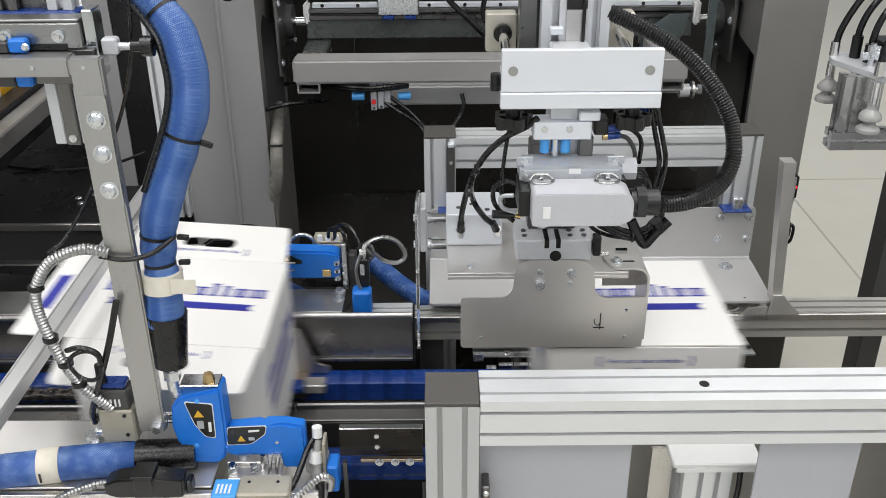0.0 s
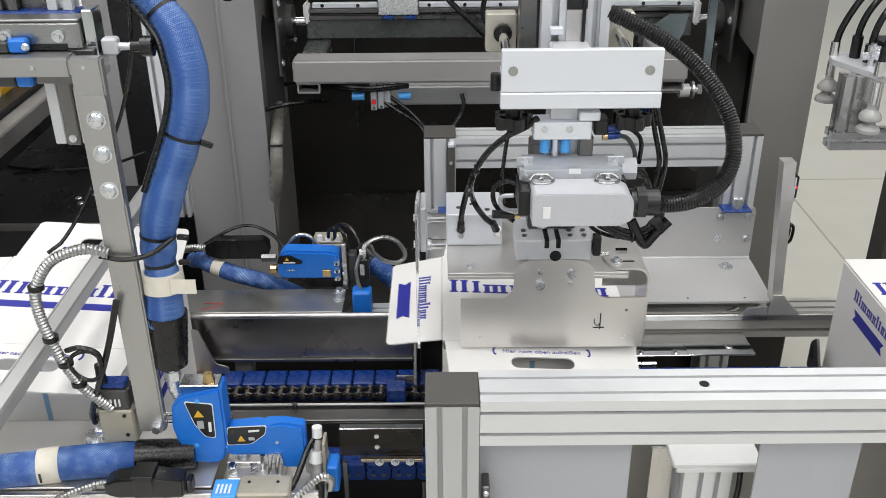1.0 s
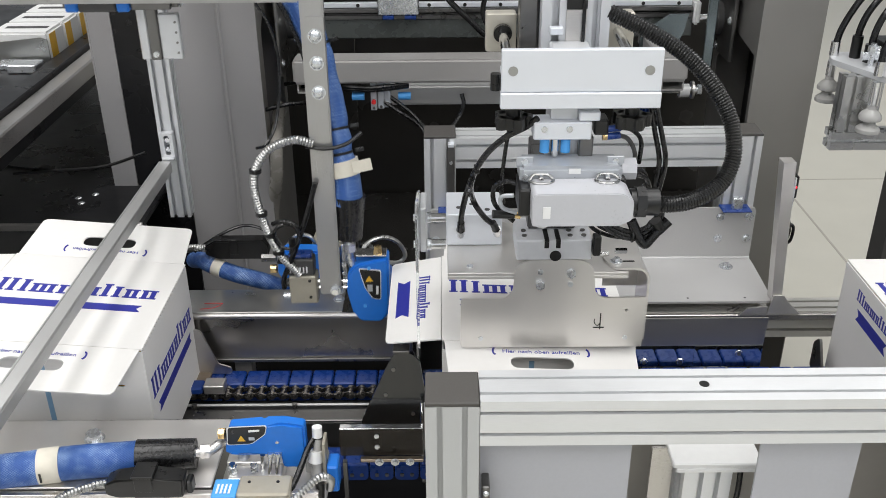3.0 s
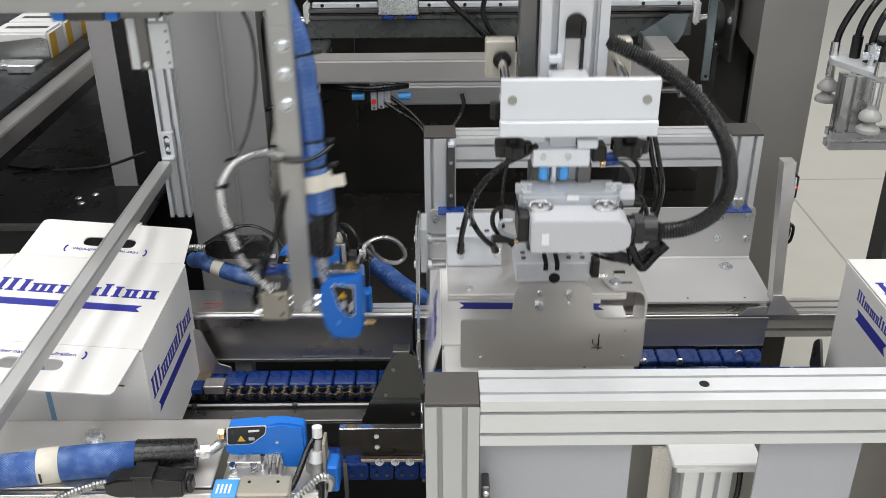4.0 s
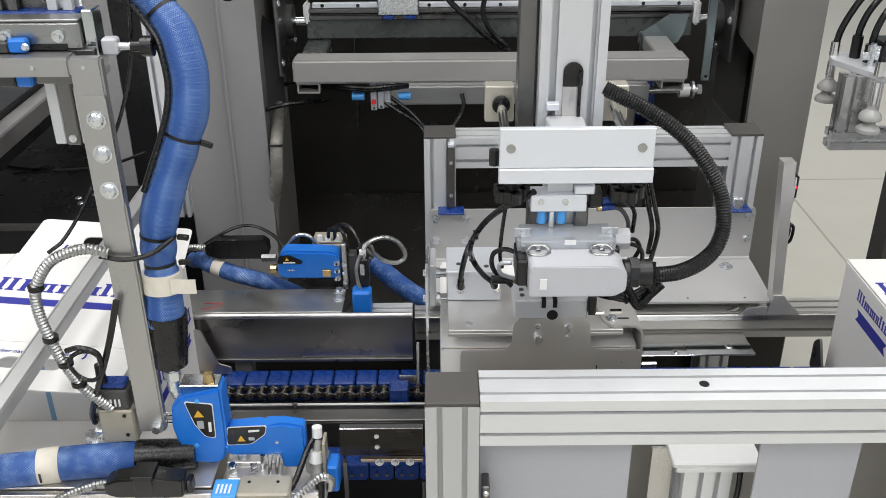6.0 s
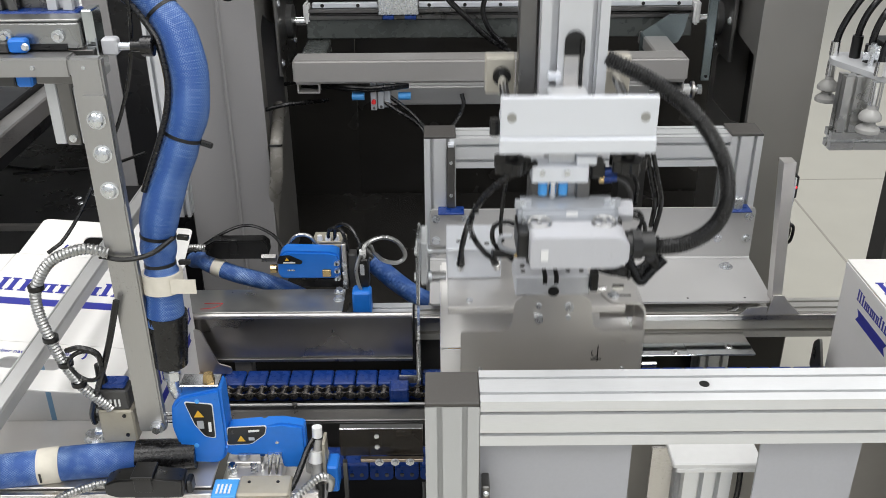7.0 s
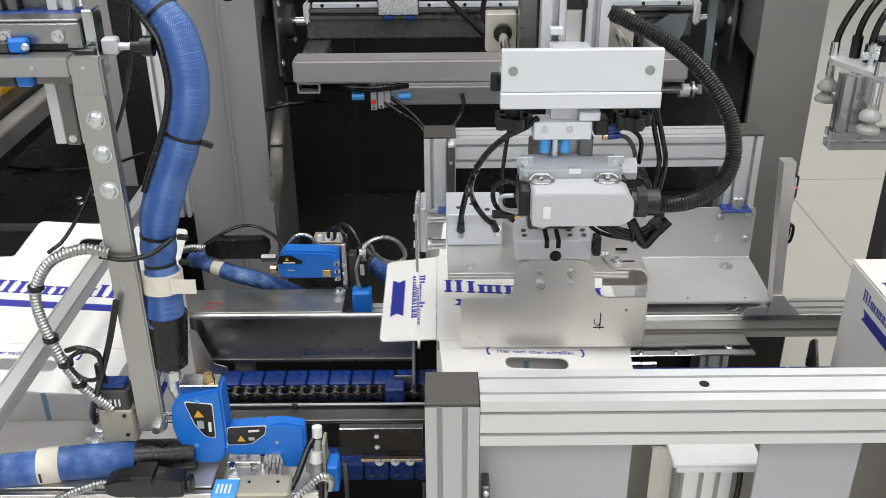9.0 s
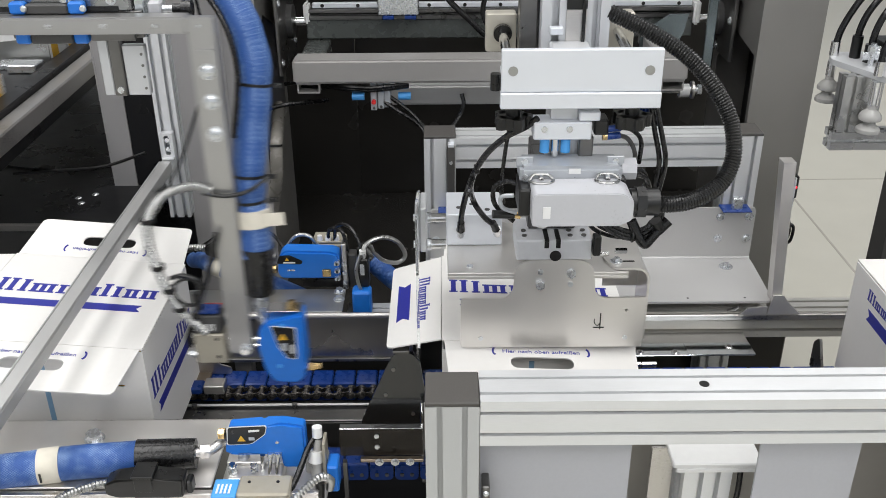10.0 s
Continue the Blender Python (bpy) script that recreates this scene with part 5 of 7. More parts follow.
# the heated hose follows the arm: short rigid pieces, each with its own path in the arm's space
HOSE_HOME = [(-0.455, 1.306, 1.10), (-0.451, 1.312, 1.169), (-0.452, 1.318, 1.218), (-0.447, 1.322, 1.266), (-0.435, 1.33, 1.31), (-0.418, 1.338, 1.354), (-0.4, 1.345, 1.398), (-0.385, 1.352, 1.441), (-0.379, 1.36, 1.482), (-0.383, 1.368, 1.523), (-0.396, 1.38, 1.562), (-0.428, 1.395, 1.601), (-0.468, 1.41, 1.631)]
HOSE_OUT = [(-0.455, 1.306, 1.10), (-0.456, 1.312, 1.147), (-0.463, 1.319, 1.184), (-0.471, 1.329, 1.221), (-0.48, 1.342, 1.261), (-0.491, 1.356, 1.306), (-0.502, 1.367, 1.35), (-0.513, 1.378, 1.399), (-0.532, 1.389, 1.447), (-0.556, 1.40, 1.495), (-0.596, 1.414, 1.542), (-0.641, 1.429, 1.578), (-0.689, 1.439, 1.61)]
HOSE_N = 60


def hose_radius(k):
    """The sleeve is drawn in by its ties and bulges between them."""
    r = 0.0304 + 0.0006 * math.sin(k * 0.9) + 0.0005 * math.sin(k * 0.37 + 1)
    for at, deep, wide in ((10.5, 0.0062, 1.6), (15.5, 0.0045, 1.7), (32.5, 0.0016, 1.5), (52.5, 0.0058, 3.0), (4.0, 0.0010, 3.0)):
        r -= deep * math.exp(-((k - at) / wide) ** 2)
    return r


def hose_pieces():
    pieces = []
    for k in range(HOSE_N):
        bm = bmesh.new()
        L = 0.0155
        prev, was = None, 0.0
        uv = bm.loops.layers.uv.verify()
        for j, (z, r) in enumerate(((-L / 2, hose_radius(k - 0.2)), (0, hose_radius(k + 0.5)), (L / 2, hose_radius(k + 1.2)))):
            ring = [bm.verts.new((r * math.cos(a), r * math.sin(a), z)) for a in (2 * math.pi * i / 24 for i in range(24))]
            if prev:
                for i in range(24):
                    fc = bm.faces.new((prev[i], prev[(i + 1) % 24], ring[(i + 1) % 24], ring[i]))
                    for lp, q in zip(fc.loops, ((i, was), (i + 1, was), (i + 1, z), (i, z))):
                        lp[uv].uv = (q[0] * 0.00806, q[1] + 0.0104 * k)
            else:
                bm.faces.new(ring[::-1])
            prev, was = ring, z
        bm.faces.new(prev)
        ob = part("hose_piece", bm, BRAID, None, "blue braided heated hose sleeve" if k == 0 else "", origin=(0, 0, 0))
        ob.parent = ARM
        if k > 22:
            side = part("side_cable", C((-0.025, -0.0265, -0.009), (-0.025, -0.0265, 0.009), 0.0048, None, 10), RUBBER, None)
            side.parent = ob
        if k in (10, 15, 32, 52):
            tie = part("cable_tie", C((0, 0, -0.0026), (0, 0, 0.0026), hose_radius(k + 0.5) + 0.0016, None, 24), BLACK, None)
            tie.parent = ob
            ear = part("tie_ear", B(0.030, 0.048, -0.004, 0.004, -0.004, 0.004, 0.001), BLACK, None)
            ear.parent = ob
        if k == 7:
            tape = part("tape_label", C((0, 0, -0.016), (0, 0, 0.016), 0.0325, None, 24), TAPE, None, "cream masking tape label")
            tape.parent = ob
            flag = part("tape_flag", B(0.02, 0.06, -0.028, -0.0265, -0.012, 0.012), TAPE, None)
            flag.parent = ob
        pieces.append(ob)
    return pieces


HOSE = hose_pieces()


CABLE_HOME = [(-0.4513, 1.3600, 1.6286), (-0.4526, 1.3620, 1.5838), (-0.4596, 1.3640, 1.5333), (-0.4761, 1.3640, 1.4729), (-0.5012, 1.3550, 1.4087), (-0.5332, 1.3350, 1.3472), (-0.5607, 1.3050, 1.2940), (-0.5821, 1.2800, 1.2629), (-0.5999, 1.2650, 1.2503)]
CABLE_OUT = [(-0.6387, 1.3690, 1.5612), (-0.6262, 1.3710, 1.5024), (-0.6034, 1.3730, 1.4598), (-0.5902, 1.3730, 1.4104), (-0.5858, 1.3640, 1.3554), (-0.5895, 1.3490, 1.3014), (-0.5978, 1.3240, 1.2564), (-0.6132, 1.2990, 1.2316), (-0.6258, 1.2790, 1.2316)]
CABLE_N = 44


def cable_pieces():
    pieces = []
    for k in range(CABLE_N):
        ob = part("loose_cable", C((0, 0, -0.0085), (0, 0, 0.0085), 0.003, None, 8), RUBBER, None, "thin black loose cable" if k == 0 else "", origin=(0, 0, 0))
        ob.parent = ARM
        pieces.append(ob)
    return pieces


CABLE = cable_pieces()


def hose_poses(s, home=HOSE_HOME, out_line=HOSE_OUT, count=HOSE_N):
    line = spline([Vector(a).lerp(Vector(b), s) for a, b in zip(home, out_line)], 16)
    run = [0.0]
    for a, b in zip(line, line[1:]):
        run.append(run[-1] + (b - a).length)
    out = []
    for k in range(count):
        d = run[-1] * (k + 0.5) / count
        i = max(j for j in range(len(run) - 1) if run[j] <= d)
        u = (d - run[i]) / (run[i + 1] - run[i])
        p = line[i].lerp(line[i + 1], u)
        a, b = line[max(i - 1, 0)], line[min(i + 2, len(line) - 1)]
        dz = (b - a).normalized()
        dx = (Vector((1, 0, 0)) - dz * dz.x).normalized()
        turn = Matrix((dx, dz.cross(dx), dz)).transposed()
        out.append(Matrix.Translation(p - ORG[ARM]) @ turn.to_4x4())
    return out


# ---- folding press ----
def press():
    f = thing("folding_press", (0.19, 1.45, 0.95), "pneumatic folding press head of steel and aluminium", "press head")
    # top plate and its vertical axis
    tp = part("front_plate", B(0.087, 0.322, 1.322, 1.334, 1.478, 1.541, 0.001), ALU_BRIGHT, f, "bright milled aluminium front plate")
    part("plate_lip", B(0.086, 0.323, 1.318, 1.334, 1.453, 1.4775, 0.0015), ALU_BRIGHT, f)
    for x in (0.104, 0.303):
        part("plug_disc", C((x, 1.322, 1.510), (x, 1.3205, 1.510), 0.0072, None, 18), STEEL_DULL, tp)
    part("cover_plate", B(0.087, 0.322, 1.3345, 1.36, 1.500, 1.508, 0.001), ALU_BRIGHT, f)
    part("axis_profile", P("z", 1.500, 2.25, 0.205, 1.46, 0.104, 0.08, (0.2, 0.8), 0.006), ALU_PALE, f)
    part("axis_slot", B(0.190, 0.221, 1.415, 1.4195, 1.577, 1.600, 0.001), BLACK, f)
    part("slot_floor", B(0.190, 0.221, 1.4165, 1.4195, 1.50, 1.5768, 0.0005), STEEL, f)
    part("slot_end", C((0.2055, 1.4195, 1.600), (0.2055, 1.415, 1.600), 0.0155, None, 20), BLACK, f)
    part("slot_cable", C((0.216, 1.412, 1.5085), (0.216, 1.412, 1.602), 0.0028, None, 10), RUBBER, f)
    part("axis_rail", B(0.122, 0.150, 1.45, 1.49, 1.49, 2.25, 0.002), STEEL_DARK, f)
    part("foot_bracket", B(0.165, 0.185, 1.405, 1.4195, 1.541, 1.552, 0.001), ALU_BRIGHT, f)
    part("back_block", B(0.072, 0.121, 1.50, 1.53, 1.490, 1.552, 0.002), BEIGE_ALU, f)
    part("back_block", B(0.268, 0.312, 1.50, 1.53, 1.490, 1.552, 0.002), BEIGE_ALU, f)
    g = part("guide_rod", C((0.099, 1.362, 1.512), (0.099, 1.4995, 1.522), 0.008, None, 14), POLISHED, f)
    part("rod_bush", C((0.099, 1.492, 1.521), (0.099, 1.4997, 1.522), 0.015, None, 18), BLACK, g)
    part("guide_rod", C((0.285, 1.362, 1.512), (0.285, 1.4995, 1.522), 0.008, None, 14), POLISHED, f)
    for x in (0.107, 0.287):
        k = part("star_knob", C((x, 1.345, 1.418), (x, 1.345, 1.436), 0.024, None, 8), BLACK, f, "black five-lobed knob")
        part("knob_stem", C((x, 1.345, 1.436), (x, 1.345, 1.4525), 0.011, None, 14), BLACK, k)
        for a in range(5):
            part("knob_lobe", C((x + 0.022 * math.cos(a * 1.2566), 1.345 + 0.022 * math.sin(a * 1.2566), 1.418), (x + 0.022 * math.cos(a * 1.2566), 1.345 + 0.022 * math.sin(a * 1.2566), 1.436), 0.0085, None, 10), BLACK, k)
    part("side_knob", C((0.080, 1.345, 1.475), (0.080, 1.345, 1.50), 0.008, None, 10), BLACK, f)
    # manifold and blue fittings
    mf = part("manifold", B(0.138, 0.226, 1.33, 1.37, 1.400, 1.428, 0.002), ALU_BRIGHT, f)
    for x in (0.154, 0.192):
        part("manifold_screw", C((x, 1.33, 1.418), (x, 1.327, 1.418), 0.005, None, 12), ZINC, mf)
    part("manifold_step", B(0.206, 0.238, 1.332, 1.37, 1.4285, 1.444, 0.002), ALU_BRIGHT, mf)
    part("neck", B(0.165, 0.205, 1.345, 1.38, 1.4285, 1.4525), ALU_PALE, f)
    part("manifold_plug", B(0.230, 0.252, 1.335, 1.37, 1.405, 1.430, 0.003), BLACK, f)
    for x in (0.157, 0.189):
        part("blue_fitting", C((x, 1.345, 1.376), (x, 1.345, 1.3995), 0.0075, None, 14), LIGHT_BLUE, f)
    part("fitting_rod", C((0.173, 1.345, 1.37), (0.173, 1.345, 1.3995), 0.006, None, 12), POLISHED, f)
    part("hinge_arm", B(0.21, 0.232, 1.345, 1.375, 1.35, 1.3995, 0.002), STEEL_DARK, f)
    for z, m in ((1.412, BLUE_LINK), (1.4, BLUE_LINK)):
        pl = part("sensor_plug", C((0.252, 1.345, z), (0.272, 1.345, z + 0.002), 0.0055, None, 12), m, f)
        part("plug_thread", C((0.245, 1.345, z), (0.252, 1.345, z), 0.006, None, 12), BRASS, pl)
    # heavy-duty connector: base and hood
    cb = part("connector_base", B(0.117, 0.272, 1.30, 1.36, 1.335, 1.368, 0.006, 2), GREY_PLASTIC, f, "grey die-cast connector base")
    part("base_screw", C((0.125, 1.30, 1.352), (0.125, 1.297, 1.352), 0.005, None, 12), ZINC, cb)
    part("base_screw", C((0.265, 1.30, 1.352), (0.265, 1.297, 1.352), 0.005, None, 12), ZINC, cb)
    for x in (0.112, 0.250):
        part("base_tab", B(x, x + 0.026, 1.318, 1.322, 1.362, 1.378, 0.001), GREY_PLASTIC, cb)
        part("tab_screw", C((x + 0.013, 1.318, 1.371), (x + 0.013, 1.315, 1.371), 0.005, None, 12), ZINC, cb)
    part("label_sticker", B(0.190, 0.208, 1.2985, 1.2998, 1.358, 1.366), WHITE, cb)
    hood = S(rounded([(0.131, 1.298), (0.262, 1.298), (0.280, 1.308), (0.280, 1.340), (0.262, 1.3505), (0.136, 1.3505), (0.131, 1.343)], 0.006, 3), "y", 1.24, 1.2995)
    hd = part("connector_hood", soft(hood, 0.005), GREY_PLASTIC_L, f, "pale grey connector hood")
    part("hood_sticker", B(0.147, 0.158, 1.2385, 1.2398, 1.312, 1.330), WHITE, hd)
    for x in (0.148, 0.247):
        lv = part("lock_lever", T([(x - 0.018, 1.288, 1.352), (x - 0.010, 1.278, 1.352), (x + 0.008, 1.277, 1.352), (x + 0.018, 1.288, 1.352), (x + 0.010, 1.298, 1.357), (x - 0.010, 1.298, 1.357), (x - 0.018, 1.288, 1.352)], 0.0022, 8, 5), CONDUIT, f, "bright wire locking lever")
        part("lever_pin", C((x, 1.299, 1.355), (x, 1.285, 1.355), 0.004, None, 8), POLISHED, lv)
    part("side_bracket", B(0.114, 0.132, 1.27, 1.34, 1.30, 1.345, 0.003), BLACK, f)
    part("side_bracket", B(0.262, 0.278, 1.30, 1.34, 1.322, 1.35, 0.003), BLACK, f)
    gl = part("cable_gland", C((0.280, 1.272, 1.323), (0.322, 1.272, 1.323), 0.021, None, 20), BLACK, f, "black threaded cable gland")
    part("gland_nut", C((0.288, 1.272, 1.323), (0.302, 1.272, 1.323), 0.0245, None, 8), BLACK, gl)
    part("small_gland", C((0.2725, 1.33, 1.353), (0.296, 1.33, 1.353), 0.018, None, 8), GREY_PLASTIC_L, f)
    # corrugated conduit
    part("corrugated_conduit", T([(0.318, 1.27, 1.3195), (0.345, 1.274, 1.318), (0.370, 1.279, 1.3195), (0.4, 1.29, 1.327), (0.426, 1.305, 1.342), (0.441, 1.32, 1.368), (0.443, 1.335, 1.399), (0.436, 1.35, 1.43), (0.416, 1.365, 1.465), (0.388, 1.38, 1.498), (0.354, 1.395, 1.524), (0.317, 1.41, 1.544), (0.283, 1.42, 1.559), (0.258, 1.43, 1.569)], 0.0122, 18, 12, None, 0.0009, 0.0046), CORR, f, "black corrugated conduit")
    # gripper block, cylinder block, base plate
    gb = part("slide_block", B(0.128, 0.259, 1.44, 1.535, 1.1365, 1.175, 0.002), BLOCK_GREY, f)
    part("block_bore", C((0.196, 1.4402, 1.145), (0.196, 1.4385, 1.145), 0.010, None, 20), BLACK, gb)
    for x in (0.180, 0.200):
        part("top_slot", B(x - 0.004, x + 0.004, 1.4392, 1.4835, 1.160, 1.1756), BLACK, gb)
    part("support_column", B(0.15, 0.235, 1.485, 1.53, 1.1755, 1.335, 0.003), GREY_DARK, f)
    part("column_arm", B(0.15, 0.235, 1.3605, 1.4845, 1.30, 1.335, 0.002), GREY_DARK, f)
    part("spine", B(0.165, 0.225, 1.362, 1.419, 1.3355, 1.529, 0.003), ALU_PALE, f)
    pb = part("cylinder_block", B(0.0064, 0.1103, 1.5597, 1.6633, 1.1055, 1.1699, 0.002), ALU_BRIGHT, f, "milled aluminium cylinder block")
    for x, y in ((0.03, 1.5897), (0.055, 1.6047), (0.083, 1.5797)):
        part("block_hole", C((x, y, 1.1699), (x, y, 1.1711), 0.005, None, 10), GREY_DARK, pb)
    for p, q, r in (((0.0334, 1.5387, 1.1633), (0.0329, 1.5457, 1.1453), (0.0329, 1.5595, 1.1273)), ((0.0911, 1.5387, 1.1628), (0.0981, 1.5457, 1.1468), (0.1011, 1.5595, 1.1288))):
        e = part("hose_sleeve", C(p, q, 0.0066, 0.0072, 14), BLACK, f)
        part("push_fitting", C(q, r, 0.0085, 0.0070, 12), POLISHED, e)
    part("base_plate", B(0.008, 0.330, 1.452, 1.66, 1.099, 1.105, 0.001), STEEL_WORN, f)
    part("base_lip", B(0.008, 0.330, 1.452, 1.456, 1.092, 1.0988, 0.0008), STEEL_WORN, f)
    part("base_screw", C((0.048, 1.475, 1.105), (0.048, 1.475, 1.108), 0.006, None, 12), ZINC, f)
    part("corner_bracket", S(rounded([(0.292, 1.55), (0.292, 1.49), (0.306, 1.457), (0.352, 1.457), (0.361, 1.53), (0.360, 1.64), (0.312, 1.64)], [0.01, 0.02, 0.012, 0.004, 0.02, 0.01, 0.01]), "z", 1.1058, 1.1105), STEEL_WORN, f)
    bs = part("bracket_screw", C((0.312, 1.482, 1.1105), (0.312, 1.482, 1.118), 0.0075, 0.0055, 14), ZINC, f)
    part("screw_washer", C((0.312, 1.482, 1.1106), (0.312, 1.482, 1.1122), 0.011, None, 16), ZINC, bs)
    for y in (1.482, 1.60):
        part("bracket_slot", S(slot(0.334, y, 0.022, 0.005, 3), "z", 1.1106, 1.1110), BLACK, f)
    bend = [(0.345, 1.1105), (0.3560, 1.1085), (0.3640, 1.1020), (0.3690, 1.0920), (0.3700, 1.0790), (0.3700, 0.9600), (0.3660, 0.9600), (0.3660, 1.0790), (0.3650, 1.0900), (0.3610, 1.0985), (0.3540, 1.1045), (0.345, 1.1058)]
    part("corner_web", S(bend, "y", 1.4565, 1.545), STEEL_WORN, f, "bent steel side guide")
    part("web_flange", B(0.300, 0.3655, 1.535, 1.539, 1.030, 1.0985, 0.001), STEEL_WORN, f)
    # folding blade
    outline = rounded([(0.031, 0.952), (0.364, 0.952), (0.364, 1.056), (0.285, 1.056), (0.272, 1.066), (0.266, 1.120), (0.245, 1.133), (0.146, 1.133), (0.128, 1.118), (0.124, 1.070), (0.112, 1.056), (0.031, 1.056)], [0.008, 0.002, 0.002, 0.01, 0.012, 0.02, 0.016, 0.02, 0.016, 0.012, 0.014, 0.008])
    holes = [slot(x, z, 0.006, 0.006, 3) for x, z in ((0.224, 1.085), (0.330, 1.030))]
    bl = part("folding_blade", S(outline, "y", 1.446, 1.450, holes), BLADE_STEEL, f, "worn stainless folding blade with a pen mark")
    part("blade_flange", B(0.138, 0.262, 1.4505, 1.478, 1.131, 1.135, 0.001), POLISHED, bl)
    for x, z in ((0.172, 1.085), (0.226, 1.108)):
        part("blade_bolt", C((x, 1.446, z), (x, 1.4375, z), 0.0085, None, 6), ZINC, bl)
    for x, z in ((0.172, 1.110), (0.226, 1.085)):
        part("blade_stud", C((x, 1.446, z), (x, 1.443, z), 0.005, None, 10), ZINC, bl)
    for x in (0.068, 0.332):
        part("blade_rivet", C((x, 1.446, 0.972), (x, 1.4445, 0.972), 0.0045, None, 10), ZINC, bl)
    part("pen_mark", B(0.2835, 0.2855, 1.4448, 1.4458, 0.990, 1.024), BLACK, bl)
    part("pen_mark", B(0.272, 0.292, 1.4448, 1.4458, 0.993, 0.995), BLACK, bl)
    part("pen_mark", T([(0.274, 1.4455, 1.012), (0.274, 1.4455, 1.004), (0.280, 1.4455, 0.998), (0.285, 1.4455, 1.004)], 0.0009, 6, 3), BLACK, bl)
    # left folding plate on three rods, moved by the cylinder
    fp = part("fold_plate", S(rounded([(1.44, 0.953), (1.447, 0.953), (1.475, 1.10), (1.475, 1.10), (1.63, 1.15), (1.63, 1.19), (1.47, 1.235), (1.44, 1.225)], 0.006), "x", -0.048, -0.043), ACRYLIC, f, "clear acrylic left folding plate", origin=(-0.045, 1.5, 1.19))
    for y, z, r in ((1.6115, 1.1393, 0.0085), (1.5915, 1.0931, 0.0098)):
        rod = part("rod", C((-0.030, y, z), (0.0059, y, z), r, None, 16), POLISHED, fp)
        part("rod_shoulder", C((-0.030, y, z), (-0.022, y, z), r + 0.002, None, 16), ZINC, rod)
        part("rod_nut", C((-0.056, y, z), (-0.0485, y, z), 0.0075, None, 6), ZINC, rod)
    part("clamp_bar", B(-0.0425, -0.0305, 1.5665, 1.6415, 1.0878, 1.1796, 0.002), ALU_PALE, fp)
    # hoses and cables of the head
    for pts, r, m in (([(0.1436, 1.3350, 1.4335), (0.1266, 1.3450, 1.4163), (0.1001, 1.3600, 1.3959), (0.0742, 1.3900, 1.3596), (0.0556, 1.4200, 1.3165), (0.0436, 1.5097, 1.2387), (0.0347, 1.5317, 1.1865), (0.0329, 1.5397, 1.1573)], 0.0066, RUBBER),
                      ([(0.0492, 1.4370, 1.2934), (0.0475, 1.4550, 1.2693), (0.0522, 1.5147, 1.2260), (0.0604, 1.5247, 1.2024), (0.0775, 1.5357, 1.1734), (0.0951, 1.5397, 1.1568)], 0.0066, RUBBER),
                      ([(0.105, 1.36, 1.42), (0.098, 1.37, 1.36), (0.095, 1.38, 1.30), (0.10, 1.39, 1.27)], 0.004, RUBBER),
                      ([(0.115, 1.36, 1.25), (0.085, 1.37, 1.275), (0.082, 1.36, 1.31), (0.10, 1.35, 1.325), (0.118, 1.345, 1.322)], 0.005, RUBBER),
                      ([(0.118, 1.35, 1.27), (0.095, 1.35, 1.28), (0.093, 1.345, 1.30), (0.112, 1.34, 1.305)], 0.0045, GREY_PLASTIC),
                      ([(0.272, 1.345, 1.414), (0.29, 1.345, 1.41), (0.306, 1.35, 1.39), (0.308, 1.36, 1.35)], 0.0045, RUBBER),
                      ([(0.27, 1.345, 1.402), (0.285, 1.345, 1.395), (0.298, 1.35, 1.37), (0.30, 1.36, 1.33)], 0.0045, GREY_DARK),
                      ([(0.318, 1.37, 1.452), (0.330, 1.37, 1.40), (0.342, 1.37, 1.35), (0.342, 1.38, 1.30)], 0.005, RUBBER),
                      ([(0.326, 1.37, 1.452), (0.340, 1.37, 1.40), (0.352, 1.37, 1.35), (0.350, 1.38, 1.30), (0.345, 1.39, 1.26)], 0.005, RUBBER),
                      ([(0.29, 1.33, 1.35), (0.31, 1.34, 1.345), (0.32, 1.35, 1.325), (0.315, 1.36, 1.30)], 0.0045, RUBBER),
                      ([(0.29, 1.33, 1.345), (0.315, 1.335, 1.335), (0.325, 1.345, 1.31), (0.32, 1.36, 1.28)], 0.0045, RUBBER),
                      ([(0.24, 1.42, 1.225), (0.26, 1.415, 1.205), (0.30, 1.41, 1.195), (0.335, 1.41, 1.205), (0.35, 1.41, 1.225)], 0.0045, RUBBER),
                      ([(0.245, 1.42, 1.232), (0.27, 1.41, 1.212), (0.31, 1.405, 1.203), (0.345, 1.405, 1.215)], 0.0045, RUBBER),
                      ([(0.155, 1.42, 1.225), (0.16, 1.425, 1.212), (0.172, 1.425, 1.209), (0.182, 1.425, 1.218)], 0.004, WHITE)):
        part("cable", T(pts, r * 0.8, 8, 7), m, f)
    part("y_connector", T([(0.318, 1.40, 1.222), (0.326, 1.397, 1.205), (0.338, 1.395, 1.189), (0.348, 1.396, 1.199), (0.360, 1.398, 1.214), (0.372, 1.40, 1.226)], 0.0082, 14, 5), RUBBER, f)
    part("y_collar", C((0.314, 1.401, 1.230), (0.322, 1.398, 1.213), 0.0088, 0.0086, 16), RUBBER, f)
    part("y_collar", C((0.358, 1.398, 1.211), (0.376, 1.401, 1.230), 0.0086, 0.0092, 16), RUBBER, f)
    part("y_collar", C((0.362, 1.398, 1.218), (0.352, 1.394, 1.234), 0.0088, 0.0095, 16), BLACK, f)
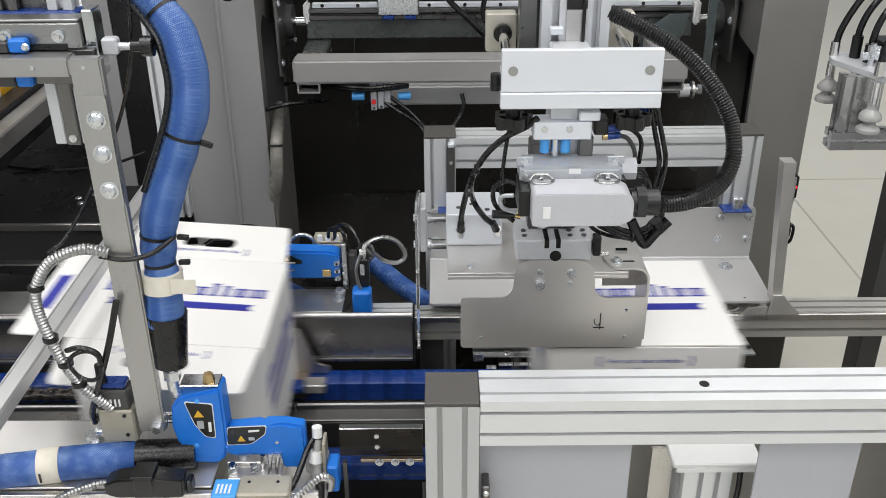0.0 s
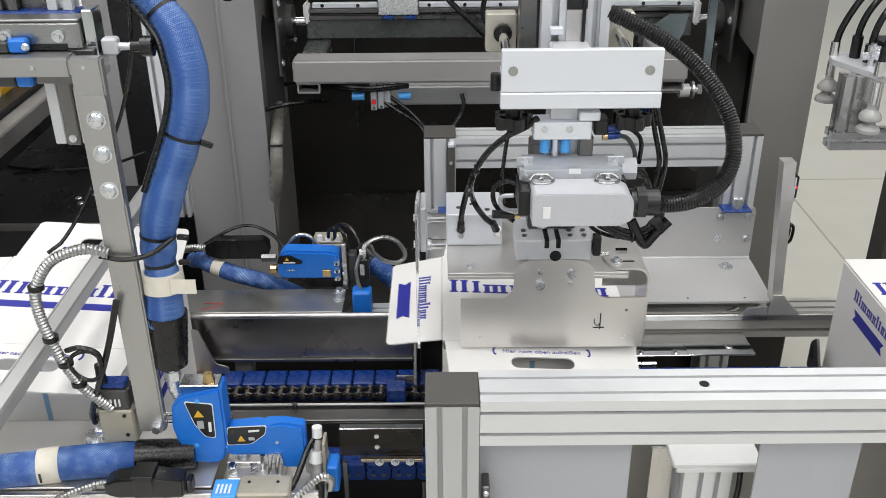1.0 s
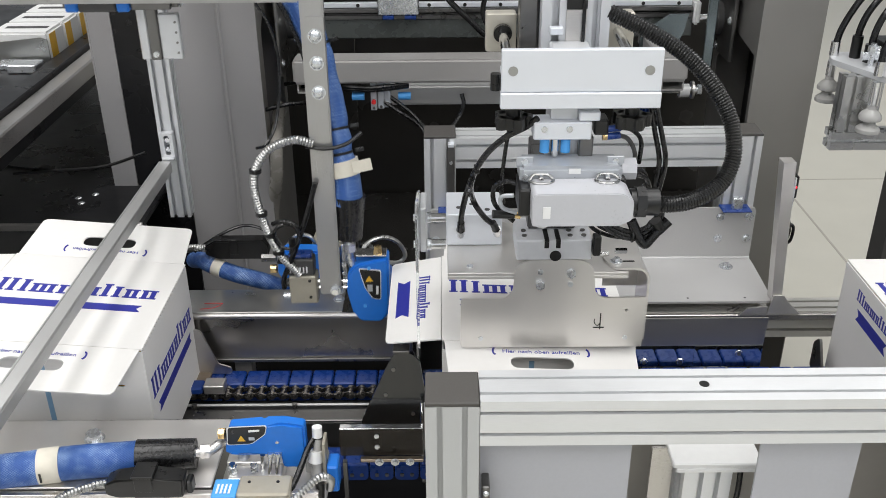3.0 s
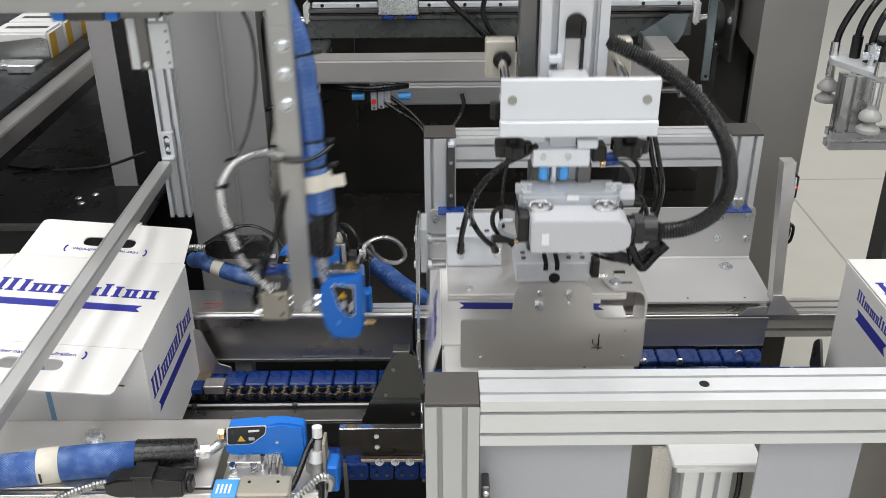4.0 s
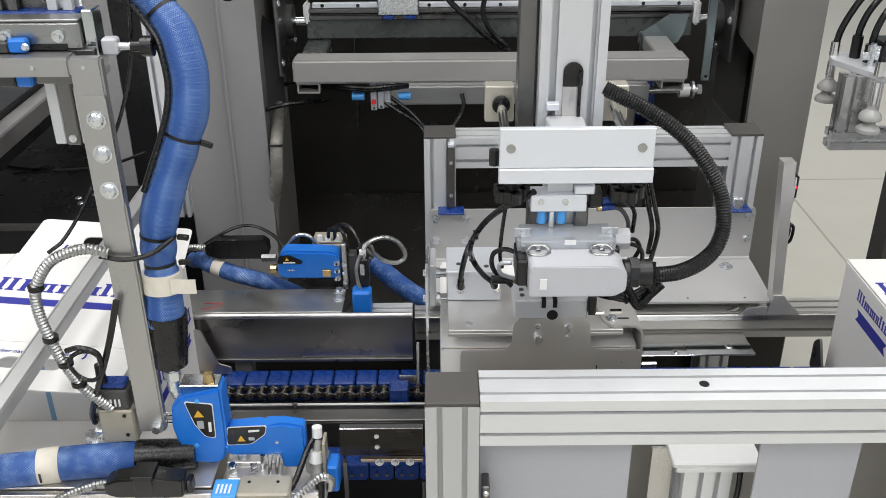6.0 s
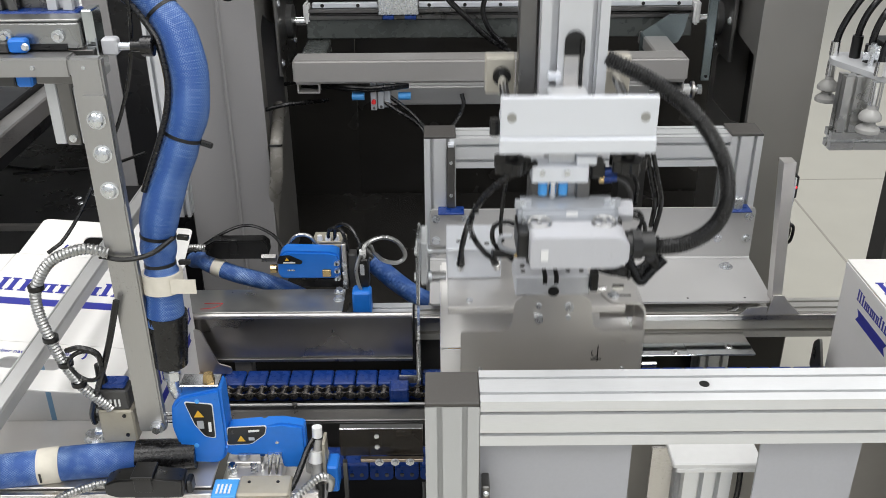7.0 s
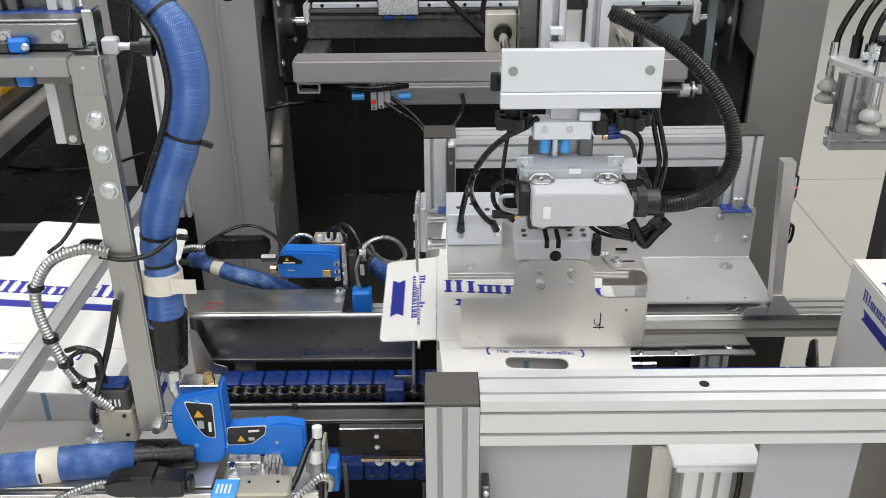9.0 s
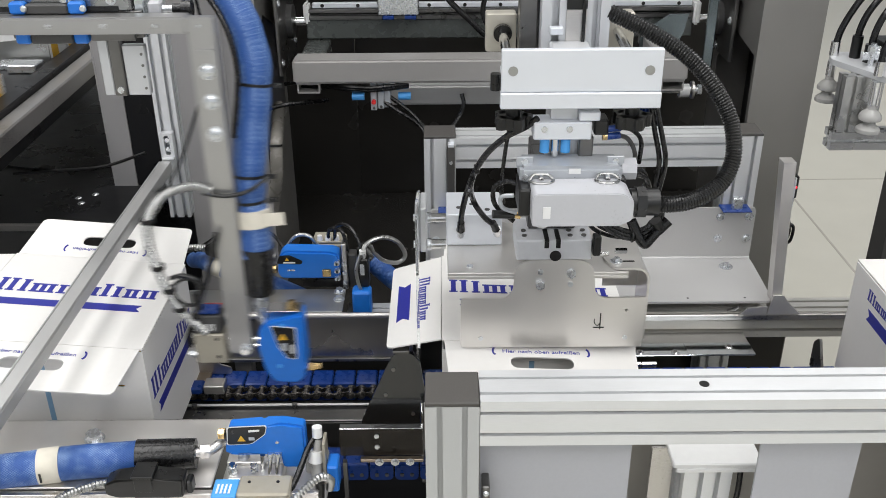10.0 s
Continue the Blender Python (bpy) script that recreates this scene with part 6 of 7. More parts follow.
    for k, (dx, dz) in enumerate(((0, 0), (0.003, -0.006), (-0.002, 0.007))):
        part("bundle_cable", T([(0.262, 1.405, 1.236 + dz), (0.282, 1.402, 1.216 + dz), (0.306, 1.40, 1.205 + dz), (0.330 + dx, 1.40, 1.205 + dz), (0.352 + dx, 1.402, 1.219 + dz), (0.362 + dx, 1.404, 1.244 + dz), (0.360, 1.404, 1.262 + dz)], 0.0042, 10, 7), RUBBER, f)
    part("bundle_tie", C((0.3155, 1.40, 1.204), (0.3185, 1.40, 1.204), 0.0125, None, 14), BLACK, f)
    # chrome nuts of the plugs on the cylinder block, second hose pair and its tie
    part("cable_tie", C((0.0526, 1.4200, 1.3165), (0.0596, 1.4200, 1.3175), 0.0085, None, 12), BLACK, f)
    for y in (1.458, 1.478):
        for x in (0.142, 0.222, 0.246):
            part("block_screw", C((x, y, 1.1752), (x, y, 1.1772), 0.0045, None, 10), STEEL_DARK, f)
    part("module_screw", C((0.292, 1.405, 1.172), (0.312, 1.405, 1.172), 0.0055, None, 6), POLISHED, f)
    sp = part("side_plug", C((0.115, 1.36, 1.262), (0.08, 1.355, 1.266), 0.007, None, 12), BLACK, f)
    part("plug_tip", C((0.125, 1.36, 1.26), (0.115, 1.36, 1.262), 0.0055, None, 10), BRASS, sp)
    vp = part("throttle_valve", C((0.270, 1.435, 1.150), (0.288, 1.435, 1.151), 0.0042, None, 10), POLISHED, f)
    part("throttle_body", B(0.2595, 0.273, 1.43, 1.45, 1.148, 1.185, 0.002), BLACK, f)
    return f, fp, bl


PRESS, FOLD, BLADE = press()


# ---- things beyond the station ----
def sensor_post():
    f = thing("sensor_post", (0.80, 1.98, 0.6), "slim leaning steel post with a small red-lit sensor", "post")
    part("bar", S([(0.8015, 0.7095), (0.8250, 0.7095), (0.8000, 1.1055), (0.7715, 1.1055)], "y", 1.958, 1.992), STEEL_WORN, f)
    s = part("sensor", B(0.8115, 0.825, 1.985, 2.01, 1.005, 1.06, 0.002), BLACK, f)
    part("sensor_bracket", B(0.8114, 0.815, 1.975, 1.984, 0.99, 1.06), ZINC, f)
    lamp = bpy.data.materials.new("red_indicator")
    lamp.use_nodes = True
    b = lamp.node_tree.nodes["Principled BSDF"]
    b.inputs["Base Color"].default_value = b.inputs["Emission Color"].default_value = (0.9, 0.02, 0.03, 1)
    b.inputs["Emission Strength"].default_value = 2.5
    part("indicator", C((0.819, 1.9849, 1.034), (0.819, 1.983, 1.034), 0.003, None, 10), lamp, s)
    part("cable", T([(0.818, 1.99, 1.005), (0.816, 1.99, 0.96), (0.822, 1.985, 0.92), (0.815, 1.985, 0.89), (0.80, 1.99, 0.86)], 0.004, 8, 6), RUBBER, f)
    part("cable_coil", T([(0.812, 1.98, 0.945), (0.826, 1.975, 0.935), (0.824, 1.975, 0.90), (0.812, 1.98, 0.895), (0.812, 1.98, 0.93)], 0.004, 8, 6), RUBBER, f)


sensor_post()


def suction_gripper():
    f = thing("suction_gripper", (0.93, 1.9, 1.15), "hanging suction gripper with milky bellows cups", "gripper")
    part("plate", S(rounded([(0.832, 1.955), (0.90, 1.80), (1.2, 1.80), (1.2, 2.01), (0.85, 2.01)], 0.012), "z", 1.333, 1.345), ALU_PALE, f)
    part("bar", P("x", 0.824, 1.25, 1.88, 1.193, 0.04, 0.04, (0.5,), 0.004, 0.012), GRIP_ALU, f)
    part("upright_block", P("z", 1.2135, 1.3325, 0.852, 1.881, 0.04, 0.04, (0.5,), 0.004, 0.012), GRIP_ALU, f)
    part("upright_block", P("z", 1.2135, 1.3325, 0.8925, 1.881, 0.04, 0.04, (0.5,), 0.004, 0.012), GRIP_ALU, f)
    for x, y in ((0.850, 1.985), (0.882, 1.83)):
        d = 0.0 if y > 1.9 else 0.016
        c = part("suction_cup", C((x, y, 1.30 - d), (x, y, 1.3325), 0.010, None, 14), POLISHED, f)
        bm = bmesh.new()
        rings = [(1.300, 0.010), (1.291, 0.011), (1.286, 0.018), (1.279, 0.0245), (1.273, 0.0265), (1.269, 0.0255), (1.264, 0.013), (1.260, 0.013), (1.256, 0.019), (1.250, 0.0265), (1.244, 0.0275), (1.242, 0.0265)]
        last = None
        for z, r in rings:
            ring = [bm.verts.new((x + 0.88 * r * math.cos(a), y + 0.88 * r * math.sin(a), z - d)) for a in (2 * math.pi * i / 28 for i in range(28))]
            if last:
                for i in range(28):
                    bm.faces.new((last[i - 1], last[i], ring[i], ring[i - 1]))
            else:
                bm.faces.new(ring)
            last = ring
        bm.faces.new(last[::-1])
        part("bellows", bm, SILICONE, c)
        h = part("hose_fitting", C((x, y, 1.345), (x, y, 1.375), 0.0105, 0.0098, 16), POLISHED, c)
    for pts in ([(0.850, 1.985, 1.368), (0.856, 1.985, 1.40), (0.870, 1.985, 1.435), (0.890, 1.985, 1.47), (0.925, 1.985, 1.51), (0.99, 1.985, 1.55)],
                [(0.886, 1.965, 1.385), (0.888, 1.965, 1.41), (0.900, 1.965, 1.445), (0.925, 1.965, 1.48), (0.965, 1.965, 1.51), (1.03, 1.97, 1.54)],
                [(0.902, 1.93, 1.375), (0.905, 1.93, 1.41), (0.917, 1.93, 1.445), (0.945, 1.935, 1.48), (0.99, 1.94, 1.51), (1.05, 1.95, 1.53)],
                [(0.882, 1.83, 1.368), (0.884, 1.832, 1.395), (0.897, 1.835, 1.425), (0.925, 1.84, 1.455), (0.97, 1.85, 1.48)]):
        part("air_hose", T(pts, 0.0072, 12, 8), RUBBER, f)
    part("hose_elbow", C((0.886, 1.965, 1.345), (0.886, 1.965, 1.392), 0.0115, None, 14), BLACK, f)
    part("hose_elbow", C((0.902, 1.93, 1.345), (0.902, 1.93, 1.382), 0.0125, None, 14), BLACK, f)
    part("valve_block", B(0.918, 1.03, 1.895, 1.985, 1.3455, 1.388, 0.004), BLACK, f)
    part("block_screw", C((0.936, 1.895, 1.366), (0.936, 1.891, 1.366), 0.008, None, 6), ZINC, f)
    part("block_ring", C((0.917, 1.92, 1.372), (0.909, 1.92, 1.372), 0.010, None, 14), POLISHED, f)
    part("block_cap", C((0.97, 1.94, 1.3885), (0.97, 1.94, 1.42), 0.03, None, 20), BLACK, f)
    e = part("wing_bolt", C((0.893, 1.90, 1.345), (0.893, 1.90, 1.392), 0.006, None, 12), ZINC, f)
    part("wing_nut", C((0.893, 1.90, 1.375), (0.893, 1.90, 1.387), 0.0105, None, 6), ZINC, e)
    part("wing", B(0.872, 0.914, 1.898, 1.902, 1.357, 1.3735, 0.0018), ZINC, e)
    part("hanger", B(1.10, 1.16, 1.87, 1.93, 1.3455, 6.2, 0.003), ALU, f)
    g = thing("dark_upright", (1.23, 2.3, 0), "dark grey steel upright beside the outfeed", "post")
    part("bar", B(1.20, 1.26, 2.26, 2.34, 0.0, 1.2, 0.003), GREY_DARK, g)


suction_gripper()


def motor_box():
    f = thing("adjusting_motor", (0.45, 1.25, 0.80), "white-topped drive housing under the front rail", "motor")
    part("top_plate", B(0.378, 0.527, 1.205, 1.30, 0.868, 0.878, 0.002), WHITE, f)
    part("lower_plate", B(0.384, 0.522, 1.205, 1.29, 0.858, 0.8675, 0.002), WHITE, f)
    part("profile_body", P("z", 0.30, 0.8575, 0.44, 1.245, 0.08, 0.07, (0.35, 0.7)), ALU, f)
    part("side_plate", B(0.352, 0.392, 1.25, 1.256, 0.30, 0.875, 0.001), STEEL, f)
    part("cable", T([(0.502, 1.235, 0.857), (0.502, 1.23, 0.80), (0.498, 1.23, 0.74), (0.49, 1.23, 0.66)], 0.005, 8, 6), RUBBER, f)
    part("cable_gland", C((0.502, 1.235, 0.848), (0.502, 1.235, 0.8575), 0.009, None, 10), BLACK, f)
    part("bed_foot", B(0.38, 0.50, 1.2, 1.3, 0.0, 0.2995), GREY_DARK, f)


motor_box()

# ---- cartons ----
CW, CD, CH = 0.365, 0.338, 0.28
CY, CZ = 1.642, 0.653
FL = 0.135


def brand_shapes(size):
    """Nine plain blocks of stems that stand where the brand word is printed."""
    bm = bmesh.new()
    x = 0.0
    for w, h, n in ((0.86, 1.0, 2), (0.36, 0.95, 1), (1.0, 0.68, 3), (1.0, 0.68, 3), (0.56, 0.68, 2), (0.34, 1.0, 1), (0.40, 0.84, 1), (0.58, 0.68, 2), (0.66, 0.68, 2)):
        stem = min(0.20, w / n * 0.62)
        for k in range(n):
            cx = x + (k + 0.5) * w / n
            B((cx - stem / 2) * size, (cx + stem / 2) * size, 0, h * size, 0, 0.0006, 0, 1, bm)
            for foot in (0.0, h - 0.09):
                for side in (-1, 1):
                    e = cx + side * stem / 2
                    B(min(e, e + side * 0.07) * size, max(e, e + side * 0.07) * size, foot * size, (foot + 0.09) * size, 0, 0.0006, 0, 1, bm)
        x += w + 0.10
    for v in bm.verts:
        v.co.x -= x * size / 2
    return bm


def ribbon(L, h):
    return S([(-L / 2, 0), (L / 2, 0), (L / 2 - 0.4 * h, h / 2), (L / 2, h), (-L / 2, h), (-L / 2 + 0.4 * h, h / 2)], "z", 0, 0.0006)


def placed(bm, m):
    bmesh.ops.transform(bm, matrix=m, verts=bm.verts)
    return bm


def carton():
    x0, x1, y0, y1, z0, z1 = -CW / 2, CW / 2, CY - CD / 2, CY + CD / 2, CZ, CZ + CH
    t = 0.003
    f = thing("carton", (0, CY, CZ), "white cardboard carton with blue print and a hinged lid", "carton", "cartons on the conveyor")
    part("base", B(x0, x1, y0, y1, z0, z0 + t), CARD, f)
    part("front_wall", [(S([(x0, z0 + 0.115), (x1, z0 + 0.115), (x1, z1 - 0.004), (x0, z1 - 0.004)], "y", y0, y0 + t, [slot(-0.09, z1 - 0.08, 0.075, 0.005, 2), slot(0.10, z1 - 0.08, 0.075, 0.005, 2)]), CARD),
                        (B(x0 + 0.165, x0 + 0.175, y0 - 0.0006, y0 - 0.0002, z0 + 0.116, z1 - 0.03), INK_PALE)], None, f)
    part("tray_front", B(x0, x1, y0, y0 + t, z0 + t, z0 + 0.1148), CARD_IN, f, "raw brown board of the lower front")
    part("back_wall", B(x0, x1, y1 - t, y1, z0 + t, z1 - 0.004), CARD, f)
    part("left_wall", B(x0, x0 + t, y0 + t, y1 - t, z0 + t, z1 - 0.004), CARD, f)
    side = pose(x1 + 0.0002, CY, z0 + 0.155) @ pose(0, 0, 0, 90, 0, 90)
    teeth = bmesh.new()
    for k in range(24):
        y = y0 + 0.012 + k * (CD - 0.024) / 23
        B(x1 - t, x1 + 0.0008, y - 0.0035, y + 0.0035, z1 - 0.0045, z1 + 0.0012, 0, 1, teeth)
    part("right_wall", [(B(x1 - t, x1, y0 + t, y1 - t, z0 + t, z1 - 0.004), CARD), (teeth, CARD),
                        (placed(brand_shapes(0.046), side), INK), (placed(ribbon(0.26, 0.022), side @ pose(0, -0.045, 0)), INK)], None, f)
    for i in range(4):
        for j in range(3):
            px, py = x0 + 0.012 + i * 0.0855, y0 + 0.012 + j * 0.105
            part("pack", B(px, px + 0.083, py, py + 0.102, z0 + t, z0 + 0.23, 0.006, 1), YELLOW, f, "yellow flour pack standing inside" if i == j == 0 else "")
    # lid hinged on the right top edge
    lid_print = pose(-0.003, CY + 0.012, z1 + 0.0033)
    outline = [(x0, y0), (x1, y0), (x1, y1), (x0, y1)]
    lid = part("lid", [(S(outline, "z", z1, z1 + t), CARD), (placed(brand_shapes(0.050), lid_print), INK),
                       (placed(ribbon(0.288, 0.024), lid_print @ pose(0, -0.052, 0)), INK)], None, f, "white printed lid panel", origin=(x1, CY, z1))
    zt = z1 + 0.0012

    def note(y, turn):
        out = [(placed(text_mesh("Hier nach oben aufreißen", 0.0140), pose(0, y, zt + 0.0023, 0, 0, turn)), INK)]
        for s in (-1, 1):
            arc = [(s * (0.084 + 0.005 * math.cos(a)), y + 0.011 * math.sin(a), zt + 0.0022) for a in (-1.4, -0.7, 0, 0.7, 1.4)]
            out.append((T(arc, 0.0018, 6, 3), INK))
        return out
    wf = CW / 2 - 0.004
    front = rounded([(-wf, y0 - 0.001), (-wf + 0.01, y0 - FL), (wf - 0.01, y0 - FL), (wf, y0 - 0.001)], [0, 0.014, 0.014, 0])
    ff = part("front_flap", [(S(front, "z", zt - 0.001, zt + 0.0018, [slot(0, y0 - 0.062, 0.115, 0.034, 4)]), CARD)] + note(y0 - 0.030, 0), None, lid, origin=(0, y0, z1))
    back = rounded([(-wf, y1 + 0.001), (wf, y1 + 0.001), (wf - 0.01, y1 + FL), (-wf + 0.01, y1 + FL)], [0, 0, 0.014, 0.014])
    bf = part("back_flap", [(S(back, "z", zt - 0.001, zt + 0.0018, [slot(0, y1 + 0.062, 0.115, 0.034, 4)]), CARD)] + note(y1 + 0.030, 180), None, lid, origin=(0, y1, z1))
    left = rounded([(x0 - 0.001, y0 + 0.004), (x0 - 0.001, y1 - 0.004), (x0 - 0.108, y1 - 0.012), (x0 - 0.108, y0 + 0.012)], [0, 0, 0.012, 0.012])
    lp = pose(x0 - 0.062, CY, zt + 0.002) @ pose(0, 0, 0, 0, 0, -90)
    lf = part("left_flap", [(S(left, "z", zt - 0.001, zt + 0.0018), CARD), (placed(brand_shapes(0.026), lp @ pose(0, 0.012, 0)), INK), (placed(ribbon(0.145, 0.026), lp @ pose(0, -0.030, 0)), INK)], None, lid, origin=(x0, CY, z1))
    return f


CARTON = carton()
CARTONS = [CARTON] + [copy_thing(CARTON, pose(0, CY, CZ)) for _ in range(3)]


# ---- what moves ----
def child(ob, name):
    return next(c for c in ob.children_recursive if c.name.split(".")[0] == name)


PA, PB, PC = -0.750, 0.166, 1.075
# travel within one conveyor step, against the time from its start
STEP_ROWS = [(0.0, 0.0), (0.1, 0.012), (0.2, 0.05), (0.3, 0.115), (0.4, 0.20), (0.5, 0.285), (0.6, 0.370), (0.8, 0.535), (1.0, 0.695), (1.1, 0.770), (1.2, 0.835), (1.3, 0.885), (1.4, 0.907), (1.6, 0.917)]
S1, S2 = -0.43, 7.60


def travel(t):
    """How far the chain has gone since before the first step."""
    total = 0.0
    for s in (S1, S2):
        u = t - s
        if u >= 1.6:
            total += STEP
        elif u > 0:
            for (a, p), (b, q) in zip(STEP_ROWS, STEP_ROWS[1:]):
                if a <= u <= b:
                    total += p + (q - p) * (u - a) / (b - a)
                    break
    return total


def key_times():
    ts = {0.0, 10.0, 1.7, 1.9, 2.2, 3.0, 5.0, 7.0, 7.5}
    for s in (S1, S2):
        for u, _ in STEP_ROWS:
            if 0 <= s + u <= 10:
                ts.add(round(s + u, 3))
    return sorted(ts)


def glide(rows, t):
    for (a, p), (b, q) in zip(rows, rows[1:]):
        if t <= b:
            u = 0 if b == a else max(0.0, (t - a) / (b - a))
            return tuple(x + (y - x) * u for x, y in zip(p, q)) if isinstance(p, tuple) else p + (q - p) * u
    return rows[-1][1]


PRESS_ROWS = [(0.0, 0.0), (3.75, 0.0), (3.85, -0.010), (3.9, -0.022), (4.0, -0.044), (4.1, -0.076), (4.2, -0.101), (4.3, -0.113), (4.4, -0.119), (4.5, -0.12), (6.75, -0.12), (6.8, -0.119), (6.9, -0.103), (7.0, -0.071), (7.1, -0.036), (7.2, -0.010), (7.3, 0.0), (10.0, 0.0)]
ARM_ROWS = [(0, 0.000, 0.000), (1.4, 0.000, 0.000), (1.5, 0.000, 0.007), (1.6, 0.001, 0.062), (1.7, -0.003, 0.131), (1.8, -0.001, 0.181), (1.9, 0.020, 0.217), (2.0, 0.046, 0.235), (2.1, 0.105, 0.236), (2.2, 0.161, 0.242), (2.3, 0.213, 0.243), (2.4, 0.256, 0.242), (2.5, 0.263, 0.251), (2.6, 0.263, 0.275), (2.7, 0.262, 0.341), (3.0, 0.258, 0.467), (3.2, 0.259, 0.514), (3.8, 0.259, 0.514), (3.9, 0.236, 0.452), (4.0, 0.207, 0.398), (4.1, 0.159, 0.281), (4.2, 0.125, 0.224), (4.3, 0.094, 0.164), (4.4, 0.052, 0.081), (4.5, 0.022, 0.047), (4.6, 0.010, 0.022), (4.7, 0.004, 0.006), (4.9, 0.000, 0.000), (9.35, 0.000, 0.000), (9.45, 0.000, 0.015), (9.5, -0.001, 0.048), (9.6, -0.001, 0.092), (9.7, -0.001, 0.156), (9.8, 0.012, 0.209), (9.9, 0.051, 0.232), (10, 0.107, 0.239)]


def motions():
    ts = key_times()
    base = [PC - STEP - 0.001, PA, PA - STEP, PA - 2 * STEP]
    base[0] = PB
    for k, box in enumerate(CARTONS):
        rows = []
        for t in ts:
            d = travel(t)
            shift = -0.010 if k == 0 else 0.0
            if k in (1, 2):
                # the carton settles a little further on at the press
                shift = 0.012 * max(0.0, min(1.0, (d - (k - 1) * STEP - 0.3) / 0.4))
            if k == 1:
                shift += glide([(0.0, 0.0), (0.8, 0.0), (1.1, 0.011), (1.9, 0.011), (2.2, 0.0), (10.0, 0.0)], t)
            rows.append((t, pose(base[k] + d + shift, CY, CZ)))
        walk(box, rows)
        lid, ff, bf, lf = (child(box, n) for n in ("lid", "front_flap", "back_flap", "left_flap"))
        lo, fo, bo, lfo = (o.location.copy() for o in (lid, ff, bf, lf))
        if k == 0:
            lid_rows, flap_rows = [(0.0, 0.0), (10.0, 0.0)], [(0.0, 90.0), (10.0, 90.0)]
        elif k == 1:
            lid_rows = [(0.0, 4.5), (0.4, 4.2), (0.9, 2.5), (3.8, 2.5), (4.05, 0.5), (4.3, 0.0), (10.0, 0.0)]
            flap_rows = [(0.0, 3.0), (3.8, 3.0), (3.9, 20.0), (4.0, 76.0), (4.1, 88.0), (4.25, 90.0), (10.0, 90.0)]
        elif k == 2:
            lid_rows = [(0.0, 90.0), (0.57, 90.0), (0.67, 84.0), (0.77, 50.0), (0.87, 14.0), (0.97, 4.0), (1.3, 3.5), (1.9, 5.0), (7.6, 5.0), (8.4, 4.5), (8.9, 2.5), (10.0, 2.5)]
            flap_rows = [(0.0, 3.0), (10.0, 3.0)]
        else:
            lid_rows = [(0.0, 90.0), (8.6, 90.0), (8.7, 84.0), (8.8, 50.0), (8.9, 14.0), (9.0, 4.0), (9.3, 3.5), (9.9, 5.0), (10.0, 5.0)]
            flap_rows = [(0.0, 3.0), (10.0, 3.0)]
        left_rows = flap_rows
        if k == 1:
            left_rows = [(0.0, 3.0), (0.8, 3.0), (1.2, 20.0), (1.9, 20.0), (2.2, 10.0), (3.8, 10.0), (3.9, 25.0), (4.0, 76.0), (4.1, 88.0), (4.25, 90.0), (10.0, 90.0)]
        elif k == 2:
            left_rows = [(0.0, 3.0), (8.85, 3.0), (9.25, 20.0), (9.9, 20.0), (10.0, 16.0)]
        walk(lid, [(t, Matrix.Translation(lo) @ pose(0, 0, 0, 0, a, 0)) for t, a in lid_rows])
        walk(ff, [(t, Matrix.Translation(fo) @ pose(0, 0, 0, a, 0, 0)) for t, a in flap_rows])
        walk(bf, [(t, Matrix.Translation(bo) @ pose(0, 0, 0, -(a if a > 3 else -9), 0, 0)) for t, a in flap_rows])
        walk(lf, [(t, Matrix.Translation(lfo) @ pose(0, 0, 0, 0, -a, 0)) for t, a in left_rows])
    for p, q in zip(PACKS_LEAVING, PACKS_COMING):
        o = ORG[p]
        walk(p, [(t, Matrix.Translation(o + Vector((0, d, 0)))) for t, d in ((0, 0), (1.85, 0), (1.95, -0.02), (2.05, -0.10), (2.2, -0.28), (2.35, -0.40), (10, -0.40))])
        walk(q, [(t, Matrix.Translation(o + Vector((x, d, 0)))) for t, x, d in ((0, -0.4, 0), (7.05, -0.4, 0), (7.3, -0.22, 0), (7.6, 0, 0), (9.8, 0, -0.01), (9.9, 0, -0.08), (10, 0, -0.25))])
    for ch in (CHAIN_REAR, CHAIN_FRONT):
        o = ch.location.copy()
        walk(ch, [(t, Matrix.Translation(o + Vector((travel(t) - STEP, 0, 0)))) for t in ts])
    o = PRESS.location.copy()
    walk(PRESS, [(t, Matrix.Translation(o + Vector((0, 0, d)))) for t, d in PRESS_ROWS])
    o = BLADE.location.copy()
    walk(BLADE, [(t, Matrix.Translation(o + Vector((0, 0, d)))) for t, d in ((0, 0), (4.05, 0), (4.25, 0.007), (6.85, 0.007), (7.05, 0), (10, 0))])
    o = FOLD.location.copy()
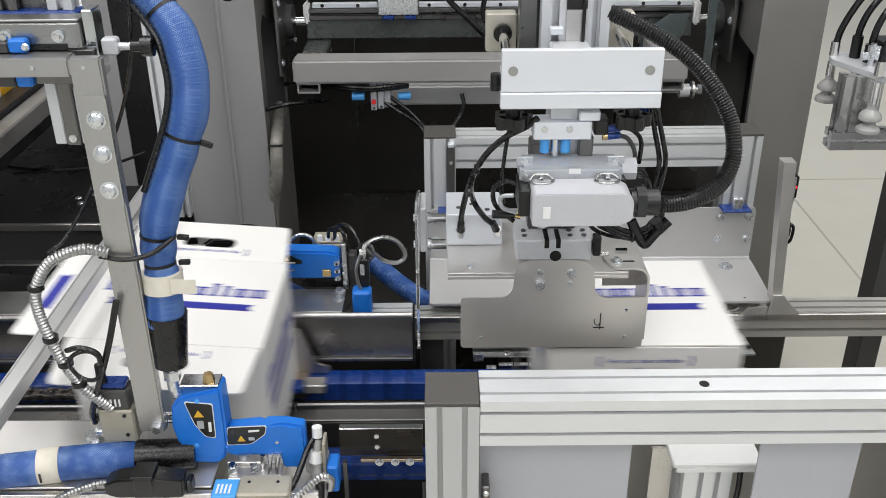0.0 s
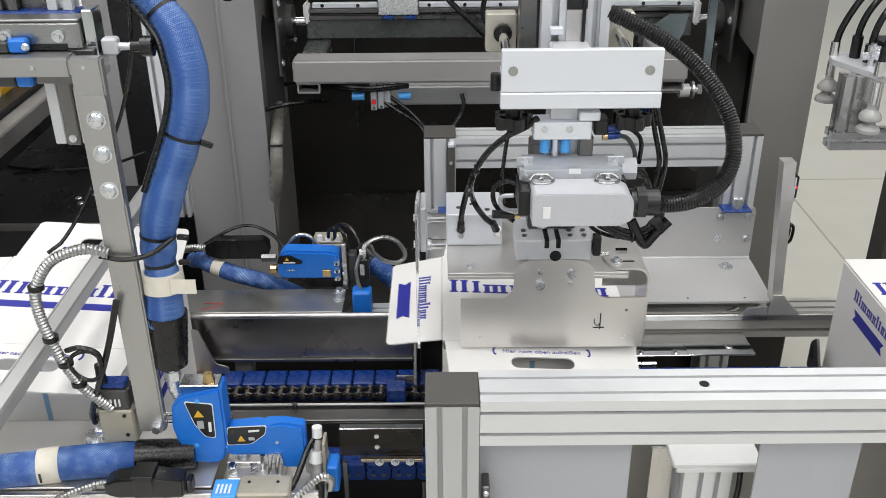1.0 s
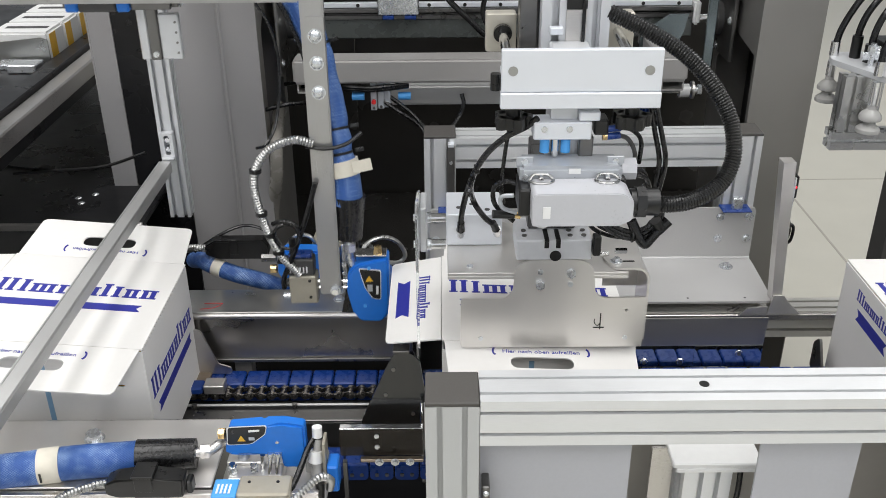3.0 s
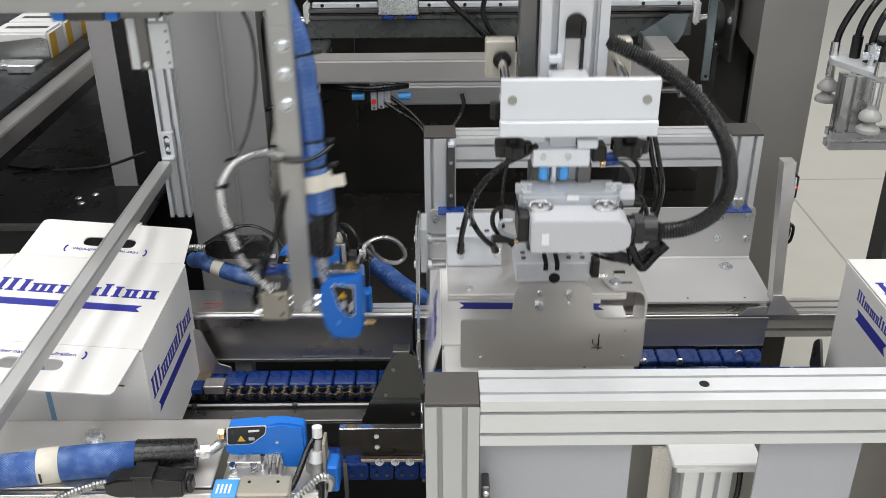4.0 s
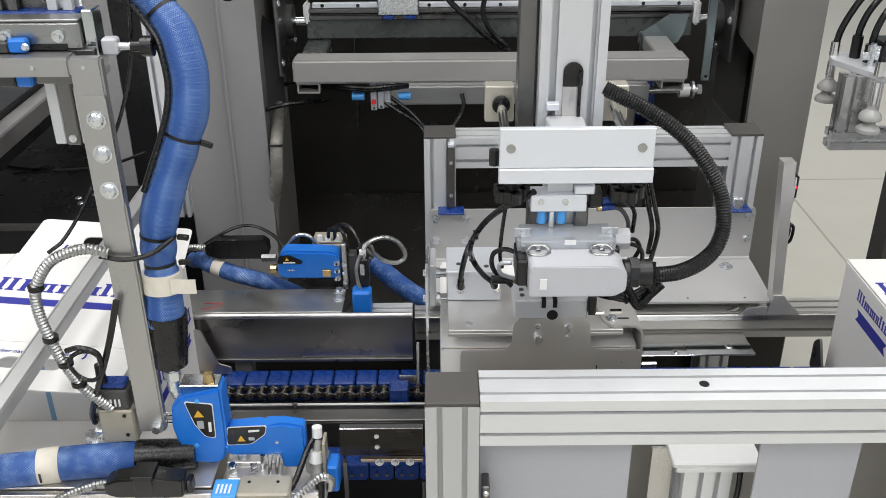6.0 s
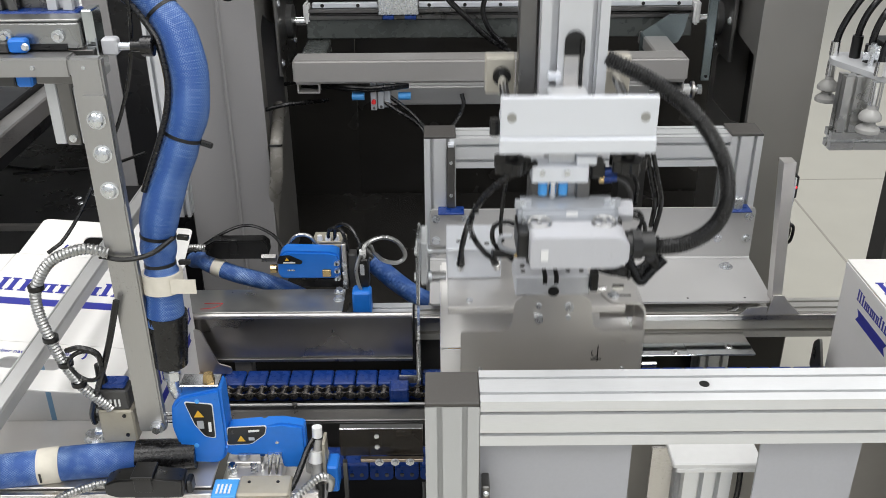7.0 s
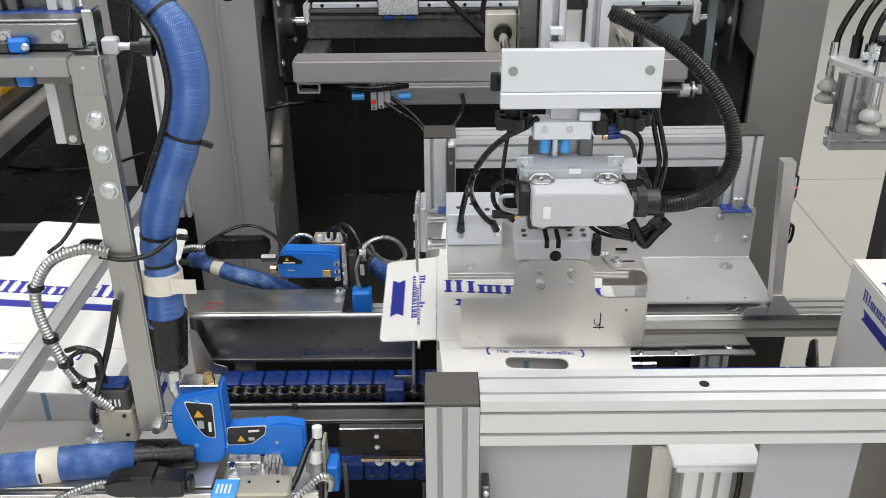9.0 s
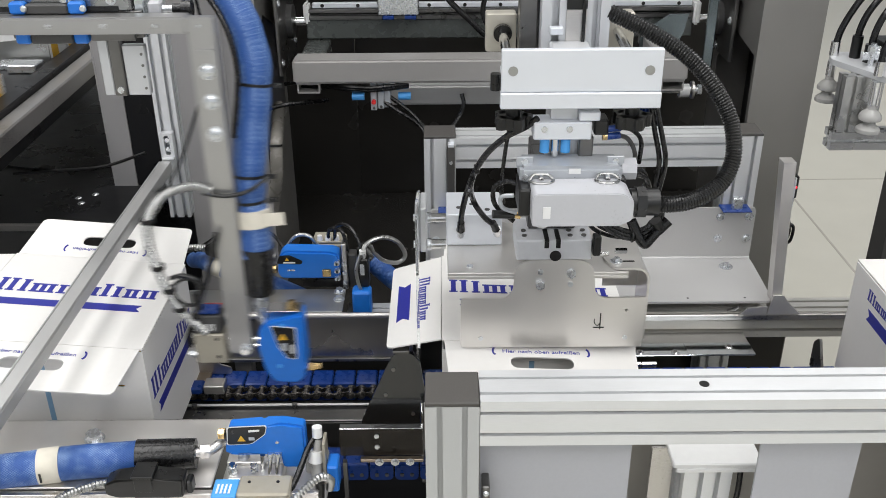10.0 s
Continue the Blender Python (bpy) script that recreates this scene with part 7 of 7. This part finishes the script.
    walk(FOLD, [(t, Matrix.Translation(o + Vector((d, 0, 0)))) for t, d in ((0, 0), (4.2, 0), (4.4, 0.016), (6.7, 0.016), (6.9, 0.0), (10, 0))])
    o = PLOUGH.location.copy()
    walk(PLOUGH, [(t, Matrix.Translation(o + Vector((0, 0, d)))) for t, d in ((0, -0.2), (1.4, -0.2), (1.5, -0.17), (1.6, -0.125), (1.7, -0.062), (1.8, -0.006), (1.9, 0), (4.9, 0), (5.0, -0.012), (5.1, -0.058), (5.2, -0.105), (5.3, -0.16), (5.4, -0.2), (9.4, -0.2), (9.5, -0.16), (9.6, -0.11), (9.7, -0.05), (9.8, -0.004), (9.9, 0), (10, 0))])
    o = LEAF.location.copy()
    walk(LEAF, [(t, Matrix.Translation(o) @ pose(0, 0, 0, a, 0, 0)) for t, a in ((0, -3.7), (2.1, -3.7), (2.2, 0), (2.3, 9), (2.4, 22), (2.5, 37), (2.6, 60), (2.7, 87), (2.8, 89.7), (4.8, 89.7), (4.9, 84), (5.0, 66), (5.1, 36), (5.2, 10), (5.3, -2), (5.4, -3.7), (10, -3.7))])
    o = ARM.location.copy()
    walk(ARM, [(t, Matrix.Translation(o + Vector((x, y, 0)))) for t, x, y in ARM_ROWS])
    o = SLIDE.location.copy()
    walk(SLIDE, [(t, Matrix.Translation(o + Vector((0, y, 0)))) for t, x, y in ARM_ROWS])
    for t_list in (sorted({0.0, 10.0, *(r[0] for r in ARM_ROWS)}),):
        poses = []
        for t in t_list:
            x = glide([(r[0], r[1]) for r in ARM_ROWS], t)
            poses.append(hose_poses(max(0.0, min(1.0, x / 0.27))))
        for k, ob in enumerate(HOSE):
            walk(ob, [(t, p[k]) for t, p in zip(t_list, poses)])
        poses = [hose_poses(max(0.0, min(1.0, glide([(r[0], r[1]) for r in ARM_ROWS], t) / 0.263)), CABLE_HOME, CABLE_OUT, CABLE_N) for t in t_list]
        for k, ob in enumerate(CABLE):
            walk(ob, [(t, p[k]) for t, p in zip(t_list, poses)])


motions()
